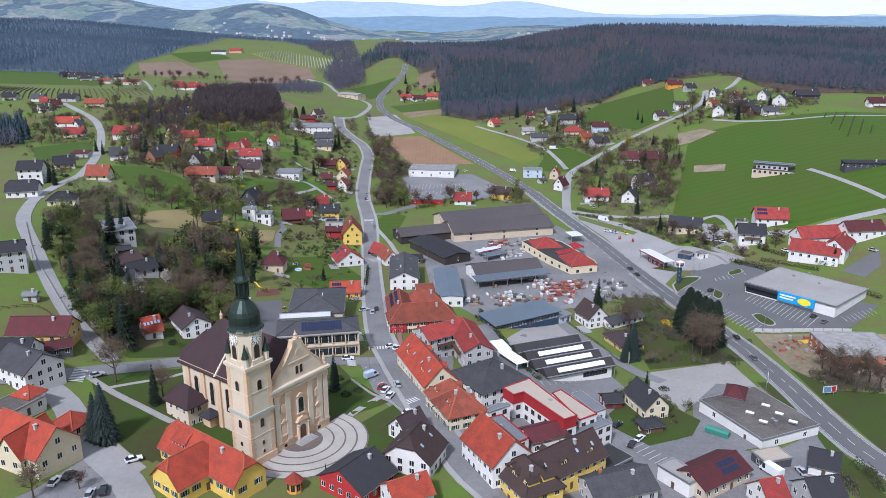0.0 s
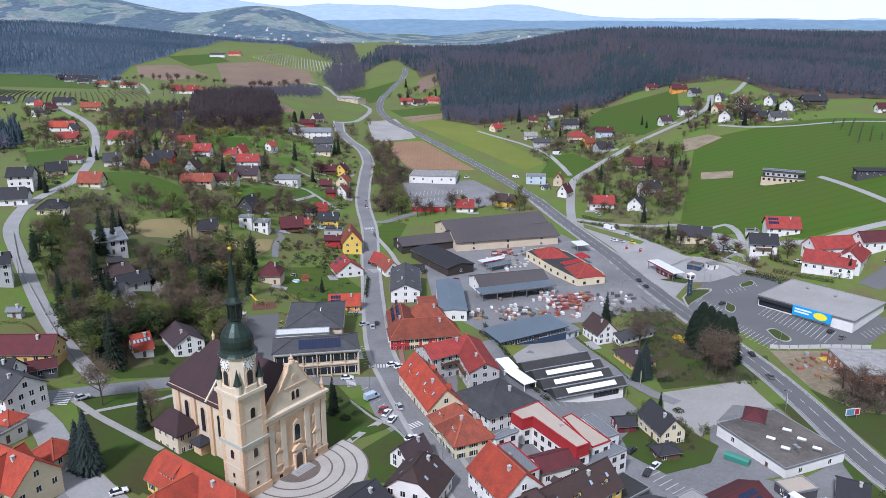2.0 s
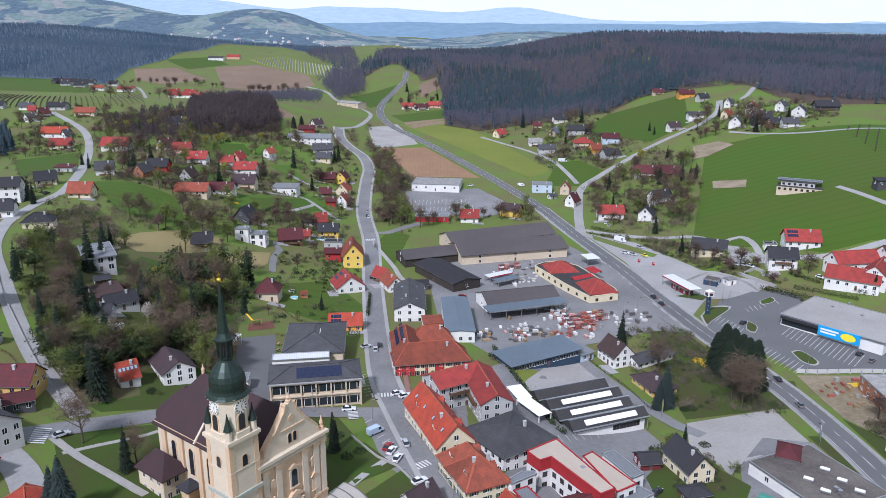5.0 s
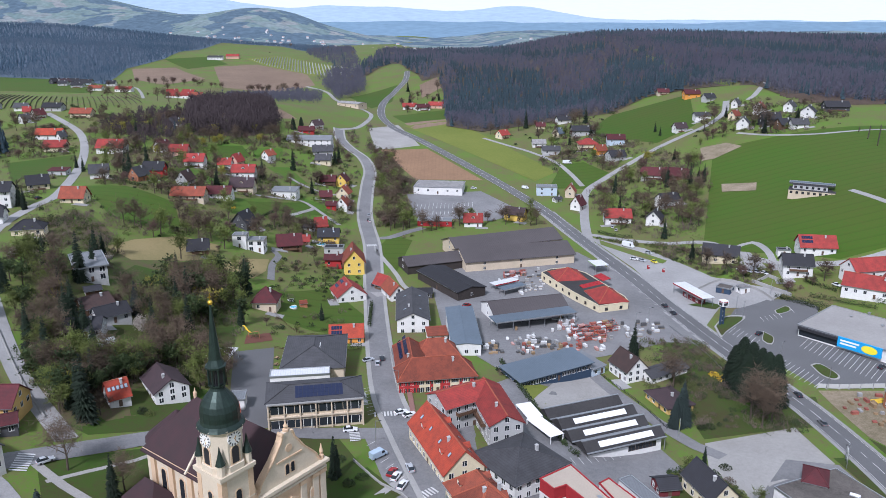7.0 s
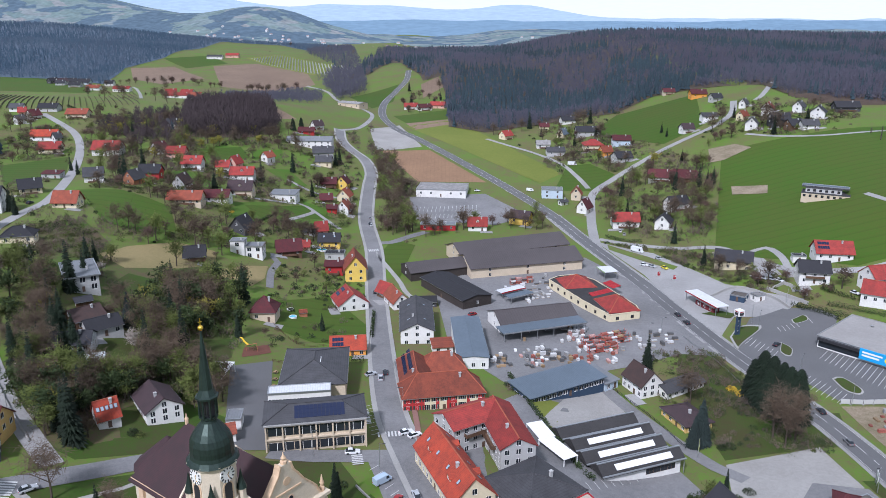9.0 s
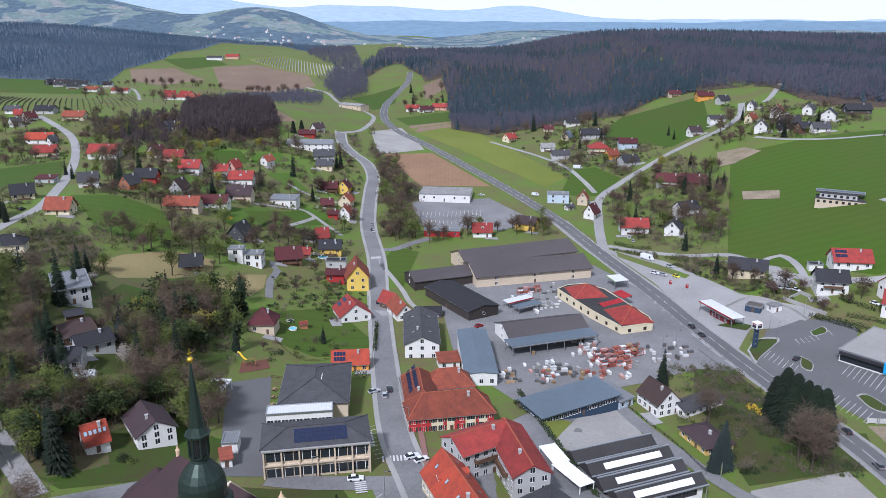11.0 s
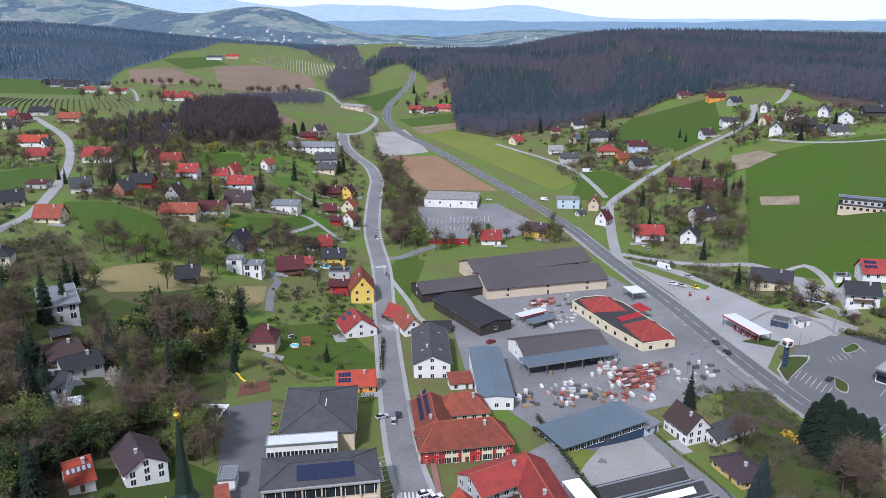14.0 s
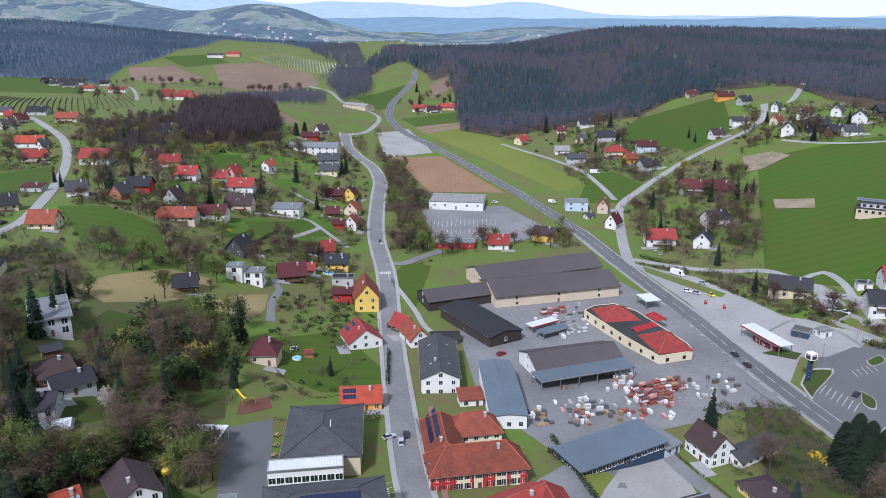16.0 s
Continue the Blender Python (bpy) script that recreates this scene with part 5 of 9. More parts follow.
# distance haze mixed into the next two colours, hence the blue
HAZED_TWIGS = surface("wood_twigs", (0.096, 0.095, 0.122), (0.068, 0.066, 0.09), 0.95, 0.1, 0.008, 0, amount=1.0)
HAZED_NEEDLES = surface("wood_needles", (0.042, 0.067, 0.08), (0.025, 0.042, 0.053), 0.95, 0.15, 0.012, 0, amount=1.0)
FOREST_BROWN = surface("brown_wood_twigs", (0.07, 0.055, 0.056), (0.042, 0.032, 0.035), 0.95, 0.1, 0.01, 0, amount=1.0)
# haze over the far hills painted into the twig and fir colours
HAZE_BLUE_TWIGS = surface("blue_grey_twigs", (0.092, 0.124, 0.162), (0.07, 0.098, 0.135), 0.95, 0.08, 0.006, 0, amount=1.0)
HAZE_BLUE_FIR = surface("blue_firs", (0.066, 0.104, 0.142), (0.046, 0.077, 0.112), 0.95, 0.1, 0.008, 0, amount=1.0)


def hedge(points, w, h, label="clipped dark green hedge"):
    """A hedge along a line, of many small leaves on a dense core."""
    v, f = [], []
    c = curve_points(points, 1.6)
    for a, b in zip(c, c[1:]):
        d = (b - a)
        s = Vector((-d.y, d.x, 0)).normalized()
        for _ in range(46):
            p = a.lerp(b, rng.random()) + s * rng.uniform(-w / 2, w / 2)
            leaf(v, f, Vector((p.x, p.y, height(p.x, p.y) + h * rng.uniform(0.05, 1.0))), 0.28)
    tagged(new("hedge", data("hedge", v, f, HEDGE_GREEN)), label, "hedge")




SCRUB_GREY = surface("grey_twigs", (0.16, 0.122, 0.1), (0.082, 0.06, 0.05), 0.95, 0.5, 0.1, 0, amount=1.0)
SCRUB_OLIVE = surface("olive_scrub", (0.082, 0.1, 0.026), (0.042, 0.05, 0.017), 0.95, 0.5, 0.1, 0, amount=1.0)


def thicket(poly, n, label, seed, hgt=(1.2, 3.6), mix=(6, 3, 1), free=False):
    """Uncounted garden shrubs and undergrowth over a piece of land: grey twigs, olive scrub, dark evergreens."""
    r = random.Random(seed)
    xs, ys = [p[0] for p in poly], [p[1] for p in poly]
    slots, v, f, ms = [k for k, w in enumerate(mix) for _ in range(w)], [], [], []
    got = 0
    for _ in range(n * 12):
        if got >= n:
            break
        x, y = r.uniform(min(xs), max(xs)), r.uniform(min(ys), max(ys))
        # shrubs stand in drifts
        if noise.noise(Vector((x / 22, y / 22, seed))) < r.uniform(-0.5, 0.25):
            continue
        if not inside(x, y, poly) or not clear(x, y, 0.3) or (not free and any(inside(x, y, q) for q in OPEN)):
            continue
        got += 1
        z, h, k = height(x, y), r.uniform(*hgt), r.choice(slots)
        w, far = h * r.uniform(0.55, 0.95), 1 + max(0.0, y - 250) / 420
        for _ in range(52 if y > 420 else 64):
            a, q = r.random() * 6.283, math.sqrt(r.random())
            c = Vector((x + math.cos(a) * w * q, y + math.sin(a) * w * q, z + h * (1 - 0.65 * q * q) * r.uniform(0.05, 1.0)))
            s = r.uniform(0.13, 0.24) * far
            m = len(v)
            if k == 0:
                d = Vector((r.gauss(0, 0.5), r.gauss(0, 0.5), r.uniform(0.4, 1.2))) * h * 0.32
                t = Vector((r.gauss(0, 1), r.gauss(0, 1), 0)).normalized() * s * 0.45
                v += [c - t, c + t, c + d]
                f.append((m, m + 1, m + 2))
            else:
                d = Vector((r.gauss(0, 1), r.gauss(0, 1), r.gauss(0, 0.7))).normalized() * s
                t = d.orthogonal().normalized() * s * 0.8
                v += [c - d, c - t, c + d, c + t]
                f.append((m, m + 1, m + 2, m + 3))
            ms.append(k)
    me = data("shrubs", v, f, SCRUB_GREY, SCRUB_OLIVE, HEDGE_GREEN)
    me.polygons.foreach_set("material_index", ms)
    tagged(new("shrubs", me), label, "shrubs", kind="stuff")


# ---- vehicles ----
TYRE = plain("tyre", (0.02, 0.02, 0.02), 0.8)
LAMP_GLASS = plain("headlight", (0.7, 0.7, 0.68), 0.2)
REAR_RED = plain("rear_light", (0.35, 0.02, 0.02), 0.3)
PAINTS = {"white": (0.72, 0.73, 0.74), "silver": (0.42, 0.44, 0.46), "dark": (0.025, 0.028, 0.035), "blue": (0.04, 0.08, 0.2), "red": (0.30, 0.02, 0.02), "pale_blue": (0.42, 0.52, 0.62), "yellow": (0.7, 0.6, 0.03), "grey": (0.16, 0.165, 0.17)}
CARS = {}


def car(x, y, yaw, colour="white", kind="car"):
    """A parked vehicle, its nose along its own +x."""
    L, W, H = {"car": (4.3, 1.78, 1.48), "van": (5.2, 1.95, 2.2), "camper": (6.6, 2.3, 2.9), "truck": (7.5, 2.4, 2.9)}[kind]
    m = pose(x, y, height(x, y) + 0.24, 0, 0, yaw)
    key = (colour, kind)
    if key in CARS:
        return copy_thing(CARS[key], m)
    e = tagged(new("car" if kind == "car" else kind), f"{colour.replace('_', ' ')} {'passenger car' if kind == 'car' else kind} parked or driving on asphalt", "vehicle", "vehicles")
    e.matrix_basis = m
    paint = plain("car_" + colour, PAINTS[colour], 0.25, 0.1)
    h = L / 2
    bm = bmesh.new()
    if kind == "car":
        out = [(-h, 0.35), (-h + 0.1, 0.25), (h - 0.1, 0.25), (h, 0.4), (h - 0.05, 0.66), (h - 1.1, 0.86), (-h + 0.3, 0.92), (-h, 0.8)]
        cab = [(h - 1.3, 0.84), (h - 2.05, H - 0.03), (-h + 0.85, H), (-h + 0.2, 0.9)]
    else:
        out = [(-h, 0.35), (h - 0.1, 0.3), (h, 0.5), (h - 0.1, 1.0), (h - 0.9, 1.15), (h - 1.2, H - 0.1), (h - 1.5, H), (-h, H - 0.05)]
        cab = [(h - 0.95, 1.16), (h - 1.22, H - 0.25), (h - 2.0, H - 0.25), (h - 2.0, 1.16)]
    prism(bm, out, -W / 2, W / 2, "y")
    bmesh.ops.bevel(bm, geom=[q for q in bm.edges if abs(q.verts[0].co.y - q.verts[1].co.y) < 0.01], offset=0.07, segments=1, affect="EDGES")
    body = part("body", solid(bm), paint, e)
    bm = bmesh.new()
    k = W / 2 - (0.16 if kind == "car" else -0.012)
    prism(bm, cab, -k, k, "y")
    if kind == "car":
        for v in bm.verts:
            if v.co.z > 1.2:
                v.co.y *= 0.86
    part("glazing", solid(bm), GLASS, e)
    if kind == "car":
        part("roof", boxes((-h + 0.95, h - 2.1, -k * 0.8, k * 0.8, H - 0.01, H + 0.03)), paint, e)
    for sx in (h - 0.85, -h + 0.85):
        for sy in (-1, 1):
            bm = bmesh.new()
            bmesh.ops.create_cone(bm, cap_ends=True, segments=12, radius1=0.33, radius2=0.33, depth=0.22, matrix=pose(sx, sy * (W / 2 - 0.1), 0.33, 90))
            part("wheel", bm, TYRE, e)
    for sy in (-1, 1):
        part("headlight", boxes((h - 0.12, h + 0.01, sy * W * 0.36 - 0.17, sy * W * 0.36 + 0.17, 0.55, 0.68)), LAMP_GLASS, e)
        part("rear_light", boxes((-h - 0.01, -h + 0.1, sy * W * 0.38 - 0.12, sy * W * 0.38 + 0.12, 0.65, 0.85)), REAR_RED, e)
    CARS[key] = e
    return e


# ---- road paint ----
def flat_bar(bm, a, b, w, up):
    """A painted bar on the ground from a to b."""
    a, b = Vector((*a, 0)), Vector((*b, 0))
    d = b - a
    s = Vector((-d.y, d.x, 0)).normalized() * w / 2
    n = max(1, int(d.length / 3))
    prev = None
    for i in range(n + 1):
        p = a + d * i / n
        row = [bm.verts.new((q.x, q.y, height(q.x, q.y) + up)) for q in (p - s, p + s)]
        if prev:
            bm.faces.new((prev[0], row[0], row[1], prev[1]))
        prev = row


def zebra(ax, ay, bx, by, long=3.4, up=0.27):
    """A zebra crossing that leads from a to b; every bar is a part."""
    a, b = Vector((ax, ay)), Vector((bx, by))
    d = (b - a).normalized()
    s = Vector((-d.y, d.x)) * long / 2
    e = tagged(new("zebra_crossing"), "white zebra crossing painted on asphalt", "road marking", kind="structure")
    for i in range(int((b - a).length / 1.0)):
        p = a + d * (i + 0.5)
        bm = bmesh.new()
        flat_bar(bm, p - s, p + s, 0.52, up)
        part("bar", solid(bm), PAINT, e)


def bays(ax, ay, bx, by, n, dx, dy, up=0.2):
    """Parking bay lines: n + 1 lines from the run a-b, each reaching (dx, dy)."""
    e = tagged(new("parking_bays"), "white parking bay lines on asphalt", "road marking", kind="structure")
    for i in range(n + 1):
        p = (ax + (bx - ax) * i / n, ay + (by - ay) * i / n)
        bm = bmesh.new()
        flat_bar(bm, p, (p[0] + dx, p[1] + dy), 0.16, up)
        part("line", solid(bm), PAINT, e)


# ---- church forecourt: rings of pale paving with dark joints ----
def forecourt():
    m = pose(-49.6, 178.2, 0, 0, 0, 53)
    pale = surface("pale_paving", (0.40, 0.38, 0.34), (0.30, 0.28, 0.25), 0.9, 1.6, 0.15, 0.2)
    joint = surface("dark_paving", (0.16, 0.13, 0.115), None, 0.9, 2, 0.2)
    e = tagged(new("church_forecourt"), "half-round church forecourt of pale paving in rings", "pavement", kind="structure")

    def arc(r0, r1, a0, a1, up, mat, name):
        bm, prev = bmesh.new(), None
        n = 40
        for i in range(n + 1):
            a = radians(a0 + (a1 - a0) * i / n)
            row = []
            for r in (r0, (r0 + r1) / 2, r1):
                p = m @ Vector((13.0 + r * math.cos(a), -3.4 + r * math.sin(a), 0))
                row.append(bm.verts.new((p.x, p.y, height(p.x, p.y) + up)))
            if prev:
                for k in (0, 1):
                    bm.faces.new((prev[k], row[k], row[k + 1], prev[k + 1]))
            prev = row
        part(name, solid(bm), mat, e)

    rings = [0.3, 6.0, 9.2, 12.4, 15.6, 18.6]
    for k, (a, b) in enumerate(zip(rings, rings[1:])):
        arc(a, b - 0.45, -185, 5, 0.34 - 0.04 * k, pale if k else joint, "paving_ring")
        arc(b - 0.45, b, -185, 5, 0.30 - 0.04 * k, joint, "joint_ring")
    # paved strip along the tower foot
    sheet("pavement", [tuple((m @ Vector(p)).xy) for p in ((-9, -11, 0), (24, -11, 0), (25, -3, 0), (5, -3.4, 0), (4.8, -4.8, 0), (-5, -4.8, 0), (-5, 8, 0), (-10, 8, 0))], pale, "pale paving round the tower foot", "pavement", 0.1)


forecourt()


# ---- single landmarks ----
def pylon(x, y, tall=11.3):
    e = thing("sign_pylon", x, y, 20, "tall dark advertising pylon with a white cube on top", "sign")
    for sx in (-0.7, 0.7):
        part("mast", boxes((sx - 0.35, sx + 0.35, -0.35, 0.35, -0.5, tall - 2.4)), WALLS["navy"], e)
    part("cube", boxes((-1.45, 1.45, -1.45, 1.45, tall - 2.4, tall)), FRAME, e)
    for a in range(4):
        m = pose(0, 0, 0, 0, 0, 90 * a)
        for z0, z1, mat in ((tall - 2.1, tall - 0.9, DARK_METAL), (tall - 0.75, tall - 0.4, WALLS["crimson"])):
            bm = bmesh.new()
            box(bm, -1.0, 1.0, -1.48, -1.455, z0, z1, 0, m)
            part("sign_panel", bm, mat, e)
    for k in range(3):
        part("crossbar", boxes((-0.35, 0.35, -0.2, 0.2, 1.8 + 2.2 * k, 2.1 + 2.2 * k)), METAL, e)


def shop_sign(x, y, yaw, L, z0, z1):
    """The blue hoarding on the supermarket front, with plain bars for its writing and a yellow oval."""
    e = thing("shop_sign", x, y, yaw, "long blue shop sign with white bars and a yellow oval", "sign", "", 0)
    part("board", boxes((-L / 2, L / 2, -0.35, 0.35, z0, z1)), plain("sign_blue", (0.02, 0.30, 0.62), 0.4), e)
    h = z1 - z0
    for k, (a, b) in enumerate(((0.06, 0.5), (0.06, 0.44))):
        zz = z0 + h * (0.62 - 0.3 * k)
        part("writing_bar", boxes((-L / 2 + L * a, -L / 2 + L * b, -0.375, -0.355, zz, zz + h * 0.17)), FRAME, e)
    bm = bmesh.new()
    lathe(bm, [(h * 0.42, 0), (h * 0.42, 0.03)], 20)
    bmesh.ops.transform(bm, matrix=pose(L * 0.23, -0.355, (z0 + z1) / 2, 90) @ Matrix.Diagonal((1.7, 0.9, 1, 1)), verts=bm.verts)
    part("oval", solid(bm), plain("sign_yellow", (0.8, 0.66, 0.03), 0.4), e)


def kiosk(x, y):
    e = thing("garden_kiosk", x, y, 20, "small orange kiosk with a pointed red roof", "kiosk")
    bm = bmesh.new()
    lathe(bm, [(1.9, -1), (1.9, 3.0)], 8)
    part("wall", solid(bm), WALLS["orange"], e)
    bm = bmesh.new()
    lathe(bm, [(2.4, 2.95), (0.1, 5.2)], 8)
    part("roof", solid(bm), ROOFS["orange"], e)
    windows_on(e, window_mesh(0.8, 1.6, BROWN_FRAME), [(1.76 * math.sin(radians(a)), -1.76 * math.cos(radians(a)), 0.8, a) for a in (22.5, 67.5, -22.5, -67.5)])


LAMPS = []


def street_lamp(x, y, yaw=0, tall=8.0):
    if LAMPS:
        return copy_thing(LAMPS[0], pose(x, y, height(x, y), 0, 0, yaw))
    e = thing("street_lamp", x, y, yaw, "grey steel street lamp on a slim mast", "street lamp", "street lamps")
    bm = bmesh.new()
    lathe(bm, [(0.11, -0.5), (0.06, tall)], 8)
    part("mast", solid(bm), METAL, e)
    part("arm", boxes((-0.04, 1.3, -0.04, 0.04, tall - 0.1, tall)), METAL, e)
    part("head", boxes((0.9, 1.7, -0.14, 0.14, tall - 0.02, tall + 0.12)), DARK_METAL, e)
    LAMPS.append(e)
    return e


def banner(x, y):
    e = thing("banner_flag", x, y, 60, "yellow and white advertising flag on a pole", "flag")
    bm = bmesh.new()
    lathe(bm, [(0.06, -0.3), (0.04, 6.2)], 6)
    part("pole", solid(bm), METAL, e)
    for k, mat in ((0, plain("flag_yellow", (0.7, 0.72, 0.02), 0.7)), (1, FRAME)):
        bm, prev = bmesh.new(), None
        for i in range(9):
            z = 1.2 + 5.0 * i / 8
            row = [bm.verts.new((0.06 + 0.75 * k + q * 0.75, 0.08 * math.sin(i * 0.9 + q), z)) for q in (0, 1)]
            if prev:
                bm.faces.new((prev[0], prev[1], row[1], row[0]))
            prev = row
        part("cloth", bm, mat, e)


def swing_and_slide(x, y):
    e = thing("playground_swing", x, y, 25, "red wooden playground swing frame", "playground equipment")
    for sx in (-2, 2):
        for sy in (-0.9, 0.9):
            v, f = [], []
            rod(v, f, Vector((sx, sy, -0.2)), Vector((sx, 0, 2.6)), 0.08, 0.08, 6)
            part("leg", data("leg", v, f, WALLS["brick"]), None, e)
    part("beam", boxes((-2.2, 2.2, -0.08, 0.08, 2.55, 2.72)), WALLS["brick"], e)
    for sx in (-0.9, 0.9):
        part("seat", boxes((sx - 0.25, sx + 0.25, -0.1, 0.1, 0.5, 0.55)), DARK_METAL, e)
    e = thing("playground_slide", x - 5, y + 5, -30, "yellow playground slide with a ladder", "playground equipment")
    bm = bmesh.new()
    prism(bm, [(-0.4, 2.4), (0.4, 2.3), (1.6, 1.2), (3.0, 0.4), (3.8, 0.25), (3.8, 0.15), (2.9, 0.28), (1.5, 1.05), (0.4, 2.15), (-0.4, 2.25)], -0.35, 0.35, "y")
    part("chute", solid(bm), plain("slide_yellow", (0.75, 0.5, 0.02), 0.4), e)
    part("ladder", boxes((-0.55, -0.42, -0.35, 0.35, -0.2, 2.4)), METAL, e)


def pool(x, y, w, d, colour=(0.35, 0.55, 0.60), name="pool"):
    e = thing(name, x, y, 10, "small garden pool with a pale rim" if name == "pool" else "round black trampoline with a pale rim", name)
    bm = bmesh.new()
    lathe(bm, [(1.0, -0.5), (1.0, 0.75), (0.93, 0.75), (0.93, 0.5)], 24)
    bmesh.ops.transform(bm, matrix=Matrix.Diagonal((w / 2, d / 2, 1, 1)), verts=bm.verts)
    part("rim", solid(bm), FRAME, e)
    bm = bmesh.new()
    lathe(bm, [(0.92, 0.4), (0.92, 0.6)], 24)
    bmesh.ops.transform(bm, matrix=Matrix.Diagonal((w / 2, d / 2, 1, 1)), verts=bm.verts)
    part("water", solid(bm), plain("pool_water" + str(colour[0]), colour, 0.05), e)


def cover(x, y, yaw, L, W):
    """A low vault of milky panels over a pool or seed beds."""
    e = thing("pool_cover", x, y, yaw, "low vaulted cover of milky panels in a garden", "cover")
    n, k = 4, 7
    arc = [(W / 2 * math.cos(math.pi * i / k), 0.2 + 1.3 * math.sin(math.pi * i / k)) for i in range(k + 1)]
    for j in range(n):
        bm = bmesh.new()
        prism(bm, arc, -L / 2 + L * j / n, -L / 2 + L * (j + 1) / n - 0.12, "x")
        part("panel", solid(bm), plain("milky_cover", (0.6, 0.66, 0.68), 0.3), e)
    part("rim", boxes((-L / 2 - 0.3, L / 2 + 0.3, -W / 2 - 0.3, W / 2 + 0.3, -0.4, 0.19)), CONCRETE, e)


def bed(x, y, yaw, L, W):
    e = thing("garden_bed", x, y, yaw, "long vegetable bed of brown soil with a board edge", "garden bed", "garden beds")
    part("edging", boxes((-L / 2, L / 2, -W / 2, W / 2, -0.3, 0.22)), GOODS[3], e)
    part("soil", boxes((-L / 2 + 0.08, L / 2 - 0.08, -W / 2 + 0.08, W / 2 - 0.08, 0.15, 0.27)), EARTH, e)


# ---- builders' yard ----
GOODS = [surface("goods_" + n, c, None, 0.8, 2, 0.4, 0.2, 0, 0.25) for n, c in (("grey", (0.36, 0.36, 0.35)), ("red", (0.30, 0.10, 0.075)), ("white", (0.65, 0.65, 0.64)), ("wood", (0.30, 0.21, 0.12)), ("dark", (0.10, 0.10, 0.10)), ("pink", (0.46, 0.27, 0.24)))]
STACKS = {}


def stack(x, y, yaw, kind, w, d, h):
    """A pallet of building goods: skids, boards and a load in courses."""
    key = (kind, w, d, h)
    m = pose(x, y, height(x, y) + 0.1, 0, 0, yaw)
    if key in STACKS:
        return copy_thing(STACKS[key], m)
    say = ("grey concrete blocks", "red roof tiles", "white wrapped sacks", "sawn timber", "dark pipes", "pink insulation bricks")[kind]
    e = tagged(new("pallet_stack"), f"pallet stack of {say} in the yard", "building goods", "stacks of building goods")
    e.matrix_basis = m
    part("pallet", boxes((-w / 2, w / 2, -d / 2, d / 2, -0.1, 0.14)), GOODS[3], e)
    n = 1 if h < 0.8 else 2
    for k in range(n):
        o = 0.04 * (k % 2)
        part("load", boxes((-w / 2 + o, w / 2 - o, -d / 2 + 0.04 - o, d / 2 - 0.04 + o, 0.15 + k * h / n, 0.15 + (k + 1) * h / n - 0.03)), GOODS[kind], e)
    STACKS[key] = e
    return e


def goods(poly, n, kinds, yaw, seed, tall=(0.5, 1.0, 1.4)):
    """Stacks in loose rows over a piece of yard."""
    r, got = random.Random(seed), []
    xs, ys = [p[0] for p in poly], [p[1] for p in poly]
    for _ in range(n * 30):
        if len(got) >= n:
            break
        x, y = r.uniform(min(xs), max(xs)), r.uniform(min(ys), max(ys))
        if inside(x, y, poly) and all(math.hypot(x - a, y - b) > 1.9 for a, b in got) and all((x - a) ** 2 + (y - b) ** 2 > (c * 0.7) ** 2 for a, b, c in TAKEN):
            got.append((x, y))
            w, d = r.choice(((1.2, 1.0), (2.4, 1.1), (1.4, 1.2)))
            stack(x, y, yaw + r.choice((0, 90)) + r.uniform(-8, 8), r.choice(kinds), w, d, r.choice(tall))


def rack(x, y, yaw, L, levels=3):
    """A red steel rack of long goods."""
    e = thing("storage_rack", x, y, yaw, "red steel storage rack with long building goods", "storage rack", "storage racks")
    red = plain("rack_red", (0.42, 0.06, 0.035), 0.6)
    n = max(2, int(L / 2.7))
    for i in range(n + 1):
        for sy in (-0.6, 0.6):
            px = -L / 2 + L * i / n
            part("upright", boxes((px - 0.06, px + 0.06, sy - 0.06, sy + 0.06, -0.3, 3.6)), red, e)
    for k in range(levels):
        z = 0.35 + 1.15 * k
        for sy in (-0.6, 0.6):
            part("beam", boxes((-L / 2, L / 2, sy - 0.05, sy + 0.05, z, z + 0.12)), red, e)
        for i in range(n):
            px = -L / 2 + L * (i + 0.5) / n
            if (i * 7 + k * 3) % 5:
                part("load", boxes((px - L / n * 0.4, px + L / n * 0.4, -0.62, 0.62, z + 0.13, z + 0.5 + 0.3 * ((i + k) % 2))), GOODS[(i + 2 * k) % 6], e)


# ---- fences and walls ----
def fence(points, tall=1.1, label="low wooden garden fence", mat=None, gap=2.2):
    c = curve_points(points, gap)
    e = tagged(new("fence"), label, "fence")
    mat = mat or WALLS["brown"]
    for i, p in enumerate(c):
        part("post", boxes((p.x - 0.06, p.x + 0.06, p.y - 0.06, p.y + 0.06, height(p.x, p.y) - 0.4, height(p.x, p.y) + tall)), mat, e)
    for zz in (0.45, 0.9):
        bm = bmesh.new()
        prev = None
        for p in c:
            z = height(p.x, p.y) + zz * tall
            row = [bm.verts.new((p.x, p.y, z - 0.07)), bm.verts.new((p.x, p.y, z + 0.07))]
            if prev:
                bm.faces.new((prev[0], row[0], row[1], prev[1]))
            prev = row
        bmesh.ops.solidify(bm, geom=bm.faces[:], thickness=0.05)
        part("rail", bm, mat, e)


def low_wall(points, tall=0.9, wide=0.35, label="low grey garden wall", mat=None):
    bm = strip(points, -wide / 2, wide / 2, tall, bmesh.new(), 4.0)
    ext = bmesh.ops.extrude_face_region(bm, geom=bm.faces[:])
    for v in ext["geom"]:
        if isinstance(v, bmesh.types.BMVert):
            v.co.z -= tall + 0.6
    tagged(new("garden_wall", mesh_of("garden_wall", solid(bm), mat or CONCRETE)), label, "wall")


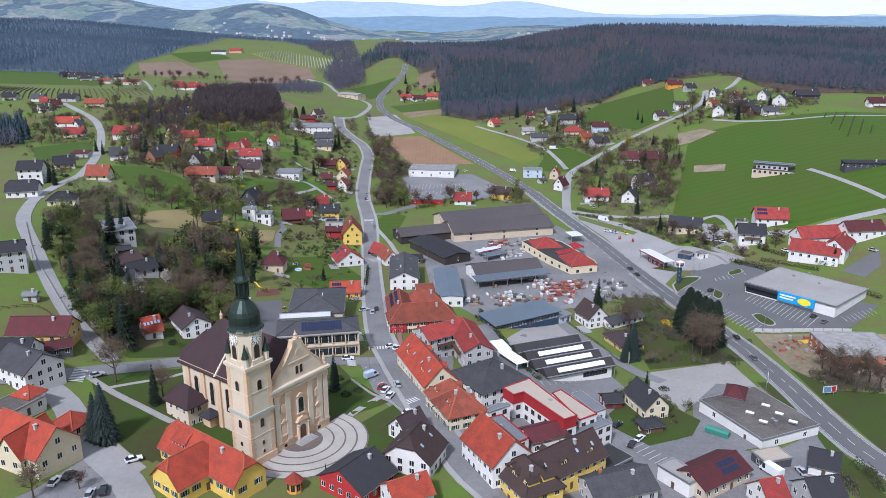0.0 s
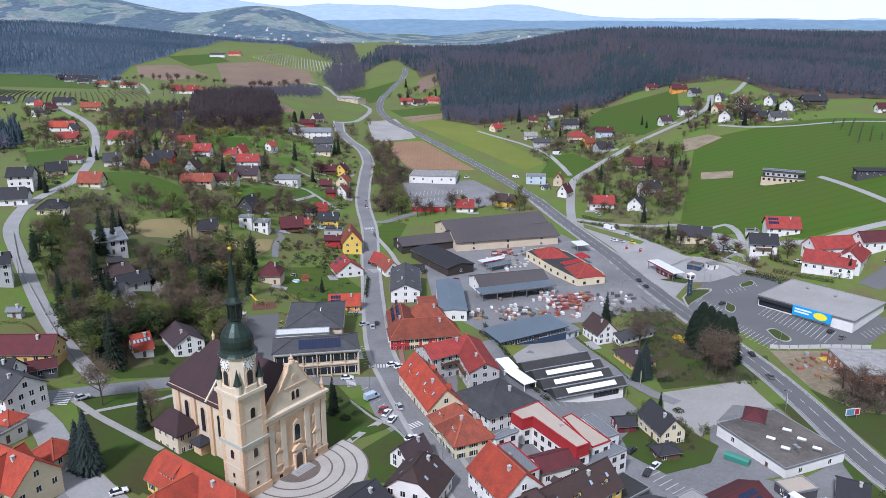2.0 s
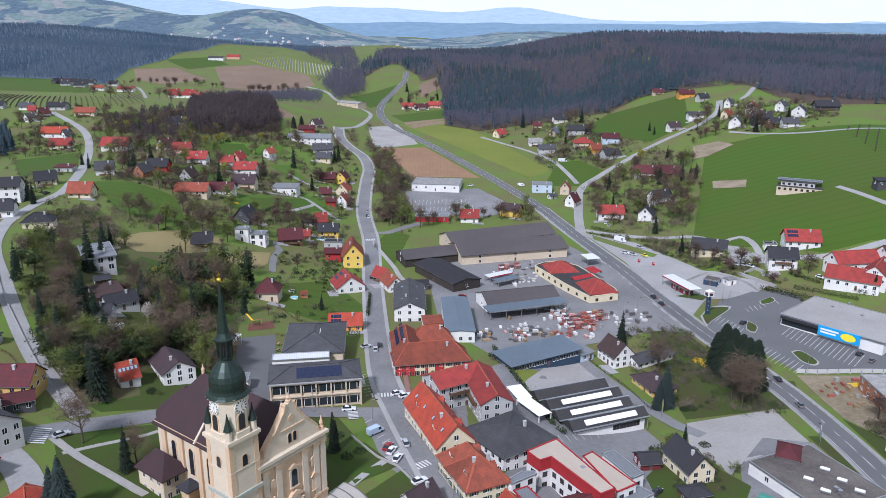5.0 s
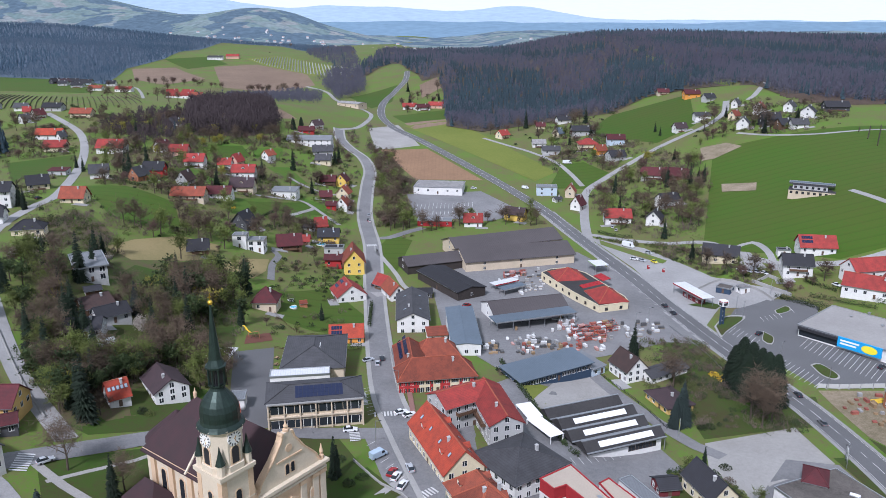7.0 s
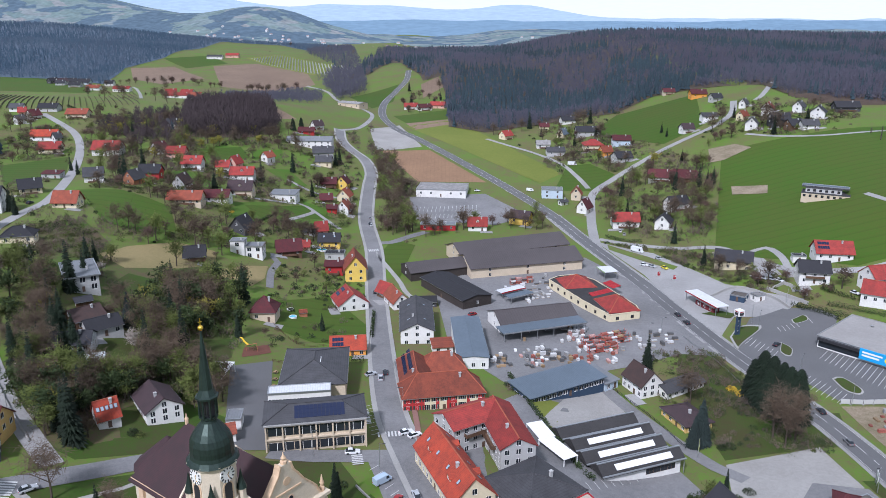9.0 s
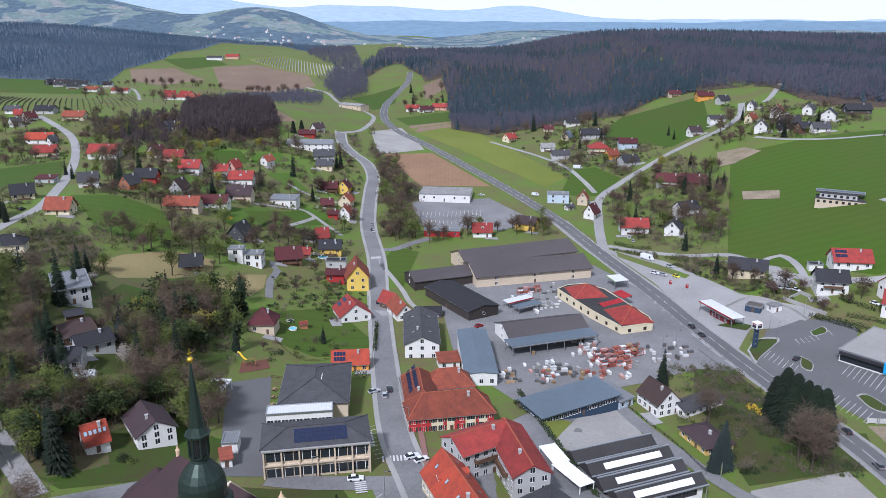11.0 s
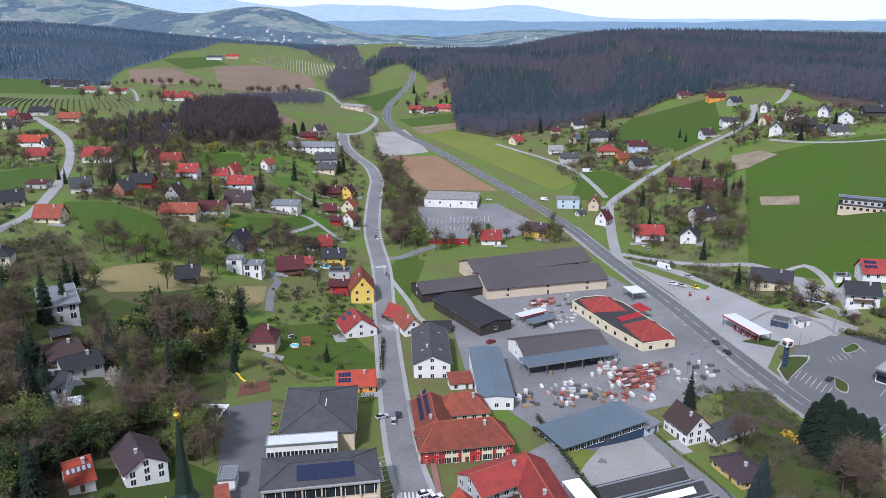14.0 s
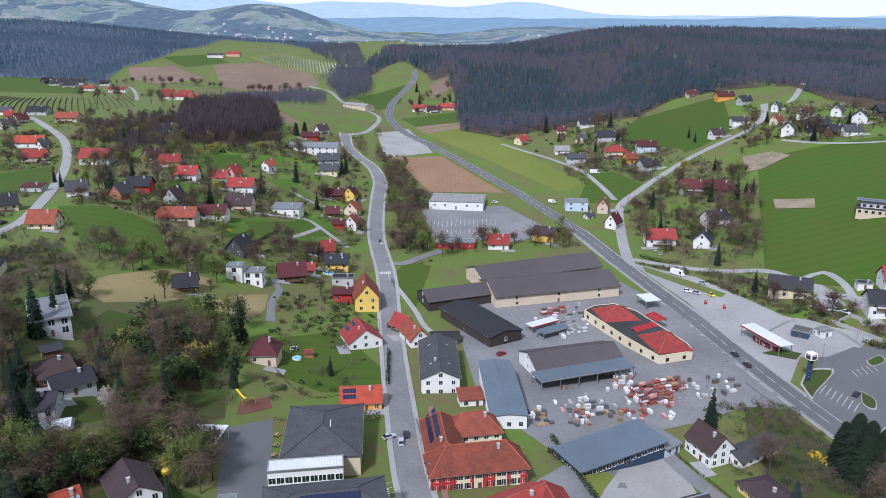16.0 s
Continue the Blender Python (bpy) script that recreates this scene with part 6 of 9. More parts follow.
def hoarding(points):
    """Pale site panels set end to end on concrete feet."""
    e = tagged(new("site_hoarding"), "white mesh-and-board hoarding round a building site", "fence")
    c = curve_points(points, 3.4)
    for a, b in zip(c, c[1:]):
        d = b - a
        m = Matrix.Translation((a.x, a.y, height(a.x, a.y) + 0.1)) @ Matrix.Rotation(math.atan2(d.y, d.x), 4, "Z")
        bm = bmesh.new()
        box(bm, 0.12, d.length - 0.12, -0.04, 0.04, 0.15, 1.9, 0, m)
        panel = part("panel", bm, plain("site_board", (0.45, 0.45, 0.44), 0.7), e)
        bm = bmesh.new()
        box(bm, -0.2, 0.2, -0.35, 0.35, -0.1, 0.15, 0, m)
        part("foot", bm, CONCRETE, panel)


def formwork(x, y, yaw, L, z=0.3):
    """Yellow timber formwork beams laid side by side."""
    e = thing("formwork_beams", x, y, yaw, "yellow formwork beams stacked on a building site", "building goods", "", height(x, y) + z)
    yellow = plain("formwork_yellow", (0.62, 0.42, 0.03), 0.7)
    for k in range(5):
        part("beam", boxes((-L / 2 + 0.3 * (k % 2), L / 2, -1.2 + 0.5 * k, -0.86 + 0.5 * k, -0.4, 0.2 + 0.1 * (k % 3))), yellow, e)


def pump(x, y):
    """A fuel pump on its kerbed island."""
    e = thing("fuel_pump", x, y, 25, "red fuel pump on a concrete island", "fuel pump", "fuel pumps")
    part("island", boxes((-2.0, 2.0, -0.6, 0.6, -0.3, 0.3)), CONCRETE, e)
    part("cabinet", boxes((-0.6, 0.6, -0.35, 0.35, 0.3, 2.1)), WALLS["crimson"], e)
    part("display", boxes((-0.4, 0.4, -0.38, -0.355, 1.4, 1.9)), FRAME, e)


# ---- vineyards and netted orchards ----
def rows_of(poly, angle, gap, tall, wide, mat, label, name):
    """Parallel rows of vines or netting over a field."""
    v, f = [], []
    c, s = math.cos(radians(angle)), math.sin(radians(angle))
    us = [p[0] * c + p[1] * s for p in poly]
    ws = [-p[0] * s + p[1] * c for p in poly]
    w = min(ws)
    while w < max(ws):
        u = min(us)
        while u < max(us):
            x, y = u * c - w * s, u * s + w * c
            if inside(x, y, poly):
                ln, h2 = 5.2, tall * rng.uniform(0.75, 1.15)
                k = len(v)
                for a, b in ((0, -wide), (0, wide), (ln, wide), (ln, -wide)):
                    px, py = x + a * c - b * s, y + a * s + b * c
                    v.append((px, py, height(px, py) + 0.1))
                for a in (0, ln):
                    px, py = x + a * c, y + a * s
                    v.append((px, py, height(px, py) + h2))
                f += [(k, k + 3, k + 5, k + 4), (k + 1, k + 4, k + 5, k + 2), (k, k + 4, k + 1), (k + 3, k + 2, k + 5)]
            u += 5.2
        w += gap
    tagged(new(name, data(name, v, f, mat)), label, name, kind="stuff")


VINE = surface("bare_vines", (0.10, 0.075, 0.06), None, 0.95, 0.6, 0.1, 0.2)
NET = surface("orchard_net", (0.40, 0.41, 0.40), (0.24, 0.25, 0.24), 0.9, 0.6, 0.1, 0.1)


# ---- roof furniture and garden structures ----
def on_roof(name, x, y, z, yaw, parts, label, category):
    e = thing(name, x, y, yaw, label, category, "", z)
    for nm, b, mat in parts:
        part(nm, boxes(b), mat, e)
    return e


MILKY = plain("milky_dome", (0.75, 0.75, 0.74), 0.35)


def roof_light(x, y, z, yaw, w=2.6, d=1.3):
    return on_roof("roof_light", x, y, z, yaw, (("kerb", (-w / 2, w / 2, -d / 2, d / 2, -0.1, 0.35), METAL), ("dome", (-w / 2 + 0.1, w / 2 - 0.1, -d / 2 + 0.1, d / 2 - 0.1, 0.35, 0.6), MILKY)), "milky plastic roof light on a felt roof", "roof light")


def vent(x, y, z):
    return on_roof("roof_vent", x, y, z, 20, (("duct", (-0.4, 0.4, -0.4, 0.4, -0.2, 0.9), METAL), ("cowl", (-0.55, 0.55, -0.55, 0.55, 0.9, 1.05), METAL)), "small grey metal roof vent box", "roof vent")


def pergola(x, y, yaw, L, W):
    e = thing("pergola", x, y, yaw, "white slatted pergola roof on posts", "pergola")
    for sx in (-1, 1):
        for sy in (-1, 1):
            part("post", boxes((sx * (L / 2 - 0.2) - 0.1, sx * (L / 2 - 0.2) + 0.1, sy * (W / 2 - 0.2) - 0.1, sy * (W / 2 - 0.2) + 0.1, -1, 2.7)), FRAME, e)
    part("sheet", boxes((-L / 2, L / 2, -W / 2, W / 2, 2.7, 2.8)), plain("white_membrane", (0.72, 0.72, 0.72), 0.6), e)
    for i in range(6):
        xx = -L / 2 + L * (i + 0.5) / 6
        part("slat", boxes((xx - 0.1, xx + 0.1, -W / 2, W / 2, 2.805, 2.86)), FRAME, e)


def tank(x, y, yaw, L=7.0):
    e = thing("skip_container", x, y, yaw, "long green covered container on asphalt", "container")
    g = plain("container_green", (0.04, 0.20, 0.15), 0.6)
    bm = bmesh.new()
    prism(bm, [(-1.1, 0.2), (1.1, 0.2), (1.2, 1.6), (0.6, 2.0), (-0.6, 2.0), (-1.2, 1.6)], -L / 2, L / 2, "x")
    part("body", solid(bm), g, e)
    for k in range(5):
        xx = -L / 2 + L * (k + 0.5) / 5
        part("rib", boxes((xx - 0.06, xx + 0.06, -1.26, 1.26, 0.2, 1.62)), g, e)


def billboard(x, y, yaw, w=5.0, h=2.4):
    e = thing("billboard", x, y, yaw, "roadside billboard with plain colour panels", "sign")
    for sx in (-1, 1):
        part("post", boxes((sx * w * 0.35 - 0.08, sx * w * 0.35 + 0.08, -0.08, 0.08, -0.5, 3.6)), METAL, e)
    part("board", boxes((-w / 2, w / 2, -0.2, -0.09, 1.2, 1.2 + h)), FRAME, e)
    part("picture_panel", boxes((-w * 0.45, w * 0.1, -0.225, -0.205, 1.35, 1.05 + h)), plain("poster_blue", (0.10, 0.20, 0.30), 0.6), e)
    part("picture_panel", boxes((w * 0.14, w * 0.45, -0.225, -0.205, 1.35, 1.05 + h)), WALLS["crimson"], e)


def bench(x, y, yaw):
    e = thing("bench_table", x, y, yaw, "wooden picnic table with two benches", "table")
    part("tabletop", boxes((-0.9, 0.9, -0.4, 0.4, 0.7, 0.76)), GOODS[3], e)
    for sy in (-1, 1):
        part("seat", boxes((-0.9, 0.9, sy * 0.75 - 0.14, sy * 0.75 + 0.14, 0.42, 0.47)), GOODS[3], e)
    for sx in (-1, 1):
        part("leg", boxes((sx * 0.7 - 0.05, sx * 0.7 + 0.05, -0.8, 0.8, -0.05, 0.42)), DARK_METAL, e)


def island(points, label="kerbed grass island in the car park"):
    """A low kerbed island: pale kerb and a turf top."""
    e = tagged(new("traffic_island"), label, "traffic island", kind="structure")
    c = curve_points(points + points[:1], 1.5)[:-1]
    for nm, grow, up, mat in (("kerb", 1.0, 0.30, CONCRETE), ("turf", 0.86, 0.36, LAWN_FRESH)):
        m = sum(c, Vector()) / len(c)
        bm = bmesh.new()
        vs = [bm.verts.new((*(m + (p - m) * grow).xy, height(p.x, p.y) + up)) for p in c]
        bm.faces.new(vs)
        ext = bmesh.ops.extrude_face_region(bm, geom=bm.faces[:])
        for v in ext["geom"]:
            if isinstance(v, bmesh.types.BMVert):
                v.co.z -= 0.6
        part(nm, solid(bm), mat, e)


# roads
road([(13.3, 162.6), (8.1, 169.9), (2.4, 182.4), (-6.7, 208.7), (-17.0, 242.9), (-25.2, 277.4), (-33.2, 342.1), (-41, 414), (-47, 474), (-58, 543), (-63, 618), (-65, 661), (-74, 699), (-89, 726), (-100, 753), (-107, 794)], 7.6, "grey asphalt village street with pavements", pave=1.6)
road([(128.6, 174.5), (122.9, 191.5), (120.9, 203.0), (120.2, 217.6), (120.5, 238.5), (120.4, 257.0), (119.4, 270.0), (116.8, 286.5), (104.2, 339.3), (99.0, 370.5), (93, 412), (79, 484), (65, 553), (40, 625), (8, 700), (-31, 787), (-58, 847), (-75, 922), (-81, 1032), (-72, 1127), (-61, 1208), (-61, 1286)], 9.0, "dark asphalt country road with white markings", ASPHALT_DARK, marks=True, edge=True)
road([(-131.8, 201.9), (-121.6, 207.0), (-112.7, 212.7), (-105.0, 218.5), (-95.4, 225.4), (-85.3, 233.1), (-71.0, 242.5)], 7, "grey asphalt side street", pave=0.0)
road([(-56.3, 244.3), (-42.8, 242.9), (-32.9, 242.9), (-21.4, 243.0)], 7, "grey asphalt side street")
road([(-105.7, 224.5), (-117.8, 236.5), (-129.9, 249.1), (-145.3, 268.7), (-161.7, 292.0), (-181.7, 321.4), (-195.8, 349.2), (-209.0, 385.3), (-213, 421), (-215, 453), (-241, 530), (-282, 633), (-312, 692), (-345, 736), (-383, 782)], 6, "pale asphalt hillside road", ASPHALT_PALE)
road([(-49, 492), (-39, 492), (-28, 505), (-18, 515)], 6, "short asphalt link road")
road([(80, 463), (84, 506), (91, 553), (102, 605), (124, 638), (148, 665), (176, 690), (199, 704), (226, 719), (249, 745), (265, 786)], 6, "pale asphalt road up the eastern slope", ASPHALT_PALE, up=0.165)
road([(101, 619), (98, 654), (91, 695), (73, 732), (54, 759), (34, 789)], 4, "narrow pale lane to the houses by the wood", ASPHALT_PALE)
road([(86, 500), (102, 487), (124, 471), (143, 462), (152, 438), (164, 416), (188, 405), (202, 404), (222, 407), (243, 408)], 5, "narrow asphalt lane below the meadow", ASPHALT_PALE, up=0.15)
road([(238, 493), (242, 458), (249, 421)], 3.5, "pale farm track", ASPHALT_PALE)
road([(355, 619), (324, 620), (282, 626), (254, 647), (236, 675)], 3.5, "pale farm track", ASPHALT_PALE)

# fields and lots
sheet("field", [(-63, 738), (-20, 744), (26, 638), (-27, 640)], FIELD_WARM, "bare brown ploughed field", "field")
sheet("building_site_lot", [(-81, 824), (-53, 861), (-27, 757), (-67, 736)], GRAVEL, "gravel lot beside the country road", "yard")
sheet("field", [(-47, 854), (1, 894), (87, 663), (67, 636)], PALE_MEADOW, "pale green strip of meadow", "field")
sheet("meadow", [(142, 461), (208, 647), (361, 631), (241, 404), (217, 411), (192, 408), (158, 435)], MEADOW, "bright green meadow on a slope", "meadow")
sheet("yard", [(-12, 414), (5, 437), (71, 463), (93, 409), (102.9, 330.6), (85.2, 332.8), (65.0, 322.4), (43.8, 314.9), (21.9, 287.0), (8.7, 307.8), (-4.9, 332.4)], ASPHALT, "grey asphalt builders yard", "yard")
sheet("yard", [(75.4, 254.3), (108.1, 265.1), (109.2, 241.2), (85.7, 229.4), (77.5, 220.9), (71.3, 238.7)], GRAVEL, "pale gravel lot", "yard")

def shed_dormer(h, x, side, wide, W, eave, rise):
    """A long low dormer with a lean-to roof and a band of windows, on a roof slope."""
    y0, y1 = side * W * 0.36, side * W * 0.1
    z0, z1 = eave + rise * 0.28, eave + rise * 0.62
    bm = bmesh.new()
    prism(bm, [(y0, z0 - 0.4), (y0, z0 + 1.15), (y1, eave + rise * 0.84), (y1, z0 - 0.4)], x - wide / 2, x + wide / 2, "x")
    d = part("dormer", solid(bm), WALLS["white"], h, "long dormer with a lean-to roof")
    bm = bmesh.new()
    skin(bm, [(x - wide / 2 - 0.3, y0 + side * 0.5, z0 + 1.22), (x + wide / 2 + 0.3, y0 + side * 0.5, z0 + 1.22), (x + wide / 2 + 0.3, side * W * 0.04, eave + rise * 0.95), (x - wide / 2 - 0.3, side * W * 0.04, eave + rise * 0.95)], 0.14)
    part("dormer_roof", solid(bm), ROOFS["orange"], d)
    n = int(wide / 1.2)
    for k in range(n):
        part("window", window_mesh(0.9, 0.75, FRAME), None, d, "", pose(x - wide / 2 + wide * (k + 0.5) / n, y0, z0 + 0.2, 0, 0, 0 if side < 0 else 180))


# town houses
house(-103.1, 170.5, -28, 20.0, 12.1, 4.8, 5.5, "cream", "orange", "gable", gap=3.6, label="cream plastered house with a steep red tiled roof")
house(-102.9, 167.9, 71, 12.0, 7.6, 4.8, 5, "cream", "orange", "gable", chimneys=0, label="side wing of a cream house with a red tiled roof")
house(-99.6, 183.3, -17, 7.7, 8.0, 3, 2.5, "cream", "orange", "hip", chimneys=0, label="low annexe with a red tiled roof")
house(-121.6, 205.5, -30, 15.3, 12.0, 6, 4, "white", "grey", "gable", label="white two-storey house with a grey roof")
house(-116.5, 188.1, 67, 10.9, 9.0, 3.2, 0, "white", "bitumen", "flat", label="low white annexe with a flat felt roof")
house(-115.1, 192.4, 69, 5.3, 6.0, 4, 2, "white", "orange", "hip", chimneys=0, label="small white annexe with a red tiled roof")
house(-128.7, 213.9, 0, 9.6, 10.0, 4, 4, "white", "slate", "gable", label="white house with a dark slate roof")
house(-129.9, 231.2, 1, 19.2, 10.0, 3.5, 4, "ochre", "maroon", "gable", label="long ochre house with a dark red roof")
house(-122.7, 223.6, 27, 9.2, 7.0, 2.8, 1.2, "dark", "maroon", "gable", chimneys=0, doors=0, label="dark timber shed with a maroon roof")
parsonage_wing = house(-58.6, 170.2, -37, 30.0, 9.5, 4.6, 5.5, "yellow", "orange", "half", shutter=SHUTTER_GREEN, gap=3.4, skylights=2, label="yellow parsonage wing with a red tiled roof and green shutters")
house(-62.6, 164.6, 53, 13.0, 10.5, 4.6, 5.3, "yellow", "orange", "half", shutter=SHUTTER_GREEN, gap=3.2, chimneys=0, label="yellow parsonage with a red tiled hip roof and green shutters")
shed_dormer(parsonage_wing, -8.5, -1, 5.0, 9.5, 4.6, 5.5)
house(-21.1, 165.0, 54, 12.5, 14.0, 4, 4, "red", "slate", "gable", gap=2.6, label="red plastered house with a dark mossy roof")
house(-8.6, 158.5, 28, 9.9, 9.0, 4, 3, "white", "orange", "gable", label="house with a bright red tiled roof")
house(-7.3, 175.6, 68, 11.4, 13.0, 4.4, 5.5, "white", "brown", "half", skylights=4, storeys=2, gap=2.8, label="white house with a brown half-hipped roof")
house(-9.7, 190.0, 46, 8.4, 7.0, 3.4, 3.4, "white", "plum", "gable", storeys=2, label="white house with a dark brown roof")
house(-5.4, 228.7, -69, 28.1, 11.0, 4.6, 5.5, "cream", "orange", "gable", dormers=4, skylights=8, storeys=2, gap=2.8, label="cream town house with a bright red tiled roof")
house(3.3, 201.9, -66, 17.4, 11.0, 5, 5.2, "cream", "rust", "hip", dormers=4, storeys=2, gap=2.8, shutter=SHUTTER_GREEN, label="cream corner house with an old red tiled roof")
house(4.4, 199.7, 26, 11.2, 11.0, 5, 5.2, "cream", "rust", "hip", storeys=2, gap=2.8, shutter=SHUTTER_GREEN, label="cream side wing with an old red tiled roof")
house(14.0, 175.3, -62, 15.7, 12.0, 7, 5.5, "white", "orange", "gable", storeys=2, gap=2.6, base="white", label="white arcaded town house with a bright red tiled roof")
house(28.6, 174.6, 37, 28.6, 11.0, 5.5, 5, "yellow", "brown", "gable", dormers=6, skylights=10, storeys=2, gap=2.8, label="yellow town house with a dark brown roof and dormers")
house(21.0, 165.7, -61, 14.5, 11.0, 5.5, 5, "yellow", "brown", "hip", dormers=6, storeys=2, gap=2.8, label="yellow street wing with a dark brown roof and white dormers")
flat_block("office_building", [([(18.1, 209.2), (26.7, 215.4), (37.6, 192.5), (33.7, 190.2), (24.1, 206.5), (20.9, 204.8)], -3, 6.2, "white", "pale", "crimson", 2), ([(18.1, 209.2), (26.7, 215.4), (37.6, 192.5), (33.7, 190.2), (24.1, 206.5), (20.9, 204.8)], 6.25, 9.2, "crimson", "sand", "crimson", 0)], "modern office building with white floors and a red penthouse")
flat_block("office_wing", [([(33.6, 212.6), (36.5, 214.8), (44.8, 199.8), (39.2, 196.3)], -3, 8.4, "white", "sand", "crimson", 2)], "white office wing with a sand coloured flat roof")
flat_block("office_wing", [([(35.5, 193.9), (38.6, 197.0), (46.0, 202.9), (49.4, 199.2), (36.3, 190.5)], -3, 6.0, "white", "grey_sheet", "", 2)], "white corner block with a flat grey terrace roof")
flat_block("office_wing", [([(41.1, 222.5), (44.8, 224.5), (50.4, 212.7), (46.7, 210.4)], -3, 4.8, "white", "grey_sheet", "", 1)], "low white wing with a grey sheet roof")
flat_block("office_wing", [([(13.2, 193.3), (16.7, 195.1), (23.1, 182.5), (19.4, 180.0)], -3, 5.6, "white", "grey_sheet", "crimson", 2)], "white wing with a pale flat roof and a red edge")
flat_block("office_wing", [([(11.6, 197.1), (16.0, 201.2), (19.3, 201.2), (19.5, 200.1), (12.9, 195.7)], -3, 5.6, "white", "grey_sheet", "", 2)], "white corner wing with a flat grey roof")
house(-0.5, 253.2, 31, 17.0, 11.0, 8.5, 2.7, "grey", "red", "gable", gap=2.8, chimneys=1, balcony=1, label="grey apartment house with a bright red roof and balconies")
house(9.4, 247.6, -77, 24.0, 9.6, 8.5, 2.6, "grey", "red", "gable", gap=2.8, chimneys=1, balcony=1, label="grey apartment wing with a bright red roof and balconies")
house(27.7, 191.0, 24, 11.6, 8.0, 5, 2, "white", "maroon", "gable", chimneys=0, label="white wing with a maroon sheet roof")
house(14.3, 222.0, 35, 18.2, 18.0, 5.5, 3, "white", "grey", "hip", chimneys=1, storeys=2, label="white commercial building with a dark grey roof")
house(45.8, 186.9, 37, 10.5, 8.9, 3, 0, "dark", "slate_felt", "flat", storeys=0, doors=0, chimneys=0, label="dark carport with a flat felt roof")
house(-8.4, 280.3, 10, 26.1, 10.0, 5.5, 5.2, "cream", "rust", "hip", bands=((0, 0.26), (0.40, 0.44), (0.53, 0.66), (0.78, 0.82), (0.92, 1)), storeys=2, gap=2.8, win=(1.1, 1.6), shutter=SHUTTER_DARK, label="red and cream town hall with an old red tiled roof")
house(-17.3, 291.0, -83, 26.2, 10.0, 5.5, 5, "red", "rust", "hip", storeys=2, gap=2.8, solar=14, label="red town hall wing with solar panels on its tiled roof")
house(-8.5, 301.9, 11, 15.3, 9.0, 5.5, 4.5, "cream", "rust", "hip", storeys=2, label="cream rear wing of the town hall with a red tiled roof")
house(2.1, 331.0, -87, 39.3, 11.1, 6, 0.6, "white", "blue_sheet", "gable", storeys=1, chimneys=0, over=0.4, label="workshop hall with a blue-grey sheet roof")
house(-19.0, 355.3, -87, 32.3, 13.1, 6.5, 3, "white", "grey", "gable", skylights=4, gap=4, label="white building with a grey roof beside the street")
house(-29.2, 389.6, -67, 14.0, 7.9, 3.5, 4, "white", "rust", "gable", label="small white house with a red tiled roof")
house(-34.8, 402.1, -43, 8.0, 5.7, 3, 3.2, "white", "red", "gable", chimneys=0, label="small outbuilding with a red tiled roof")
house(-16.8, 389.3, 4, 11.5, 6.0, 2.6, 1.5, "dark", "slate", "gable", chimneys=0, label="dark timber shed with a slate roof")
house(-8.3, 331.5, 9, 7.8, 6.0, 2.6, 1.2, "white", "rust", "shed", chimneys=0, label="low shed with an orange tiled roof")
saw_hall(43.7, 258.0, -69, 28.8, 27.5)
house(32.0, 298.6, 30, 32.2, 11.4, 3.6, 1, "navy", "blue_sheet", "shed", chimneys=0, gap=2.2, win=(1.6, 1.3), over=1.0, label="dark blue hall with a blue-grey sheet roof")
house(48.6, 308.6, 36, 6.6, 12.0, 2.8, 1.2, "pale_blue", "grey_sheet", "shed", chimneys=0, label="grey annexe with a sheet roof")
house(63.0, 303.8, -68, 11.4, 9.0, 4.6, 4.5, "white", "brown", "gable", storeys=2, gap=2.6, label="white two-storey house with a brown roof")
house(75.9, 304.1, 31, 18.6, 7.0, 2.4, 1.6, "white", "grey", "gable", chimneys=0, label="long low white outbuilding with a grey roof")
house(72.0, 281.7, -71, 13.3, 10.0, 2.6, 2.6, "ochre", "plum", "hip", label="ochre bungalow with a purple-brown hip roof")
market = house(168.1, 335.2, -49, 41.2, 32.9, 4.6, 0, "white", "felt_grey", "flat", storeys=0, doors=0, chimneys=0, over=2, name="supermarket", label="white supermarket with a flat grey roof")
part("glazing", boxes((-20.22, -3.30, -16.53, -16.44, 0.3, 3.0)), GLASS, market, "dark shop glazing")
part("fascia", boxes((-20.42, -3.30, -17.86, -16.44, 3.2, 4.3)), DARK_METAL, market, "dark fascia over the entrance")
house(98.0, 213.6, -67, 26.5, 22.4, 3.8, 0, "white", "bitumen", "flat", chimneys=0, gap=9, label="white warehouse with a flat stained felt roof")
house(65.7, 222.7, -74, 13.4, 8.0, 4.4, 4, "cream", "slate", "gable", storeys=2, label="cream house with a dark mossy roof")
house(55.1, 226.4, 8, 5.7, 6.0, 2.6, 1.5, "maroon_wood", "slate", "gable", chimneys=0, label="dark red garden shed with a slate roof")
house(63.2, 208.8, 15, 6.6, 5.0, 2.6, 1.2, "brown", "slate", "hip", chimneys=0, label="small dark garden pavilion")
house(63.7, 179.0, -56, 10.5, 6.0, 4.4, 0, "white", "felt_grey", "flat", chimneys=0, storeys=0, label="white flat-roofed box hall")
house(72.6, 180.9, 32, 18.3, 11.0, 3.6, 2.6, "beige", "maroon", "gable", solar=6, solar_from=0.45, chimneys=0, label="workshop with a purple-brown roof and skylights")
house(44.7, 172.6, 19, 17.9, 12.0, 4, 3, "grey", "grey", "gable", chimneys=2, label="grey house with a grey roof")
house(84.0, 170.9, 15, 6.3, 9.0, 3.5, 4, "white", "red", "gable", label="small house with a red tiled roof")
house(97.0, 170.8, 10, 9.0, 10.0, 4, 4, "grey", "slate", "gable", label="grey house with a slate roof")
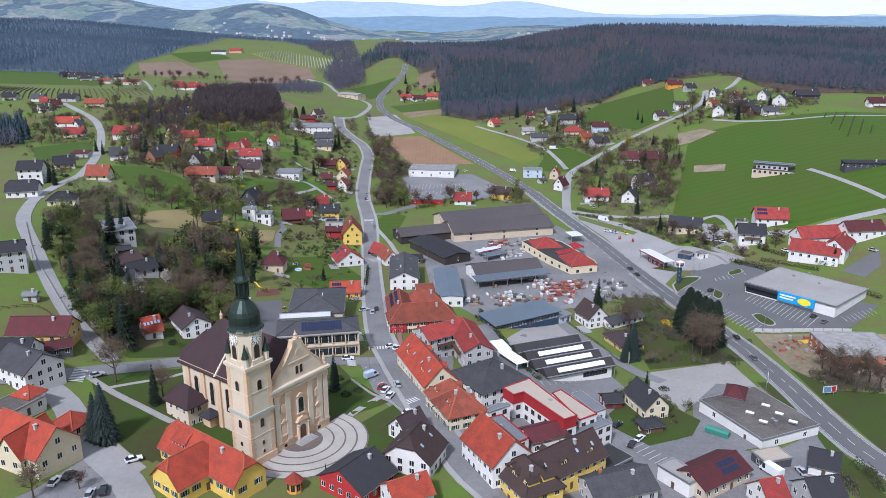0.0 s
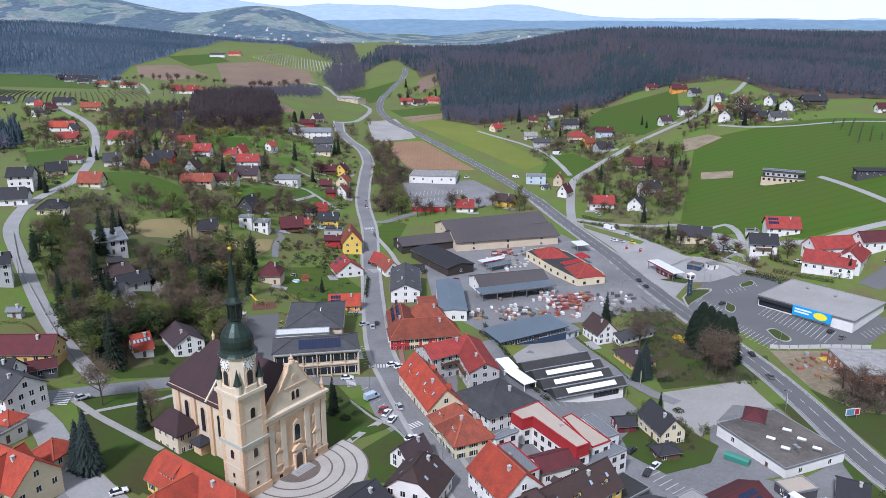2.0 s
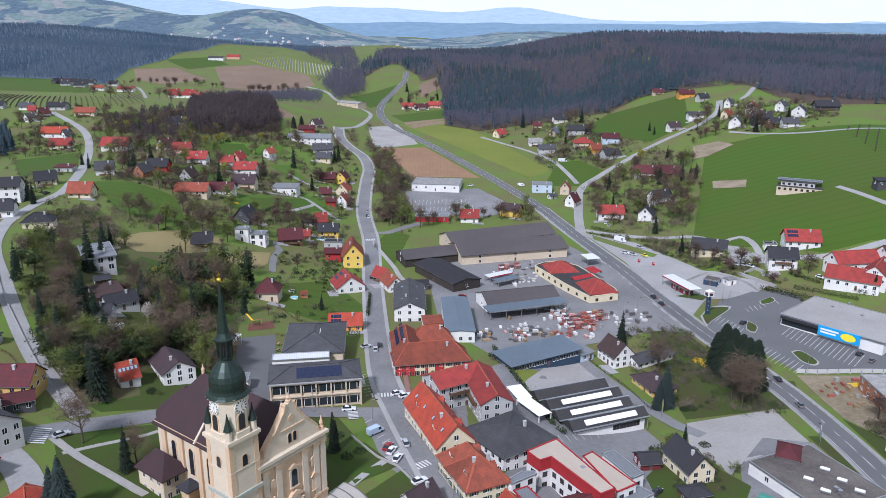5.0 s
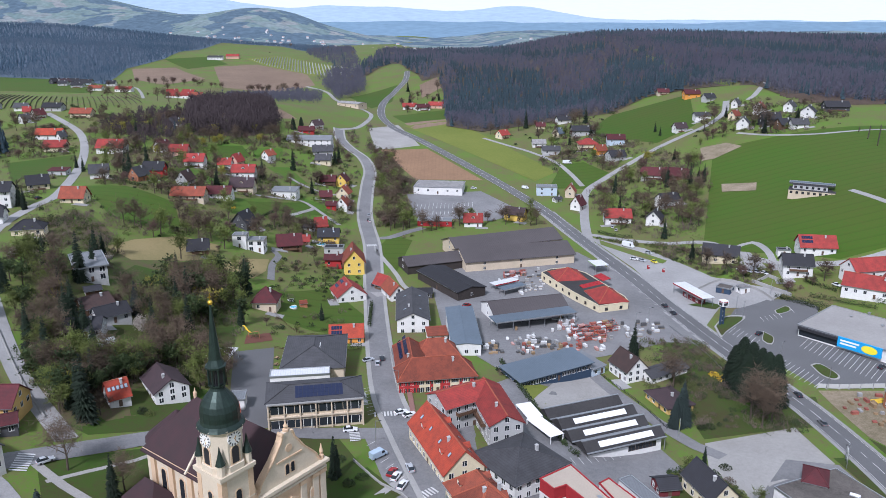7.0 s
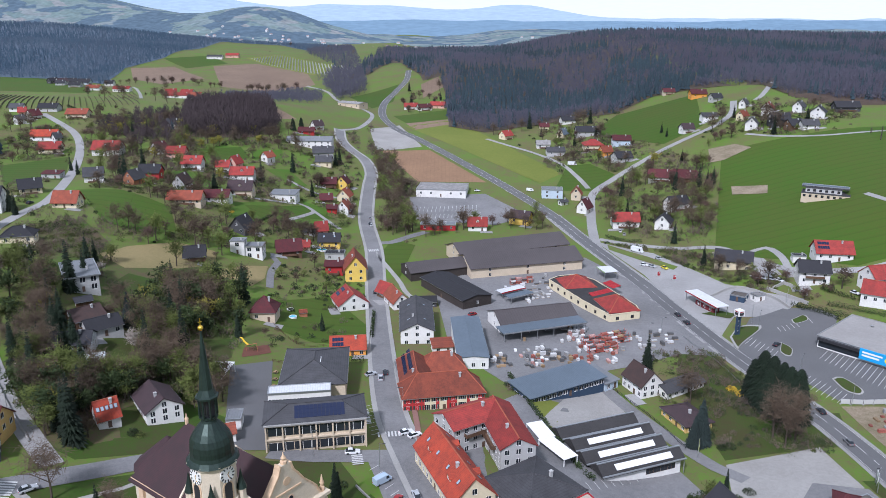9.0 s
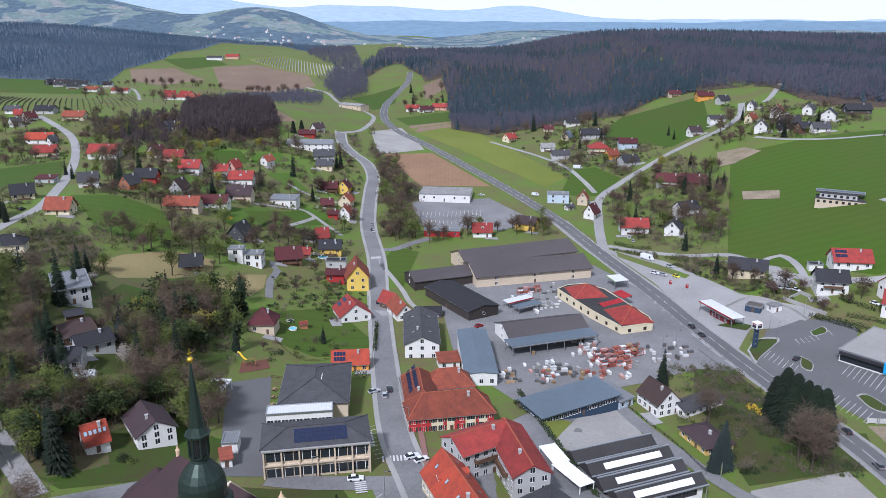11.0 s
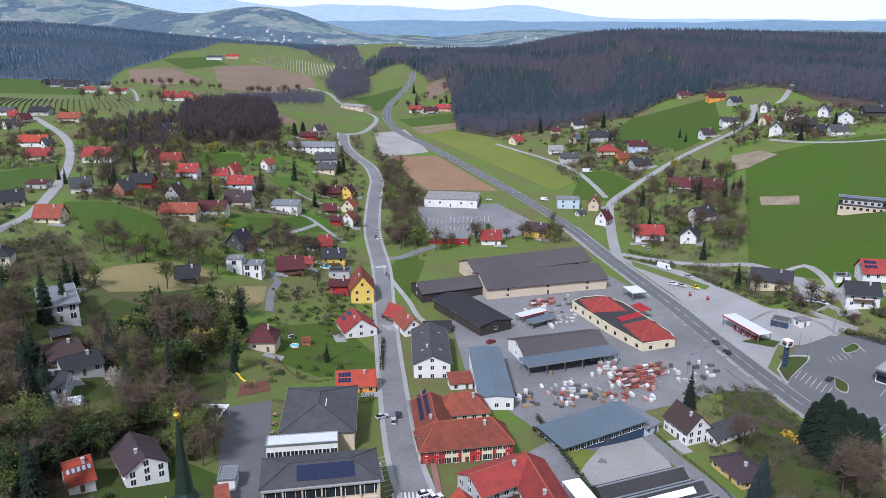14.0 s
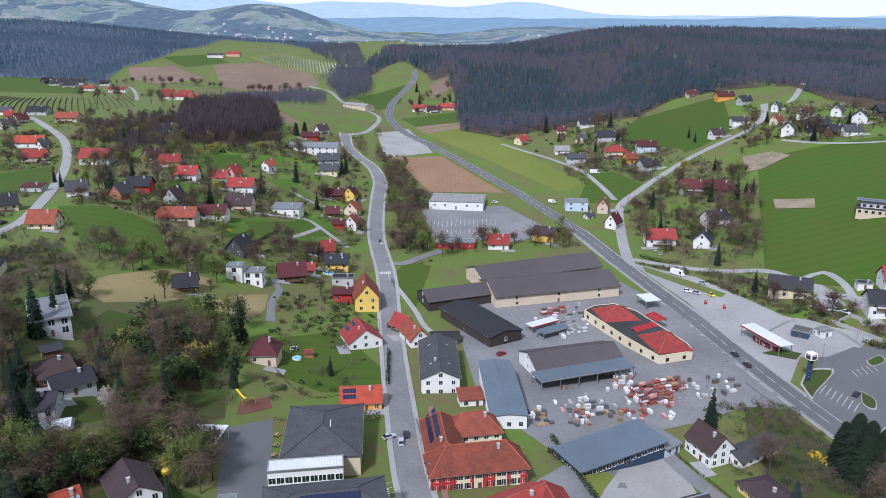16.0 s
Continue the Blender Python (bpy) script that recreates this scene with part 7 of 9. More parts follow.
house(92.5, 189.6, 16, 8.6, 6.0, 2.8, 0, "dark", "sand", "flat", chimneys=0, gap=5, label="white garage with a flat grey roof")
house(106.1, 187.2, -26, 7.4, 10.0, 3, 2.6, "white", "slate", "gable", gap=5, label="white garage with a slate roof")
house(157.0, 269.0, -2, 24.8, 22.0, 5.5, 0, "brick", "pale", "flat", chimneys=0, gap=4, label="unfinished brick building with an open top")

# halls by the yard
house(33.0, 446.2, 15, 61.5, 24.0, 5.5, 4, "beige", "hall", "gable", gap=16, chimneys=0, over=1, label="large timber hall with a dark brown roof")
house(28.5, 469.3, 21, 65.2, 22.0, 6, 4, "beige", "hall", "gable", gap=16, chimneys=0, over=1, label="second large hall with a dark brown roof")
house(-11.5, 435.6, 21, 32.8, 16.0, 4.5, 3, "dark_wood", "hall", "gable", chimneys=0, gap=20, label="dark timber barn with a slate roof")
house(-2.0, 403.0, -59, 38.5, 15.6, 4.5, 1.5, "dark_wood", "slate", "gable", chimneys=0, gap=20, label="long dark open-sided barn with a slate roof")
house(30.6, 364.4, 16, 34.7, 17.0, 4.5, 3.2, "white", "hall", "gable", gap=9, chimneys=0, label="white yard building with a brown sheet roof")
canopy(33.0, 351.0, 19, 38.0, 8.3, "blue")
flat_block("showroom", [([(44.3, 413.4), (49.7, 418.9), (59.0, 421.4), (66.7, 412.7), (73.7, 392.4), (78.6, 377.8), (78.6, 371.0), (64.4, 366.1), (55.5, 384.8)], -3, 4.0, "cream", "slate_felt", "cream", 1)], "long cream showroom building with a flat grey roof", "shop")
house(56.8, 408.4, 9, 14.5, 14.4, 4.4, 4, "cream", "red", "hip", foot=3.9, storeys=0, doors=0, chimneys=0, over=0.8, name="roof_pavilion", label="red tiled hip roof on the cream showroom")
house(69.8, 377.8, -78, 16.1, 13.1, 4.4, 4, "cream", "red", "hip", foot=3.9, storeys=0, doors=0, chimneys=0, over=0.8, name="roof_pavilion", label="red tiled hip roof on the cream showroom")
awning(73.4, 405.5, -68, 9.0, 4.6)
awning(66.0, 394.0, 32, 13.0, 3.4)
canopy(76.2, 429.0, -75, 9.5, 7.5, "white", trim="green")
flat_block("villa", [([(205.6, 503.5), (228.4, 491.3), (233.6, 501.1), (210.7, 513.2)], -3, 2.9, "beige", "slate_felt", "dark", 1), ([(209.0, 505.8), (226.1, 496.6), (230.1, 503.9), (212.5, 513.3)], 2.95, 5.4, "grey", "slate_felt", "dark", 1), ([(208.1, 508.9), (230.6, 497.1), (233.4, 502.4), (210.9, 514.2)], 5.45, 6.3, "dark", "blue_sheet", "", 0)], "modern grey villa with stepped flat roofs", "house")
canopy(112.6, 385.6, -72, 23.1, 6.7, "white")
house(112.9, 384.6, -72, 13.0, 3.2, 2.8, 0, "maroon_wood", "bitumen", "flat", chimneys=0, gap=3, doors=0, label="maroon flat-roofed filling-station shop")
house(130.5, 393.4, -37, 6.7, 6.0, 2.6, 0, "navy", "bitumen", "flat", chimneys=0, label="small dark flat-roofed kiosk")

# slope houses
house(-91.7, 259.1, -54, 14.0, 10.2, 4.2, 3.2, "white", "plum", "gable", storeys=2, gap=3.4, label="white house with a purple-brown roof")
house(-102.0, 248.3, 37, 5.9, 7.0, 3, 4, "white", "orange", "gable", skylights=10, storeys=1, label="small white house with a bright orange roof with skylights")
house(-147.3, 335.6, 30, 11.3, 21.2, 6, 0, "grey", "grey_sheet", "flat", gap=2.2, win=(1.7, 1.9), over=2.5, label="modern grey house with large windows and a flat roof")
house(-132.0, 304.1, 46, 10.3, 11.0, 3, 2.6, "brown", "brown", "gable", label="brown cottage with a brown tiled roof")
house(-124.9, 300.5, 42, 11.3, 9.0, 3, 2.6, "grey", "slate", "gable", label="cottage with a grey slate roof")
house(-127.3, 285.1, 11, 12.2, 9.0, 3, 2.6, "grey", "slate", "gable", label="low house with a dark grey roof")
house(-138.0, 316.6, 32, 5.6, 6.0, 2.4, 0.8, "brown", "slate", "gable", chimneys=0, label="dark timber garden hut")
house(-69.4, 259.0, 7, 4.2, 6.0, 3.4, 0, "white", "grey_sheet", "flat", storeys=1, chimneys=0, gap=4, name="hut", label="small white flat-roofed hut in the school yard")
house(-68.5, 250.4, 20, 2.8, 4.0, 2.6, 1, "white", "rust", "shed", chimneys=0, gap=4, name="hut", label="low hut with a rusty sheet roof")
school = house(-44.6, 253.6, 10, 27.9, 13.0, 9.4, 2, "beige", "grey", "hip", storeys=2, gap=3.6, win=(2.9, 1.7), doors=1, chimneys=0, solar=13, solar_from=0.27, solar_rows=3, name="school_building", label="beige school building with a grey hip roof and ribbon windows")
for z in (1.0, 5.6):
    band = part("ribbon_window", boxes((-13.2, 13.2, -6.68, -6.52, z, z + 2.4)), GLASS, school, "long dark band of windows")
    for k in range(12):
        part("mullion", boxes((-13.2 + 2.35 * k, -13.06 + 2.35 * k, -6.76, -6.69, z, z + 2.4)), FRAME if k % 3 else WALLS["beige"], band)
for k in range(7):
    part("pilaster", boxes((-13.9 + 4.6 * k, -13.5 + 4.6 * k, -7.3, -6.77, -2.0, 9.2)), WALLS["beige"], school)
part("roof_slab", boxes((-14.1, 14.1, -7.6, -6.5, 8.9, 9.3)), CONCRETE, school)
part("floor_slab", boxes((-14.0, 14.0, -7.2, -6.5, 4.4, 4.8)), WALLS["beige"], school)
house(-51.3, 294.9, 95, 28.0, 21.0, 7, 3.6, "beige", "grey", "hip", storeys=1, gap=30, chimneys=0, name="school_hall", label="school hall with a grey pyramid roof")
house(-53.3, 276.1, 8, 19.4, 5.2, 6, 0, "white", "white_sheet", "flat", storeys=1, gap=2, win=(1.7, 1.6), chimneys=0, doors=0, label="white glazed link with a flat roof")
house(-44.5, 329.6, 6, 13.3, 9.0, 3, 3.6, "orange", "orange", "gable", solar=4, label="orange house with a bright red tiled roof")
house(-50.7, 387.5, -68, 14.0, 13.6, 3, 5, "white", "red", "gable", solar=4, label="white house with a steep red tiled roof")
house(-52.8, 428.8, -81, 16.0, 10.4, 7, 5.5, "yellow", "rust", "gable", gap=2.6, label="tall yellow house with a red-brown tiled roof")
house(-82.5, 357.0, 0, 10.2, 10.0, 4.4, 5, "beige", "maroon", "hip", label="beige house with a steep maroon hip roof")

# houses of the valley
house(-197.3, 434.4, 0, 12.1, 8.4, 3.6, 4, "cream", "rust", "gable")
house(-215.2, 505.5, 20, 10.5, 8.4, 4.5, 3.5, "white", "grey", "gable", balcony=1)
house(-189.5, 500.5, 70, 9.7, 7.8, 4, 4, "brick", "grey", "gable")
house(-187.4, 521.9, 0, 12.5, 8.8, 5, 3.5, "red", "slate", "gable")
house(-254.7, 620.1, 0, 19.9, 12.0, 5, 4.5, "white", "red", "gable", dormers=2)
house(-301.3, 628.7, 10, 15.1, 12.1, 3.6, 3.6, "cream", "red", "gable")
house(-326.5, 672.2, 0, 20.9, 10.5, 4, 3.5, "white", "orange", "gable")
house(-314.4, 665.3, 60, 5.8, 4.6, 4, 3, "white", "grey", "gable")
house(-379.2, 734.0, 60, 8.0, 6.4, 4.5, 3, "white", "grey", "gable")
house(-397.7, 774.9, 20, 6.7, 5.4, 4, 3, "pink", "red", "gable")
house(-378.3, 756.8, 60, 9.9, 7.9, 4, 4, "white", "maroon", "gable")
house(-382.9, 796.6, 0, 17.7, 10.6, 4, 3, "grey", "slate", "gable")
house(-341.2, 764.8, 0, 19.0, 11.4, 4, 3.5, "cream", "rust", "gable")
house(-232.4, 465.8, 30, 10.9, 7.6, 4, 3.5, "cream", "slate", "gable")
house(-246.5, 519.3, 0, 11.2, 6.7, 3, 1, "grey", "maroon", "shed")
house(-219.1, 625.4, 70, 11.0, 8.8, 4, 4, "white", "maroon", "gable")
house(-201.1, 610.5, 0, 13.4, 8.0, 4, 3.5, "pink", "red", "gable")
house(-177.9, 573.1, 0, 13.2, 9.2, 4.5, 3.6, "white", "red", "gable", dormers=1)
house(-160.3, 583.4, 0, 9.0, 7.2, 3.5, 3, "white", "red", "gable")
house(-155.5, 596.5, 70, 8.4, 6.7, 4.5, 4, "pink", "red", "gable")
house(-143.7, 570.4, 0, 15.4, 9.2, 4.5, 3.6, "white", "red", "gable", dormers=1)
house(-135.4, 532.5, 0, 14.9, 10.5, 4, 4, "beige", "plum", "gable", dormers=1)
house(-140.8, 634.5, 60, 8.3, 6.6, 4.5, 3, "white", "rust", "gable")
house(-164.4, 508.9, 80, 10.0, 8.0, 4, 4.5, "grey", "brown", "gable")
house(-152.6, 479.1, 0, 18.6, 9.3, 3.4, 3.2, "beige", "rust", "gable")
house(-141.5, 500.6, 0, 15.2, 9.1, 3.6, 3, "white", "maroon", "gable", solar=-8)
house(-111.6, 549.1, -5, 16.8, 10.1, 4, 1.2, "white", "grey_sheet", "shed")
house(-120.3, 706.6, -3, 38.1, 12.2, 5.5, 3, "white", "grey_sheet", "gable", gap=4)
house(-130.1, 747.0, 0, 13.7, 8.2, 3, 2.5, "red", "maroon", "gable")
house(-124.9, 774.1, 40, 9.5, 7.6, 4, 3.5, "white", "plum", "gable")
house(-106.7, 686.2, 10, 16.2, 11.3, 4, 3.5, "grey", "grey", "gable")
house(-102.2, 660.4, 0, 12.1, 9.7, 4, 3.2, "cream", "grey", "gable")
house(-80.9, 608.5, 80, 9.0, 8.1, 5, 4, "yellow", "maroon", "gable", balcony=1)
house(-90.8, 605.8, 0, 11.0, 7.7, 3.5, 3, "brown", "maroon", "gable")
house(-76.1, 578.0, 80, 9.2, 8.3, 4.5, 4, "cream", "rust", "gable")
house(-73.1, 549.6, 80, 8.7, 7.8, 4.5, 4, "white", "rust", "gable")
house(-80.4, 545.8, 0, 6.4, 5.1, 3.5, 1.5, "red", "maroon", "gable")
house(-87.4, 567.9, 10, 8.0, 5.6, 2.6, 2.6, "brown", "maroon", "gable")
house(-117.1, 459.0, 75, 10.7, 9.6, 3.4, 5, "dark", "slate", "gable", balcony=1)
house(-110.8, 427.3, 0, 7.0, 6.3, 6.5, 0, "white", "grey_sheet", "flat", win=(1.8,1.8))
house(-103.0, 429.1, 0, 8.6, 7.8, 6, 0, "white", "grey_sheet", "flat", win=(1.8,1.8))
house(-89.7, 446.4, 15, 12.7, 8.9, 3.4, 4, "brown", "maroon", "gable")
house(-83.4, 461.0, 0, 4.7, 3.8, 2.8, 2, "beige", "red", "gable")
house(-79.9, 494.4, 20, 6.8, 5.4, 4, 3.5, "pink", "red", "gable")
house(-72.1, 474.9, 3, 11.7, 8.2, 4.4, 3, "yellow", "slate", "gable", skylights=4)
house(-86.2, 488.6, 0, 6.9, 4.8, 2.5, 0.8, "grey", "slate", "gable")
house(-66.3, 453.8, 0, 10.4, 6.2, 4, 0, "grey", "slate", "flat")
house(-63.5, 431.8, 0, 8.8, 6.1, 5, 1.5, "red", "maroon", "gable", balcony=1)
house(-124.5, 400.9, 15, 9.5, 6.6, 2.8, 3.2, "brown", "slate", "gable")
house(52.5, 790.9, 40, 10.6, 8.5, 4, 3.5, "cream", "red", "gable")
house(83.3, 753.0, 0, 11.9, 8.3, 4, 2.5, "white", "pale", "gable")
house(90.8, 726.1, 0, 15.3, 10.7, 4, 2.5, "grey", "grey", "gable")
house(107.0, 793.1, 50, 9.2, 7.3, 4, 4, "cream", "blue_sheet", "gable")
house(95.2, 839.2, 0, 8.9, 7.1, 3, 2.5, "cream", "maroon", "gable")
house(121.4, 856.7, 10, 14.3, 10.0, 4, 3, "white", "slate", "gable")
house(129.7, 788.3, 0, 21.8, 13.1, 4.5, 3.5, "grey", "slate", "gable")
house(125.2, 735.1, 0, 16.4, 13.1, 4.5, 3.5, "cream", "red", "hip")
house(131.2, 708.8, 20, 9.2, 7.4, 4, 3.5, "orange", "rust", "gable")
house(149.6, 732.8, -5, 15.4, 10.8, 5, 3, "pale_blue", "maroon", "gable")
house(139.3, 682.9, 20, 14.4, 10.1, 4, 3.5, "grey", "slate", "gable")
house(71.1, 599.9, -5, 14.8, 10.3, 6, 0, "pale_blue", "grey_sheet", "flat")
house(76.1, 580.0, 30, 5.6, 3.9, 2.5, 1, "white", "grey", "gable")
house(87.6, 593.3, 75, 7.5, 6.8, 5, 4, "beige", "rust", "gable")
house(87.8, 561.0, 55, 8.9, 7.1, 4.5, 4.5, "white", "maroon", "gable")
house(42.4, 535.3, -25, 12.6, 8.8, 5, 3, "yellow", "plum", "gable")
house(13.7, 521.0, 0, 11.4, 8.0, 4, 3.6, "white", "red", "gable", dormers=1)
house(107.3, 526.3, -3, 16.3, 11.4, 4.6, 3.6, "white", "red", "gable", balcony=1)
house(153.3, 614.2, -15, 18.2, 9.1, 3.6, 4, "white", "maroon", "half")
house(166.4, 601.5, -30, 18.1, 9.0, 3.5, 4, "brown", "maroon", "half")
house(145.2, 546.3, 20, 13.7, 9.6, 4.6, 3.6, "white", "slate", "gable", balcony=1)
house(128.2, 514.4, 65, 10.9, 8.7, 4.4, 3.8, "white", "slate", "gable", balcony=1)
house(203.2, 722.4, 15, 10.7, 7.5, 4, 3.2, "white", "plum", "gable")
house(228.2, 742.1, 0, 13.5, 9.5, 4, 2, "white", "grey", "gable")
house(246.6, 834.7, 0, 15.3, 10.7, 4.5, 3, "orange", "maroon", "gable")
house(232.0, 885.6, 0, 11.7, 7.0, 3.4, 2.5, "beige", "maroon", "gable")
house(253.3, 802.2, 20, 10.7, 7.5, 4, 3, "grey", "slate", "gable")
house(263.2, 756.0, 50, 8.3, 5.8, 4, 3.5, "white", "grey", "gable")
house(270.1, 719.4, 60, 10.9, 8.7, 5.5, 4, "white", "red", "gable")
house(248.6, 718.2, 40, 9.2, 6.4, 4, 3.2, "cream", "rust", "gable")
house(244.9, 687.0, 65, 11.6, 9.3, 4.5, 4, "white", "grey", "gable")
house(263.8, 680.4, 0, 14.9, 10.4, 5, 4, "dark", "slate", "gable")
house(292.7, 710.5, 50, 10.9, 7.6, 4.5, 3.5, "white", "grey", "gable")
house(296.8, 684.2, 60, 15.0, 10.5, 4.5, 4, "white", "slate", "gable")
house(267.8, 661.8, 20, 12.3, 8.6, 3.6, 3.5, "brown", "slate", "gable")
house(276.5, 654.6, 0, 12.6, 7.6, 3.5, 3, "white", "grey", "gable")
house(325.5, 698.0, 0, 19.8, 9.9, 4, 3.5, "dark", "slate", "gable")
house(141.1, 431.4, -22, 17.6, 9.7, 4.8, 3.5, "cream", "slate", "gable", storeys=2)
house(184.9, 420.2, -8, 17.1, 10.2, 4.6, 4, "white", "red", "gable", solar=5)
house(167.8, 402.7, -10, 13.6, 9.5, 6, 3.5, "white", "slate", "gable", balcony=1)
house(171.1, 425.0, -10, 6.3, 4.4, 2.8, 0, "white", "slate", "flat")
house(-10.8, 522.4, -3, 21.9, 7.7, 3.6, 0, "crimson", "grey_sheet", "flat", gap=4)
house(-114.2, 973.7, -35, 33.4, 15.0, 5, 1.5, "beige", "pale", "gable", gap=8)
house(-188.1, 370.5, 15, 12.8, 9.0, 3.6, 3, "cream", "slate", "hip")
house(-229.5, 422.6, 12, 12.4, 9.9, 9, 3.2, "white", "slate", "gable")
house(-217.9, 390.5, 15, 14.9, 10.5, 3.6, 4.5, "white", "slate", "half")
house(-162.1, 274.6, 25, 10.3, 7.2, 8, 3, "grey", "slate", "gable")
house(-145.5, 254.4, 5, 4.5, 2.7, 2.4, 0.8, "grey", "grey_sheet", "gable")
house(-330.8, 1017.4, 0, 36.7, 11.0, 4, 3, "white", "red", "gable")
house(-449.2, 1132.2, 0, 22.8, 11.4, 4, 3, "white", "red", "gable")
house(-578.2, 1226.0, 0, 14.1, 8.5, 4, 3, "grey", "slate", "gable")
house(-543.4, 1197.3, 0, 17.2, 10.3, 4, 3, "grey", "slate", "gable")
house(-496.4, 1151.1, 0, 18.2, 10.9, 4, 3, "white", "rust", "gable")
house(-470.7, 1663.2, 0, 30.8, 12.3, 5, 3, "white", "grey", "gable")
house(-443.1, 1694.8, 0, 26.5, 13.3, 5, 4, "pink", "red", "gable")
house(-46.0, 987.8, 0, 15.7, 9.4, 4, 3, "white", "red", "gable")
house(-29.9, 978.2, 20, 15.6, 10.9, 4, 3, "white", "maroon", "gable")
house(-13.7, 994.4, -10, 17.1, 10.3, 4, 3, "pink", "red", "gable")
house(368.6, 658.6, 0, 17.2, 6.9, 4.5, 3, "white", "maroon", "gable")
house(262.0, 470.6, -3, 26.9, 6.7, 3.2, 0.8, "dark", "slate", "shed", doors=0)
house(-412.9, 795.1, 0, 12.7, 7.6, 4, 3, "white", "grey", "gable")
house(-445.6, 802.3, 0, 13.9, 8.4, 4, 3, "grey", "slate", "gable")
house(-239.4, 721.2, 0, 11.5, 6.9, 4, 3, "white", "slate", "gable")
house(190.4, 375.1, -33, 23.0, 12.0, 4.6, 4.5, "white", "red", "gable", gap=3, label="white farmhouse with a bright red roof")
house(203.0, 377.2, 51, 21.0, 11.0, 4.6, 4.5, "white", "red", "gable", gap=3, label="white farm wing with a bright red roof")
house(198.2, 389.7, 11, 26.6, 11.0, 4.6, 4.5, "white", "red", "gable", chimneys=0, label="rear farm wing with a bright red roof")
house(219.7, 388.7, 9, 21.3, 10.0, 4.4, 4, "white", "maroon", "gable", label="white farm building with a dark red roof")
house(-7.9, 608.5, -7, 36.0, 24.0, 5, 0, "white", "pale", "flat", gap=7, chimneys=0, label="white flat-roofed shop hall")

house(-364.5, 1080.5, 20, 14, 9, 4, 4, "white", "red", "gable")
house(-343.5, 1082.8, -20, 18, 9, 4, 4, "white", "red", "gable")
house(-310.2, 1011.4, 0, 13, 9, 4, 4, "white", "rust", "gable")
house(-604.9, 1256.2, 60, 14, 10, 4, 4, "dark", "slate", "gable")
house(-582.7, 1238.4, 60, 16, 10, 5, 4, "white", "plum", "gable")
house(-576.0, 1256.3, 20, 14, 9, 4, 3.5, "grey", "slate", "gable")
house(-548.4, 1238.4, 0, 18, 10, 4, 4, "pale_blue", "slate", "gable")
house(-503.3, 1220.8, 0, 13, 9, 4, 3.5, "white", "slate", "gable")

# ground pieces
sheet("lawn", [(-112.0, 233.0), (-102.0, 228.5), (-86.0, 237.0), (-72.0, 246.5), (-70.5, 262.0), (-92.0, 270.0), (-108.0, 252.0)], LAWN_FRESH, "dark grass round the small houses", "lawn", up=0.055)
sheet("verge", [(108.5, 170.0), (116.5, 170.0), (116.2, 190.0), (115.0, 205.0), (114.6, 245.0), (110.5, 245.0), (113.0, 207.0)], LAWN_FRESH, "rough dark grass beside the road", "lawn", up=0.11)
sheet("verge", [(128.0, 190.0), (165.0, 185.0), (158.0, 233.0), (136.0, 238.0), (128.0, 258.0), (126.5, 225.0)], LAWN_FRESH, "rough dark grass below the building site", "lawn", up=0.07)
sheet("yard", [(75.5, 204.5), (86.0, 196.0), (113.0, 204.5), (110.0, 240.5), (96.0, 244.0), (82.0, 226.0)], ASPHALT, "worn asphalt round the warehouse", "yard", up=0.125)
sheet("lawn", [(-192.4, 652.8), (-166.1, 657.8), (-157.6, 626.0), (-170.1, 610.8), (-175.7, 588.3)], LAWN_VIVID, "bright green mown garden lawn", "lawn", up=0.1)
sheet("lawn", [(-187.2, 553.3), (-171.0, 560.0), (-154.7, 545.2), (-152.1, 532.4), (-163.4, 518.2), (-175.9, 520.0)], LAWN_VIVID, "bright green mown garden lawn", "lawn", up=0.1)
sheet("lawn", [(-137.4, 503.1), (-119.9, 529.3), (-102.7, 531.3), (-105.4, 508.9), (-116.2, 482.8), (-128.1, 474.1)], LAWN_VIVID, "bright green mown garden lawn", "lawn", up=0.1)
sheet("lawn", [(-101.6, 555.4), (-83.2, 549.4), (-81.3, 523.3), (-94.0, 532.1)], LAWN_VIVID, "bright green mown garden lawn", "lawn", up=0.1)
sheet("lawn", [(-102.3, 501.4), (-97.9, 523.7), (-77.8, 518.1), (-84.4, 504.7)], LAWN_VIVID, "bright green mown garden lawn", "lawn", up=0.1)
sheet("lawn", [(-137.7, 611.3), (-124.1, 626.0), (-104.3, 594.4), (-112.1, 582.7)], LAWN_VIVID, "bright green mown garden lawn", "lawn", up=0.1)
sheet("lawn", [(-159.6, 655.8), (-137.9, 675.1), (-133.6, 652.6), (-148.8, 627.4)], LAWN_VIVID, "bright green mown garden lawn", "lawn", up=0.1)
sheet("lawn", [(-108.0, 213.0), (-84.0, 228.0), (-66.0, 239.5), (-36.0, 240.0), (-21.0, 211.0), (-30.0, 196.0), (-70.0, 172.0), (-90.0, 182.0)], LAWN_FRESH, "church green under old trees", "lawn", up=0.05)
sheet("lawn", [(52.5, 218.7), (58.9, 227.2), (70.0, 234.0), (72.7, 228.5), (81.0, 214.9), (75.2, 205.0), (60.8, 199.0), (53.1, 209.2)], LAWN_FRESH, "green garden lawn round the cream house", "lawn", up=0.13)
sheet("farm_yard", [(203.2, 363.7), (222.5, 374.9), (216.3, 359.7), (203.6, 350.5), (197.1, 359.5)], ASPHALT_DARK, "dark asphalt farm yard", "yard", up=0.12)
sheet("verge", [(108.0, 377.2), (118.5, 370.7), (123.5, 376.8), (116.9, 381.4)], LAWN_FRESH, "grass island at the filling station", "lawn", up=0.3)
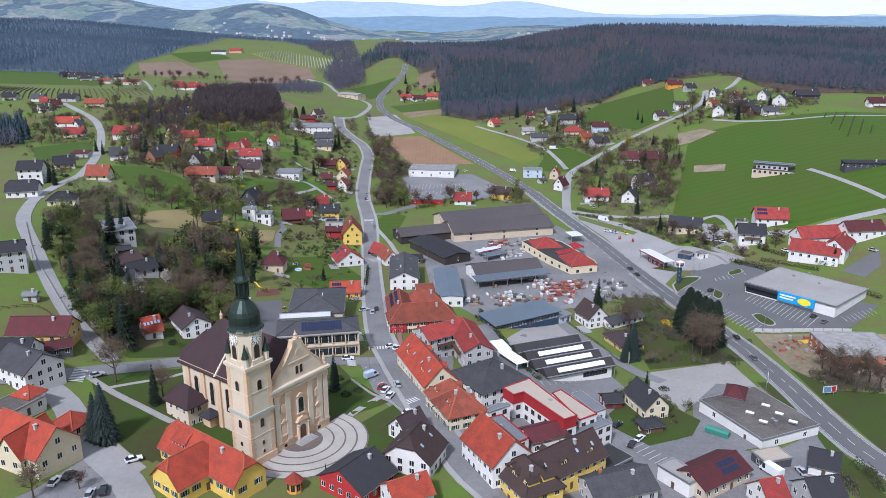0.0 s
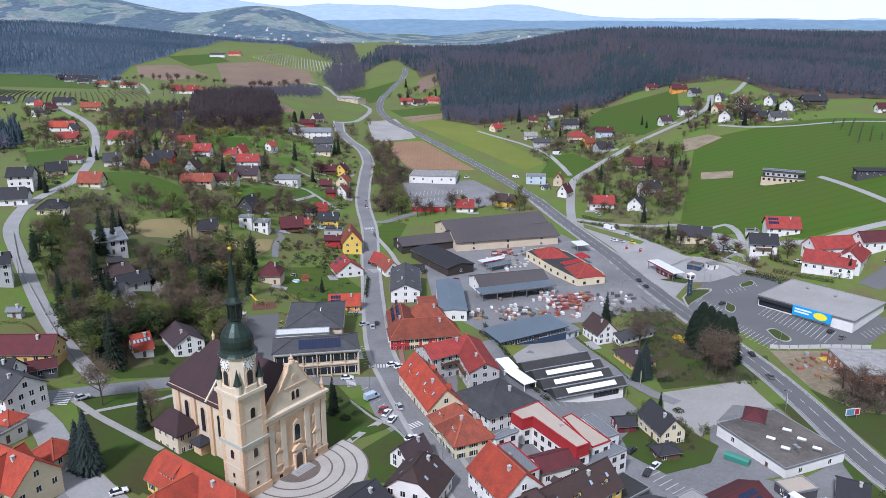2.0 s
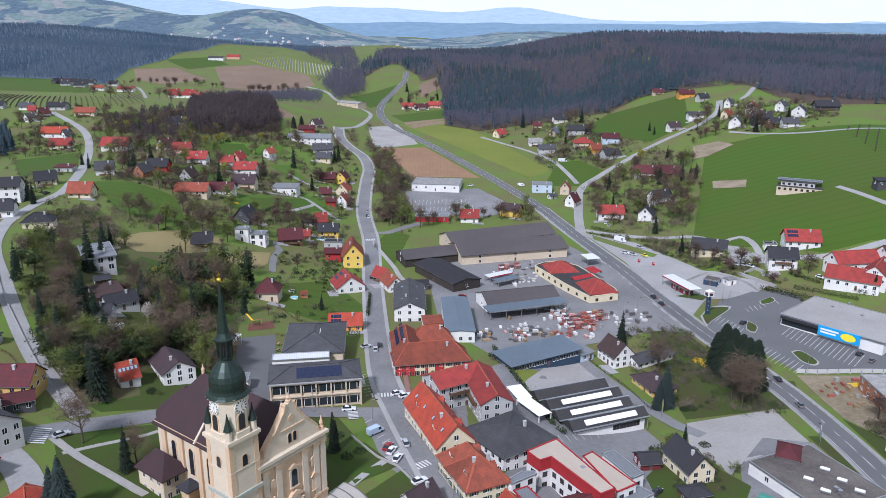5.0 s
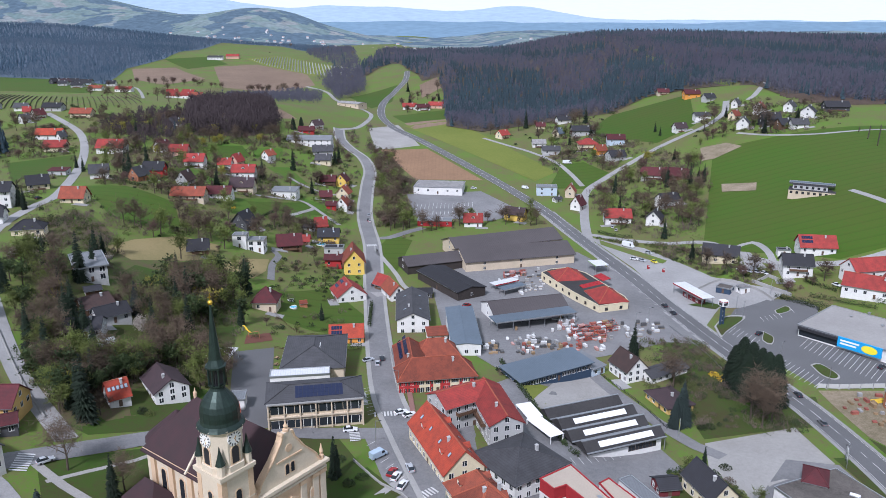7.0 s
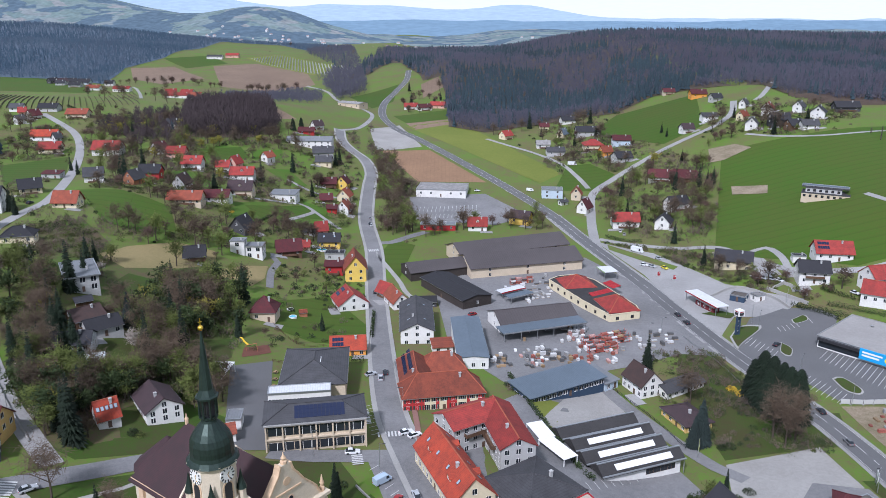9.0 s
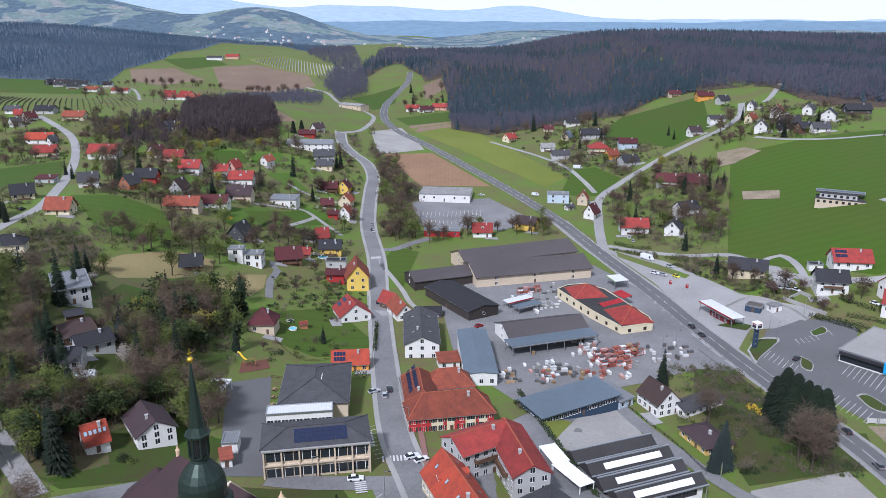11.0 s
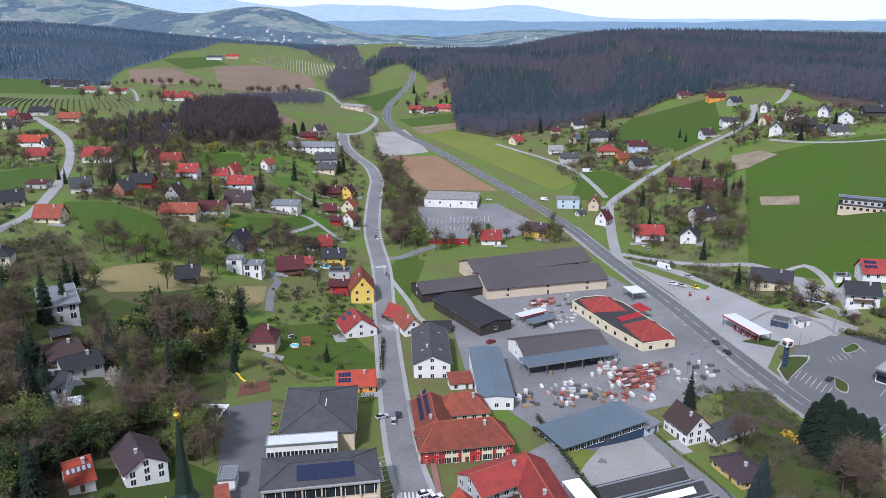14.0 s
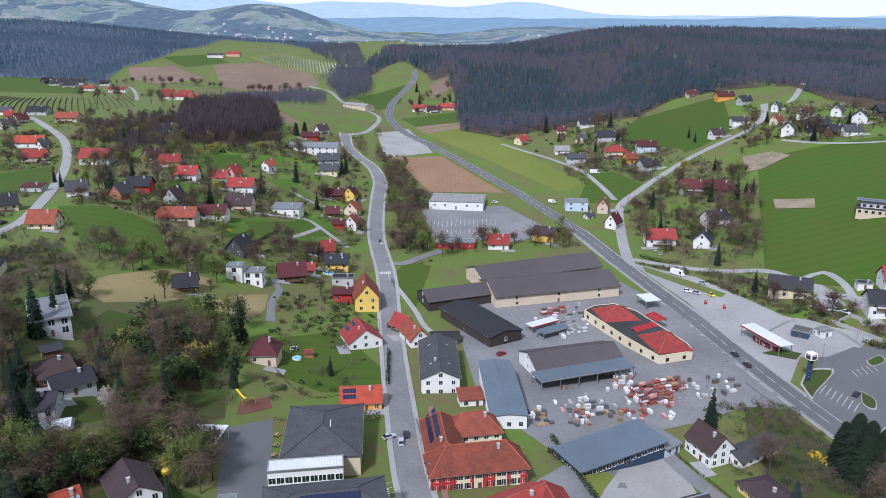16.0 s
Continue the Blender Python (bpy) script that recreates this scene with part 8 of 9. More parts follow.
sheet("verge", [(88.5, 488.0), (105.1, 462.5), (116.1, 441.0), (112.5, 437.0), (101.0, 455.0), (87.5, 478.0)], LAWN, "rough green bank beside the lane", "lawn", up=0.2)
sheet("town_yard", [(-2.6, 267.0), (27.9, 303.6), (51.8, 287.0), (63.5, 238.7), (71.9, 186.8), (69.0, 168.8), (10.3, 157.4), (2.5, 189.8), (-2.5, 218.8)], ASPHALT, "grey asphalt courtyards between the town houses", "yard", up=0.08)
sheet("parking_lot", [(-28.9, 241.8), (-16.3, 240.2), (-1.4, 191.3), (-7.9, 195.5), (-20.1, 212.2)], ASPHALT, "asphalt parking bays beside the street", "car park", up=0.1)
sheet("yard", [(-102.5, 148.5), (-96.6, 156.7), (-91.3, 171.5), (-75.4, 165.1), (-70.8, 154.4)], ASPHALT, "asphalt forecourt of a house", "yard", up=0.1)
road([(-121.6, 207.0), (-107.8, 196.5), (-95.6, 180.5), (-86.5, 171.8), (-77.9, 164.2), (-70.8, 154.4)], 8, "pale asphalt lane past the church park", ASPHALT_PALE, up=0.16)
sheet("forecourt", [(-91.7, 177.3), (-88.3, 181.5), (-75.4, 170.6), (-78.0, 164.7)], GRAVEL, "gravel bay beside the park", "yard", up=0.13)
road([(-107.8, 212.3), (-98.0, 205.6), (-87.7, 199.9), (-76.5, 193.2)], 2.4, "pale gravel park path", GRAVEL, name='path', category='path', up=0.1)
road([(-102.3, 206.0), (-95.6, 212.1), (-86.4, 220.1), (-82.7, 224.9)], 1.4, "narrow gravel park path", GRAVEL, name='path', category='path', up=0.1)
road([(-29.5, 196.8), (-24.4, 206.0), (-20.1, 212.2), (-15.0, 219.7)], 2.2, "pale paved path to the street", CONCRETE, name='path', category='path', up=0.12)
sheet("fuel_station_lot", [(83, 495), (110, 467), (130, 411), (144.8, 397.2), (158.6, 387.7), (138.4, 373.2), (121.2, 373.2), (115.9, 364.5), (107.6, 350.5), (103.8, 362.0), (100.2, 392.0), (96, 433)], ASPHALT_PALE, "pale asphalt filling-station forecourt", "yard", up=0.1)
sheet("parking_lot", [(104.6, 333.1), (127.4, 371.3), (146.9, 381.6), (160.8, 377.5), (164.8, 369.1), (154.4, 351.9), (195.0, 321.0), (172.0, 299.0), (157.0, 293.9), (130.0, 293.9), (121.5, 315.5), (113.0, 322.0), (106.0, 331.0)], ASPHALT_DARK, "dark asphalt supermarket car park", "car park", up=0.14)
sheet("building_site_ground", [(128.1, 291.8), (189.4, 291.3), (156.1, 234.0), (135.5, 238.7), (128.7, 258.6)], EARTH, "bare earth of a building site", "ground", up=0.1)
sheet("parking_lot", [(-32, 598), (23, 607), (50, 553), (26, 531), (-25, 542)], ASPHALT, "asphalt car park of the shop hall", "car park", up=0.1)
sheet("school_yard", [(-82.2, 301.2), (-70.1, 313.0), (-56.8, 245.6), (-68.9, 243.7)], ASPHALT_DARK, "dark asphalt school yard", "yard", up=0.1)
sheet("playground", [(-82.2, 319.9), (-74.9, 328.0), (-72.1, 320.3), (-80.7, 310.5)], RUBBER, "brown rubber playground surface", "playground", up=0.12)
sheet("field", [(-156.7, 372.5), (-151.1, 391.6), (-137, 414), (-120, 418), (-115, 401), (-126.9, 382.5), (-142.8, 365.2)], DRY_GRASS, "dry yellowed rough meadow", "field")
sheet("field", [(-111.7, 398.3), (-105, 411), (-95, 420), (-93, 403), (-95.9, 388.5), (-109.2, 389.4)], DRY_GRASS, "dry yellowed garden plot", "field")
sheet("meadow", [(-212, 475), (-188, 478), (-156, 462), (-142, 429), (-149, 412), (-172, 415)], MEADOW, "green meadow on the slope", "meadow")
sheet("meadow", [(-309, 572), (-279, 610), (-234, 506), (-259, 520), (-259, 487)], MEADOW, "green meadow by the hillside road", "meadow")
sheet("lawn", [(-85.3, 378.0), (-59.8, 398.5), (-36.9, 354.8), (-36.8, 342.8), (-58.9, 337.7), (-79.9, 348.6)], MEADOW, "bright green garden lawn", "lawn")
sheet("lawn", [(-128, 509), (-99, 545), (-76, 532), (-92, 518), (-111, 488)], MEADOW, "bright green garden lawn", "lawn")
sheet("lawn", [(-196, 637), (-167, 659), (-154, 633), (-170, 604)], MEADOW, "green paddock between gardens", "lawn")
sheet("lawn", [(-35.2, 216.7), (-26.1, 223.2), (-16.2, 209.8), (-26.4, 201.3)], LAWN_FRESH, "church lawn beside the street", "lawn")
sheet("lawn", [(-26.2, 192.9), (-14.4, 208.7), (-5.4, 192.9), (-12.7, 180.9), (-18.8, 180.9)], LAWN_FRESH, "church lawn below the street", "lawn")
sheet("lawn", [(-89.1, 183.6), (-103.7, 205.5), (-77.1, 192.4), (-71.3, 184.3), (-74.7, 172.8), (-82.7, 176.6)], LAWN_FRESH, "park lawn beside the church", "lawn")
sheet("lawn", [(-45, 462), (-38, 498), (-24, 487), (-30, 427), (-39, 444)], MEADOW, "green verge beside the street", "lawn")
sheet("lawn", [(18.9, 297.0), (27.1, 305.1), (33.4, 283.2), (25.7, 268.8)], PALE_MEADOW, "narrow green plot between yards", "lawn")
sheet("meadow", [(75, 616), (95, 686), (114, 689), (127, 649), (101, 612)], MEADOW, "green meadow between two roads", "meadow")
sheet("meadow", [(131, 794), (170, 848), (250, 851), (219, 729), (179, 704)], MEADOW, "green meadow below the wood", "meadow")
sheet("field", [(187, 565), (205, 550), (199, 535), (182, 549)], EARTH, "fenced riding ground of bare earth", "field", up=0.35)
sheet("building_plot", [(202, 660), (221, 656), (227, 638), (202, 625), (193, 627)], EARTH, "bare earth of a building plot", "field", up=0.35)
sheet("field", [(-442, 1547), (-368, 1587), (-243, 1415), (-202, 1249), (-262, 1191), (-339, 1223)], FIELD, "brown ploughed hillside field", "field")
sheet("field", [(-580, 1500), (-507, 1524), (-397, 1339), (-432, 1239), (-508, 1322)], FIELD, "brown ploughed field", "field")
sheet("field", [(-207, 832), (-171, 829), (-147, 794), (-175, 765)], FIELD, "brown ploughed field", "field")
sheet("meadow", [(-567, 1639), (-494, 1714), (-425, 1588), (-480, 1507)], MEADOW, "green hillside meadow", "meadow")
sheet("meadow", [(-799, 1419), (-672, 1346), (-506, 1201), (-482, 1103), (-650, 1148)], MEADOW, "green meadow below the dark wood", "meadow")
sheet("meadow", [(-131, 1088), (-71, 1178), (-71, 1048), (-92, 980)], MEADOW, "green meadow beside the country road", "meadow")
sheet("field", [(-39, 1166), (-14, 1218), (-7, 1143), (-33, 1073)], FIELD, "brown field beside the country road", "field")
sheet("meadow", [(-64, 929), (-3, 977), (1, 908), (-46, 874)], MEADOW, "green meadow beside the country road", "meadow")
sheet("field", [(-47, 874), (1, 903), (4, 871), (-36, 835)], FIELD, "brown strip of field", "field")
sheet("orchard_ground", [(-416, 1693), (-362, 1788), (-144, 1399), (-149, 1262), (-220, 1367), (-335, 1541)], PALE_MEADOW, "pale ground under netted orchards", "field")
sheet("field", [(-696, 2846), (-578, 3266), (-474, 2728), (-522, 2331)], PALE_MEADOW, "pale plastic-covered field", "field")
sheet("lawn", [(88.1, 345.5), (96.9, 337.8), (109.1, 287.2), (125.2, 287.2), (118.8, 265.1), (108.1, 265.1), (76.1, 257.0), (77.7, 310.9)], LAWN_FRESH, "rough green garden land beside the road", "lawn", up=0.06)
sheet("farm_yard", [(149, 444), (158, 435), (158, 412), (148, 413)], ASPHALT_PALE, "pale house drive", "yard")
road([(-127, 530), (-107, 543), (-97, 545), (-71, 512)], 3, "pale garden drive", ASPHALT_PALE)
road([(-97, 545), (-91, 538), (-96, 521), (-102, 504)], 3, "pale garden drive", ASPHALT_PALE)
road([(-82, 581), (-97, 582), (-110, 590), (-119, 599)], 3.2, "pale garden lane", ASPHALT_PALE)
road([(-88.5, 393.1), (-92, 413), (-92, 429), (-96, 435)], 3.4, "grey house drive", ASPHALT)
road([(-106, 789), (-90, 822), (-85, 900), (-96, 949), (-137, 1029), (-170, 1156), (-215, 1246)], 4.5, "pale field road", ASPHALT_PALE)
road([(-360, 966), (-426, 1129), (-467, 1200), (-524, 1202), (-609, 1273)], 4, "pale hillside lane", ASPHALT_PALE)
road([(281, 774), (296, 795), (335, 866)], 5, "pale road into the wood", ASPHALT_PALE)
road([(48.7, 307.7), (54.1, 292.4), (62.9, 271.8), (71.8, 252.6), (77.8, 245.3)], 5, "grey lane beside the market hall", ASPHALT)
road([(153, 445), (164, 448), (166, 432), (161, 408)], 3.5, "pale house drive", ASPHALT_PALE)
road([(-47, 474), (-31, 426), (-25, 404), (-14.6, 385.1)], 2.5, "footpath beside the street", CONCRETE, name='path', category='path')
road([(128.6, 174.5), (122.9, 191.5), (120.9, 203.0), (120.2, 217.6), (120.5, 238.5), (120.4, 257.0), (119.4, 270.0), (116.8, 286.5), (104.2, 339.3), (99.0, 370.5), (93, 412), (79, 484), (65, 553)], 11.4, "pale paved shoulder of the country road", ASPHALT_PALE, up=0.12)
sheet("forecourt", [(26.9, 281.0), (33.7, 293.2), (49.0, 304.0), (53.1, 289.0), (53.6, 278.1), (38.1, 277.0), (27.8, 268.8), (22.8, 272.2)], GRAVEL, "pale forecourt of the blue hall", "yard", up=0.14)

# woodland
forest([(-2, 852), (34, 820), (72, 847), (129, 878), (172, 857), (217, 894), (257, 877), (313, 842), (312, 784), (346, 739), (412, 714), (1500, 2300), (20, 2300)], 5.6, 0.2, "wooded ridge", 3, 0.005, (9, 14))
sheet("forest_floor", [(-2, 852), (34, 820), (72, 847), (129, 878), (172, 857), (217, 894), (257, 877), (313, 842), (312, 784), (346, 739), (412, 714), (1500, 2300), (20, 2300)], LEAF_LITTER, "leaf litter under the wood", "ground", up=0.5, step=20)
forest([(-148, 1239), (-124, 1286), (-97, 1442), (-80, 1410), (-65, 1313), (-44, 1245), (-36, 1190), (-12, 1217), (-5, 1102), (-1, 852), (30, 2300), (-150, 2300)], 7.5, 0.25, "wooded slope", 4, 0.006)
sheet("forest_floor", [(-148, 1239), (-124, 1286), (-97, 1442), (-80, 1410), (-65, 1313), (-44, 1245), (-36, 1190), (-12, 1217), (-5, 1102), (-1, 852), (30, 2300), (-150, 2300)], LEAF_LITTER, "leaf litter under the wood", "ground", up=0.5, step=20)
forest([(-816, 1345), (-769, 1365), (-633, 1325), (-522, 1240), (-590, 1499), (-567, 1639), (-640, 2337), (-490, 2423), (-219, 1763), (-357, 2600), (-900, 2600), (-1750, 2600)], 7.5, 0.45, "dark wooded hills", 5, 0.003, (8, 12), mats=(HAZE_BLUE_TWIGS, HAZE_BLUE_FIR))
# this floor takes the painted haze blue of the trees on it
sheet("forest_floor", [(-816, 1345), (-769, 1365), (-633, 1325), (-522, 1240), (-590, 1499), (-567, 1639), (-640, 2337), (-490, 2423), (-219, 1763), (-357, 2600), (-900, 2600), (-1750, 2600)], HAZE_BLUE_TWIGS, "leaf litter under the wood", "ground", up=0.5)
forest([(-219, 681), (-252, 794), (-249, 826), (-211, 827), (-177, 821), (-160, 761), (-151, 722), (-175, 683)], 4.8, 0.0, "small brown wood", 6, 0.0, (12, 19), True, (FOREST_BROWN, HAZED_NEEDLES))
sheet("forest_floor", [(-219, 681), (-252, 794), (-249, 826), (-211, 827), (-177, 821), (-160, 761), (-151, 722), (-175, 683)], LEAF_LITTER, "leaf litter under the wood", "ground", up=0.5)
forest([(-335, 562), (-384, 667), (-368, 674), (-333, 620), (-319, 571)], 6.0, 1.0, "dark spruce stand", 7, 0.0, (12, 17))
forest([(-186, 1333), (-134, 1295), (-113, 1129), (-137, 1029), (-184, 1223)], 9.0, 0.0, "bare copse", 8, 0.0, (12, 17), True)
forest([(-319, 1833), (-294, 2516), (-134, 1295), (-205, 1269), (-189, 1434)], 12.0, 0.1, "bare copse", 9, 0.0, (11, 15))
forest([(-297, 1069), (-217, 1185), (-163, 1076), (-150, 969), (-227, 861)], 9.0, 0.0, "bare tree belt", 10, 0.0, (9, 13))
forest([(-304, 717), (-274, 777), (-244, 762), (-219, 656), (-249, 645)], 8.0, 0.05, "bare garden copse", 12, 0.0, (8, 13), True, (FOREST_BROWN, HAZED_NEEDLES))
sheet("wood_floor", [(-199.9, 392.2), (-182, 415), (-142.8, 372.0), (-110.6, 390.7), (-91.5, 352.8), (-83.6, 308.2), (-89.7, 287.5), (-89.6, 272.9), (-91.3, 245.7), (-105.9, 231.7), (-117.4, 232.3), (-153.6, 298.3)], WOOD_FLOOR, "mossy brown floor of the garden wood", "ground", up=0.08)
sheet("yard", [(51.8, 219.1), (54.0, 205.7), (64.2, 199.0), (78.0, 207.5), (85.2, 197.3), (93.5, 194.2), (114.7, 207.5), (117.4, 195.8), (99.4, 168.8), (41.1, 166.8)], ASPHALT, "grey asphalt yard behind the warehouse", "yard", up=0.09)

# open ground kept free of trees
OPEN.append([(-152.5, 328.4), (-141.8, 346.6), (-128.6, 318.1), (-141.7, 304.4)])
OPEN.append([(-139.8, 290.7), (-118.8, 313.7), (-106.2, 283.7), (-112.7, 272.9), (-126.3, 264.2)])
OPEN.append([(-151.8, 362.6), (-114, 404), (-105.5, 384.8), (-141.4, 343.4)])
OPEN.append([(-128.0, 267.0), (-127.0, 290.0), (-106.0, 291.0), (-103.0, 271.0), (-113.0, 263.0)])
OPEN.append([(-97.5, 254.2), (-83.6, 259.4), (-81.4, 248.9), (-93.7, 244.9)])
sheet("lawn", [(-139.7, 341.7), (-139.3, 360.4), (-127.3, 362.3), (-121.9, 333.8), (-128.0, 318.7)], LAWN_FRESH, "bright green clearing in the garden wood", "lawn")
sheet("lawn", [(-128.8, 375.6), (-119.5, 396.8), (-107.7, 364.9), (-114.0, 345.0)], LAWN_FRESH, "bright green clearing in the garden wood", "lawn")
sheet("lawn", [(-124.7, 293.0), (-117.1, 303.0), (-111.2, 290.2), (-118.1, 281.9)], LAWN_FRESH, "green cottage lawn", "lawn")
sheet("lawn", [(-102.1, 255.1), (-97.4, 263.0), (-88.9, 246.5), (-95.8, 241.8)], LAWN_FRESH, "green lawn between two houses", "lawn")
sheet("lawn", [(-102.2, 309.9), (-88.3, 325.4), (-83.6, 308.2), (-93.0, 298.0)], LAWN_FRESH, "green school lawn", "lawn")
for quad in DRIVES:
    sheet("drive", quad, ASPHALT_PALE, "pale paved drive beside a house", "drive", up=0.2)

# trees
def tree_row(a, b, n, h):
    """A loose row of bare trees between two places."""
    for k in range(n):
        u = (k + rng.uniform(-0.3, 0.3)) / max(1, n - 1)
        tree("bare", a[0] + (b[0] - a[0]) * u + rng.gauss(0, 3), a[1] + (b[1] - a[1]) * u + rng.gauss(0, 5), h * rng.uniform(0.7, 1.15))


tree_row((-476.2, 1247.1), (-422.0, 1249.0), 8, 11.0)
tree_row((-422.0, 1249.0), (-329.3, 1203.5), 12, 10.2)
tree_row((-291.2, 1186.6), (-224.4, 1194.7), 12, 11.9)
tree_row((-517.6, 1178.9), (-483.1, 1265.0), 6, 7.6)
tree_row((-157.0, 1162.6), (-131.2, 1220.3), 4, 10.2)
grove([(-175.3, 326.4), (-166.0, 343.5), (-146.0, 325.5), (-150.4, 377.5), (-139, 405), (-111.2, 388.1), (-91.9, 305.3), (-97.3, 271.0), (-110.5, 261.6), (-109.5, 241.0), (-114.8, 238.1), (-132.7, 257.7), (-153.9, 284.1)], 105, [('bare', 5), ('bud', 6), ('pine', 4), ('spruce', 2), ('blossom', 2), ('willow', 1)])
grove([(-141.7, 362.4), (-113, 400), (-88.9, 378.7), (-85.7, 329.7), (-90.3, 305.6), (-103.5, 288.2), (-121.0, 311.3)], 52, [('bare', 3), ('bud', 7), ('pine', 4), ('spruce', 1), ('brush', 2)])
grove([(-134.5, 269.7), (-122.8, 283.6), (-103.8, 280.3), (-97.4, 260.0), (-107.4, 252.8), (-112.6, 235.6), (-124.5, 245.7)], 40, [('bare', 4), ('bud', 4), ('pine', 3), ('willow', 1), ('brush', 2)])
grove([(-92.4, 295.2), (-79.3, 285.6), (-69.6, 246.2), (-77.5, 244.3)], 16, [('bare', 4), ('bud', 2), ('fruit', 2)])
grove([(-178, 423), (-150, 454), (-111, 411), (-142.7, 387.9)], 22, [('bare', 5), ('bud', 1), ('fruit', 2)])
grove([(-296, 692), (-252, 762), (-164, 736), (-87, 716), (-67, 563), (-64, 457), (-99, 426), (-132, 483), (-166, 490), (-211, 485)], 140, [('bare', 4), ('bud', 4), ('fruit', 5), ('bush', 2), ('brush', 4), ('spruce', 1), ('willow', 1)])
grove([(-68, 717), (-49, 711), (-37, 621), (-25, 506), (-44, 503), (-58, 602)], 60, [('bare', 5), ('bud', 3), ('brush', 3)], 2.5)
grove([(-461, 810), (-372, 745), (-306, 656), (-258, 562), (-269, 499), (-332, 571)], 40, [('bare', 5), ('fruit', 3), ('brush', 2)])
grove([(-559, 1222), (-374, 1140), (-257, 796), (-324, 760)], 25, [('bare', 5), ('fruit', 3)])
grove([(102, 601), (129, 625), (176, 652), (195, 617), (147, 464), (115, 481), (92, 514)], 75, [('bare', 6), ('bud', 2), ('fruit', 3), ('bush', 2), ('brush', 2), ('spruce', 1)])
grove([(36, 816), (127, 867), (174, 776), (149, 658), (102, 637), (86, 700)], 45, [('bare', 4), ('fruit', 4), ('bush', 2), ('bud', 1), ('spruce', 1)])
grove([(219, 757), (322, 696), (284, 610), (237, 667), (203, 664)], 50, [('bare', 4), ('fruit', 4), ('bush', 2), ('spruce', 1)])
grove([(127, 457), (175, 412), (179.0, 390.1), (153.5, 384.7), (124, 408)], 35, [('bare', 3), ('fruit', 3), ('bush', 3), ('brush', 3)])
grove([(85.0, 337.8), (106.1, 323.8), (86.7, 265.1), (70.9, 270.5)], 16, [('bare', 4), ('bush', 3), ('brush', 3)])
grove([(139.7, 259.7), (152.6, 238.7), (136.1, 209.3), (128.1, 216.8)], 16, [('bare', 5), ('brush', 3)])
grove([(-99, 426), (-63, 445), (-41.7, 372.6), (-47.9, 332.2), (-81.8, 333.8)], 22, [('fruit', 4), ('bush', 3), ('brush', 2), ('bare', 1)])
grove([(-31, 491), (-9, 522), (50, 570), (65, 522), (6, 514)], 26, [('bare', 4), ('bud', 2), ('brush', 3)])
grove([(63.5, 238.7), (85.3, 234.0), (77.4, 209.3), (59.2, 205.7)], 12, [('bush', 3), ('brush', 3), ('fruit', 1)])
grove([(-1021, 4065), (-530, 4065), (-157, 1525), (-398, 1526)], 40, [('bare', 4), ('fruit', 2)], 12.0)
grove([(-70, 1161), (5, 1142), (4, 871), (-56, 921)], 20, [('bare', 4), ('spruce', 1)])
thicket([(-199.9, 392.2), (-182, 415), (-142.8, 372.0), (-110.6, 390.7), (-91.5, 352.8), (-83.6, 308.2), (-89.7, 287.5), (-90.7, 275.9), (-91.3, 245.7), (-105.9, 231.7), (-117.4, 232.3), (-153.6, 298.3)], 800, "grey and olive undergrowth on the wooded slope", 41, (1.2, 3.6), (5, 5, 1))
thicket([(-209, 466), (-196, 587), (-129, 590), (-86, 508), (-100, 441), (-119, 421), (-153.6, 393.4), (-174, 402)], 420, "garden shrubs among the hillside houses", 42, (1.2, 4.5))
thicket([(-250, 608), (-204, 648), (-87, 779), (-65, 643), (-55, 463), (-96, 436), (-114, 503), (-167, 504), (-212, 520)], 620, "garden shrubs between the village houses", 43, (1.2, 4.0))
thicket([(-372, 704), (-337, 726), (-259, 586), (-251, 519), (-183, 406), (-190.8, 375.8), (-319, 585)], 260, "garden shrubs along the hillside road", 44, (1.2, 4.0))
thicket([(-93, 422), (-51, 446), (-44, 400), (-48.3, 393.2), (-85.5, 384.1)], 70, "garden shrubs by the street", 45, (1.0, 2.6), (2, 3, 4), free=True)
thicket([(-354, 763), (-255, 794), (-154, 710), (-89, 803), (-91, 722), (-191, 610), (-273, 608)], 520, "bare scrub along the old stream", 46, (1.5, 6.0), (8, 2, 1))
thicket([(82, 734), (168, 794), (188, 602), (167, 514), (133, 453), (115, 469), (98, 540), (104, 645), (72, 663)], 620, "grey scrub and garden shrubs on the eastern slope", 47, (1.5, 5.5), (8, 2, 1))
thicket([(84, 506), (123, 466), (156, 433), (155, 401), (139.8, 395.0), (111, 420), (90, 465)], 240, "garden shrubs beside the lane", 48, (1.0, 3.0))
thicket([(106, 1010), (179, 915), (174, 720), (151, 684), (93, 714)], 260, "garden shrubs by the wooded hill", 49, (1.2, 4.0))
thicket([(249, 792), (353, 730), (301, 630), (254, 650), (223, 703)], 300, "garden shrubs among the upper houses", 50, (1.2, 4.0))
thicket([(-82, 839), (-55, 753), (-36, 647), (4, 577), (-18, 528), (-48, 516), (-67, 642)], 420, "bare scrub beside the street", 51, (1.5, 5.0), (8, 3, 1))
thicket([(70.3, 332.2), (109.3, 338.9), (114.7, 293.6), (101.5, 269.4), (84.1, 293.5), (66.6, 293.4)], 150, "shrubs on the rough green plot", 52, (1.0, 3.0), free=True)
thicket([(57.8, 246.5), (75.4, 226.8), (72.2, 207.4), (60.4, 210.3)], 70, "garden shrubs beside the cream house", 53, (0.8, 2.2), (2, 3, 4), free=True)
thicket([(134.8, 255.9), (142.8, 247.0), (119.0, 204.7), (121.2, 216.8)], 60, "bare roadside shrubs", 54, (1.0, 3.0))
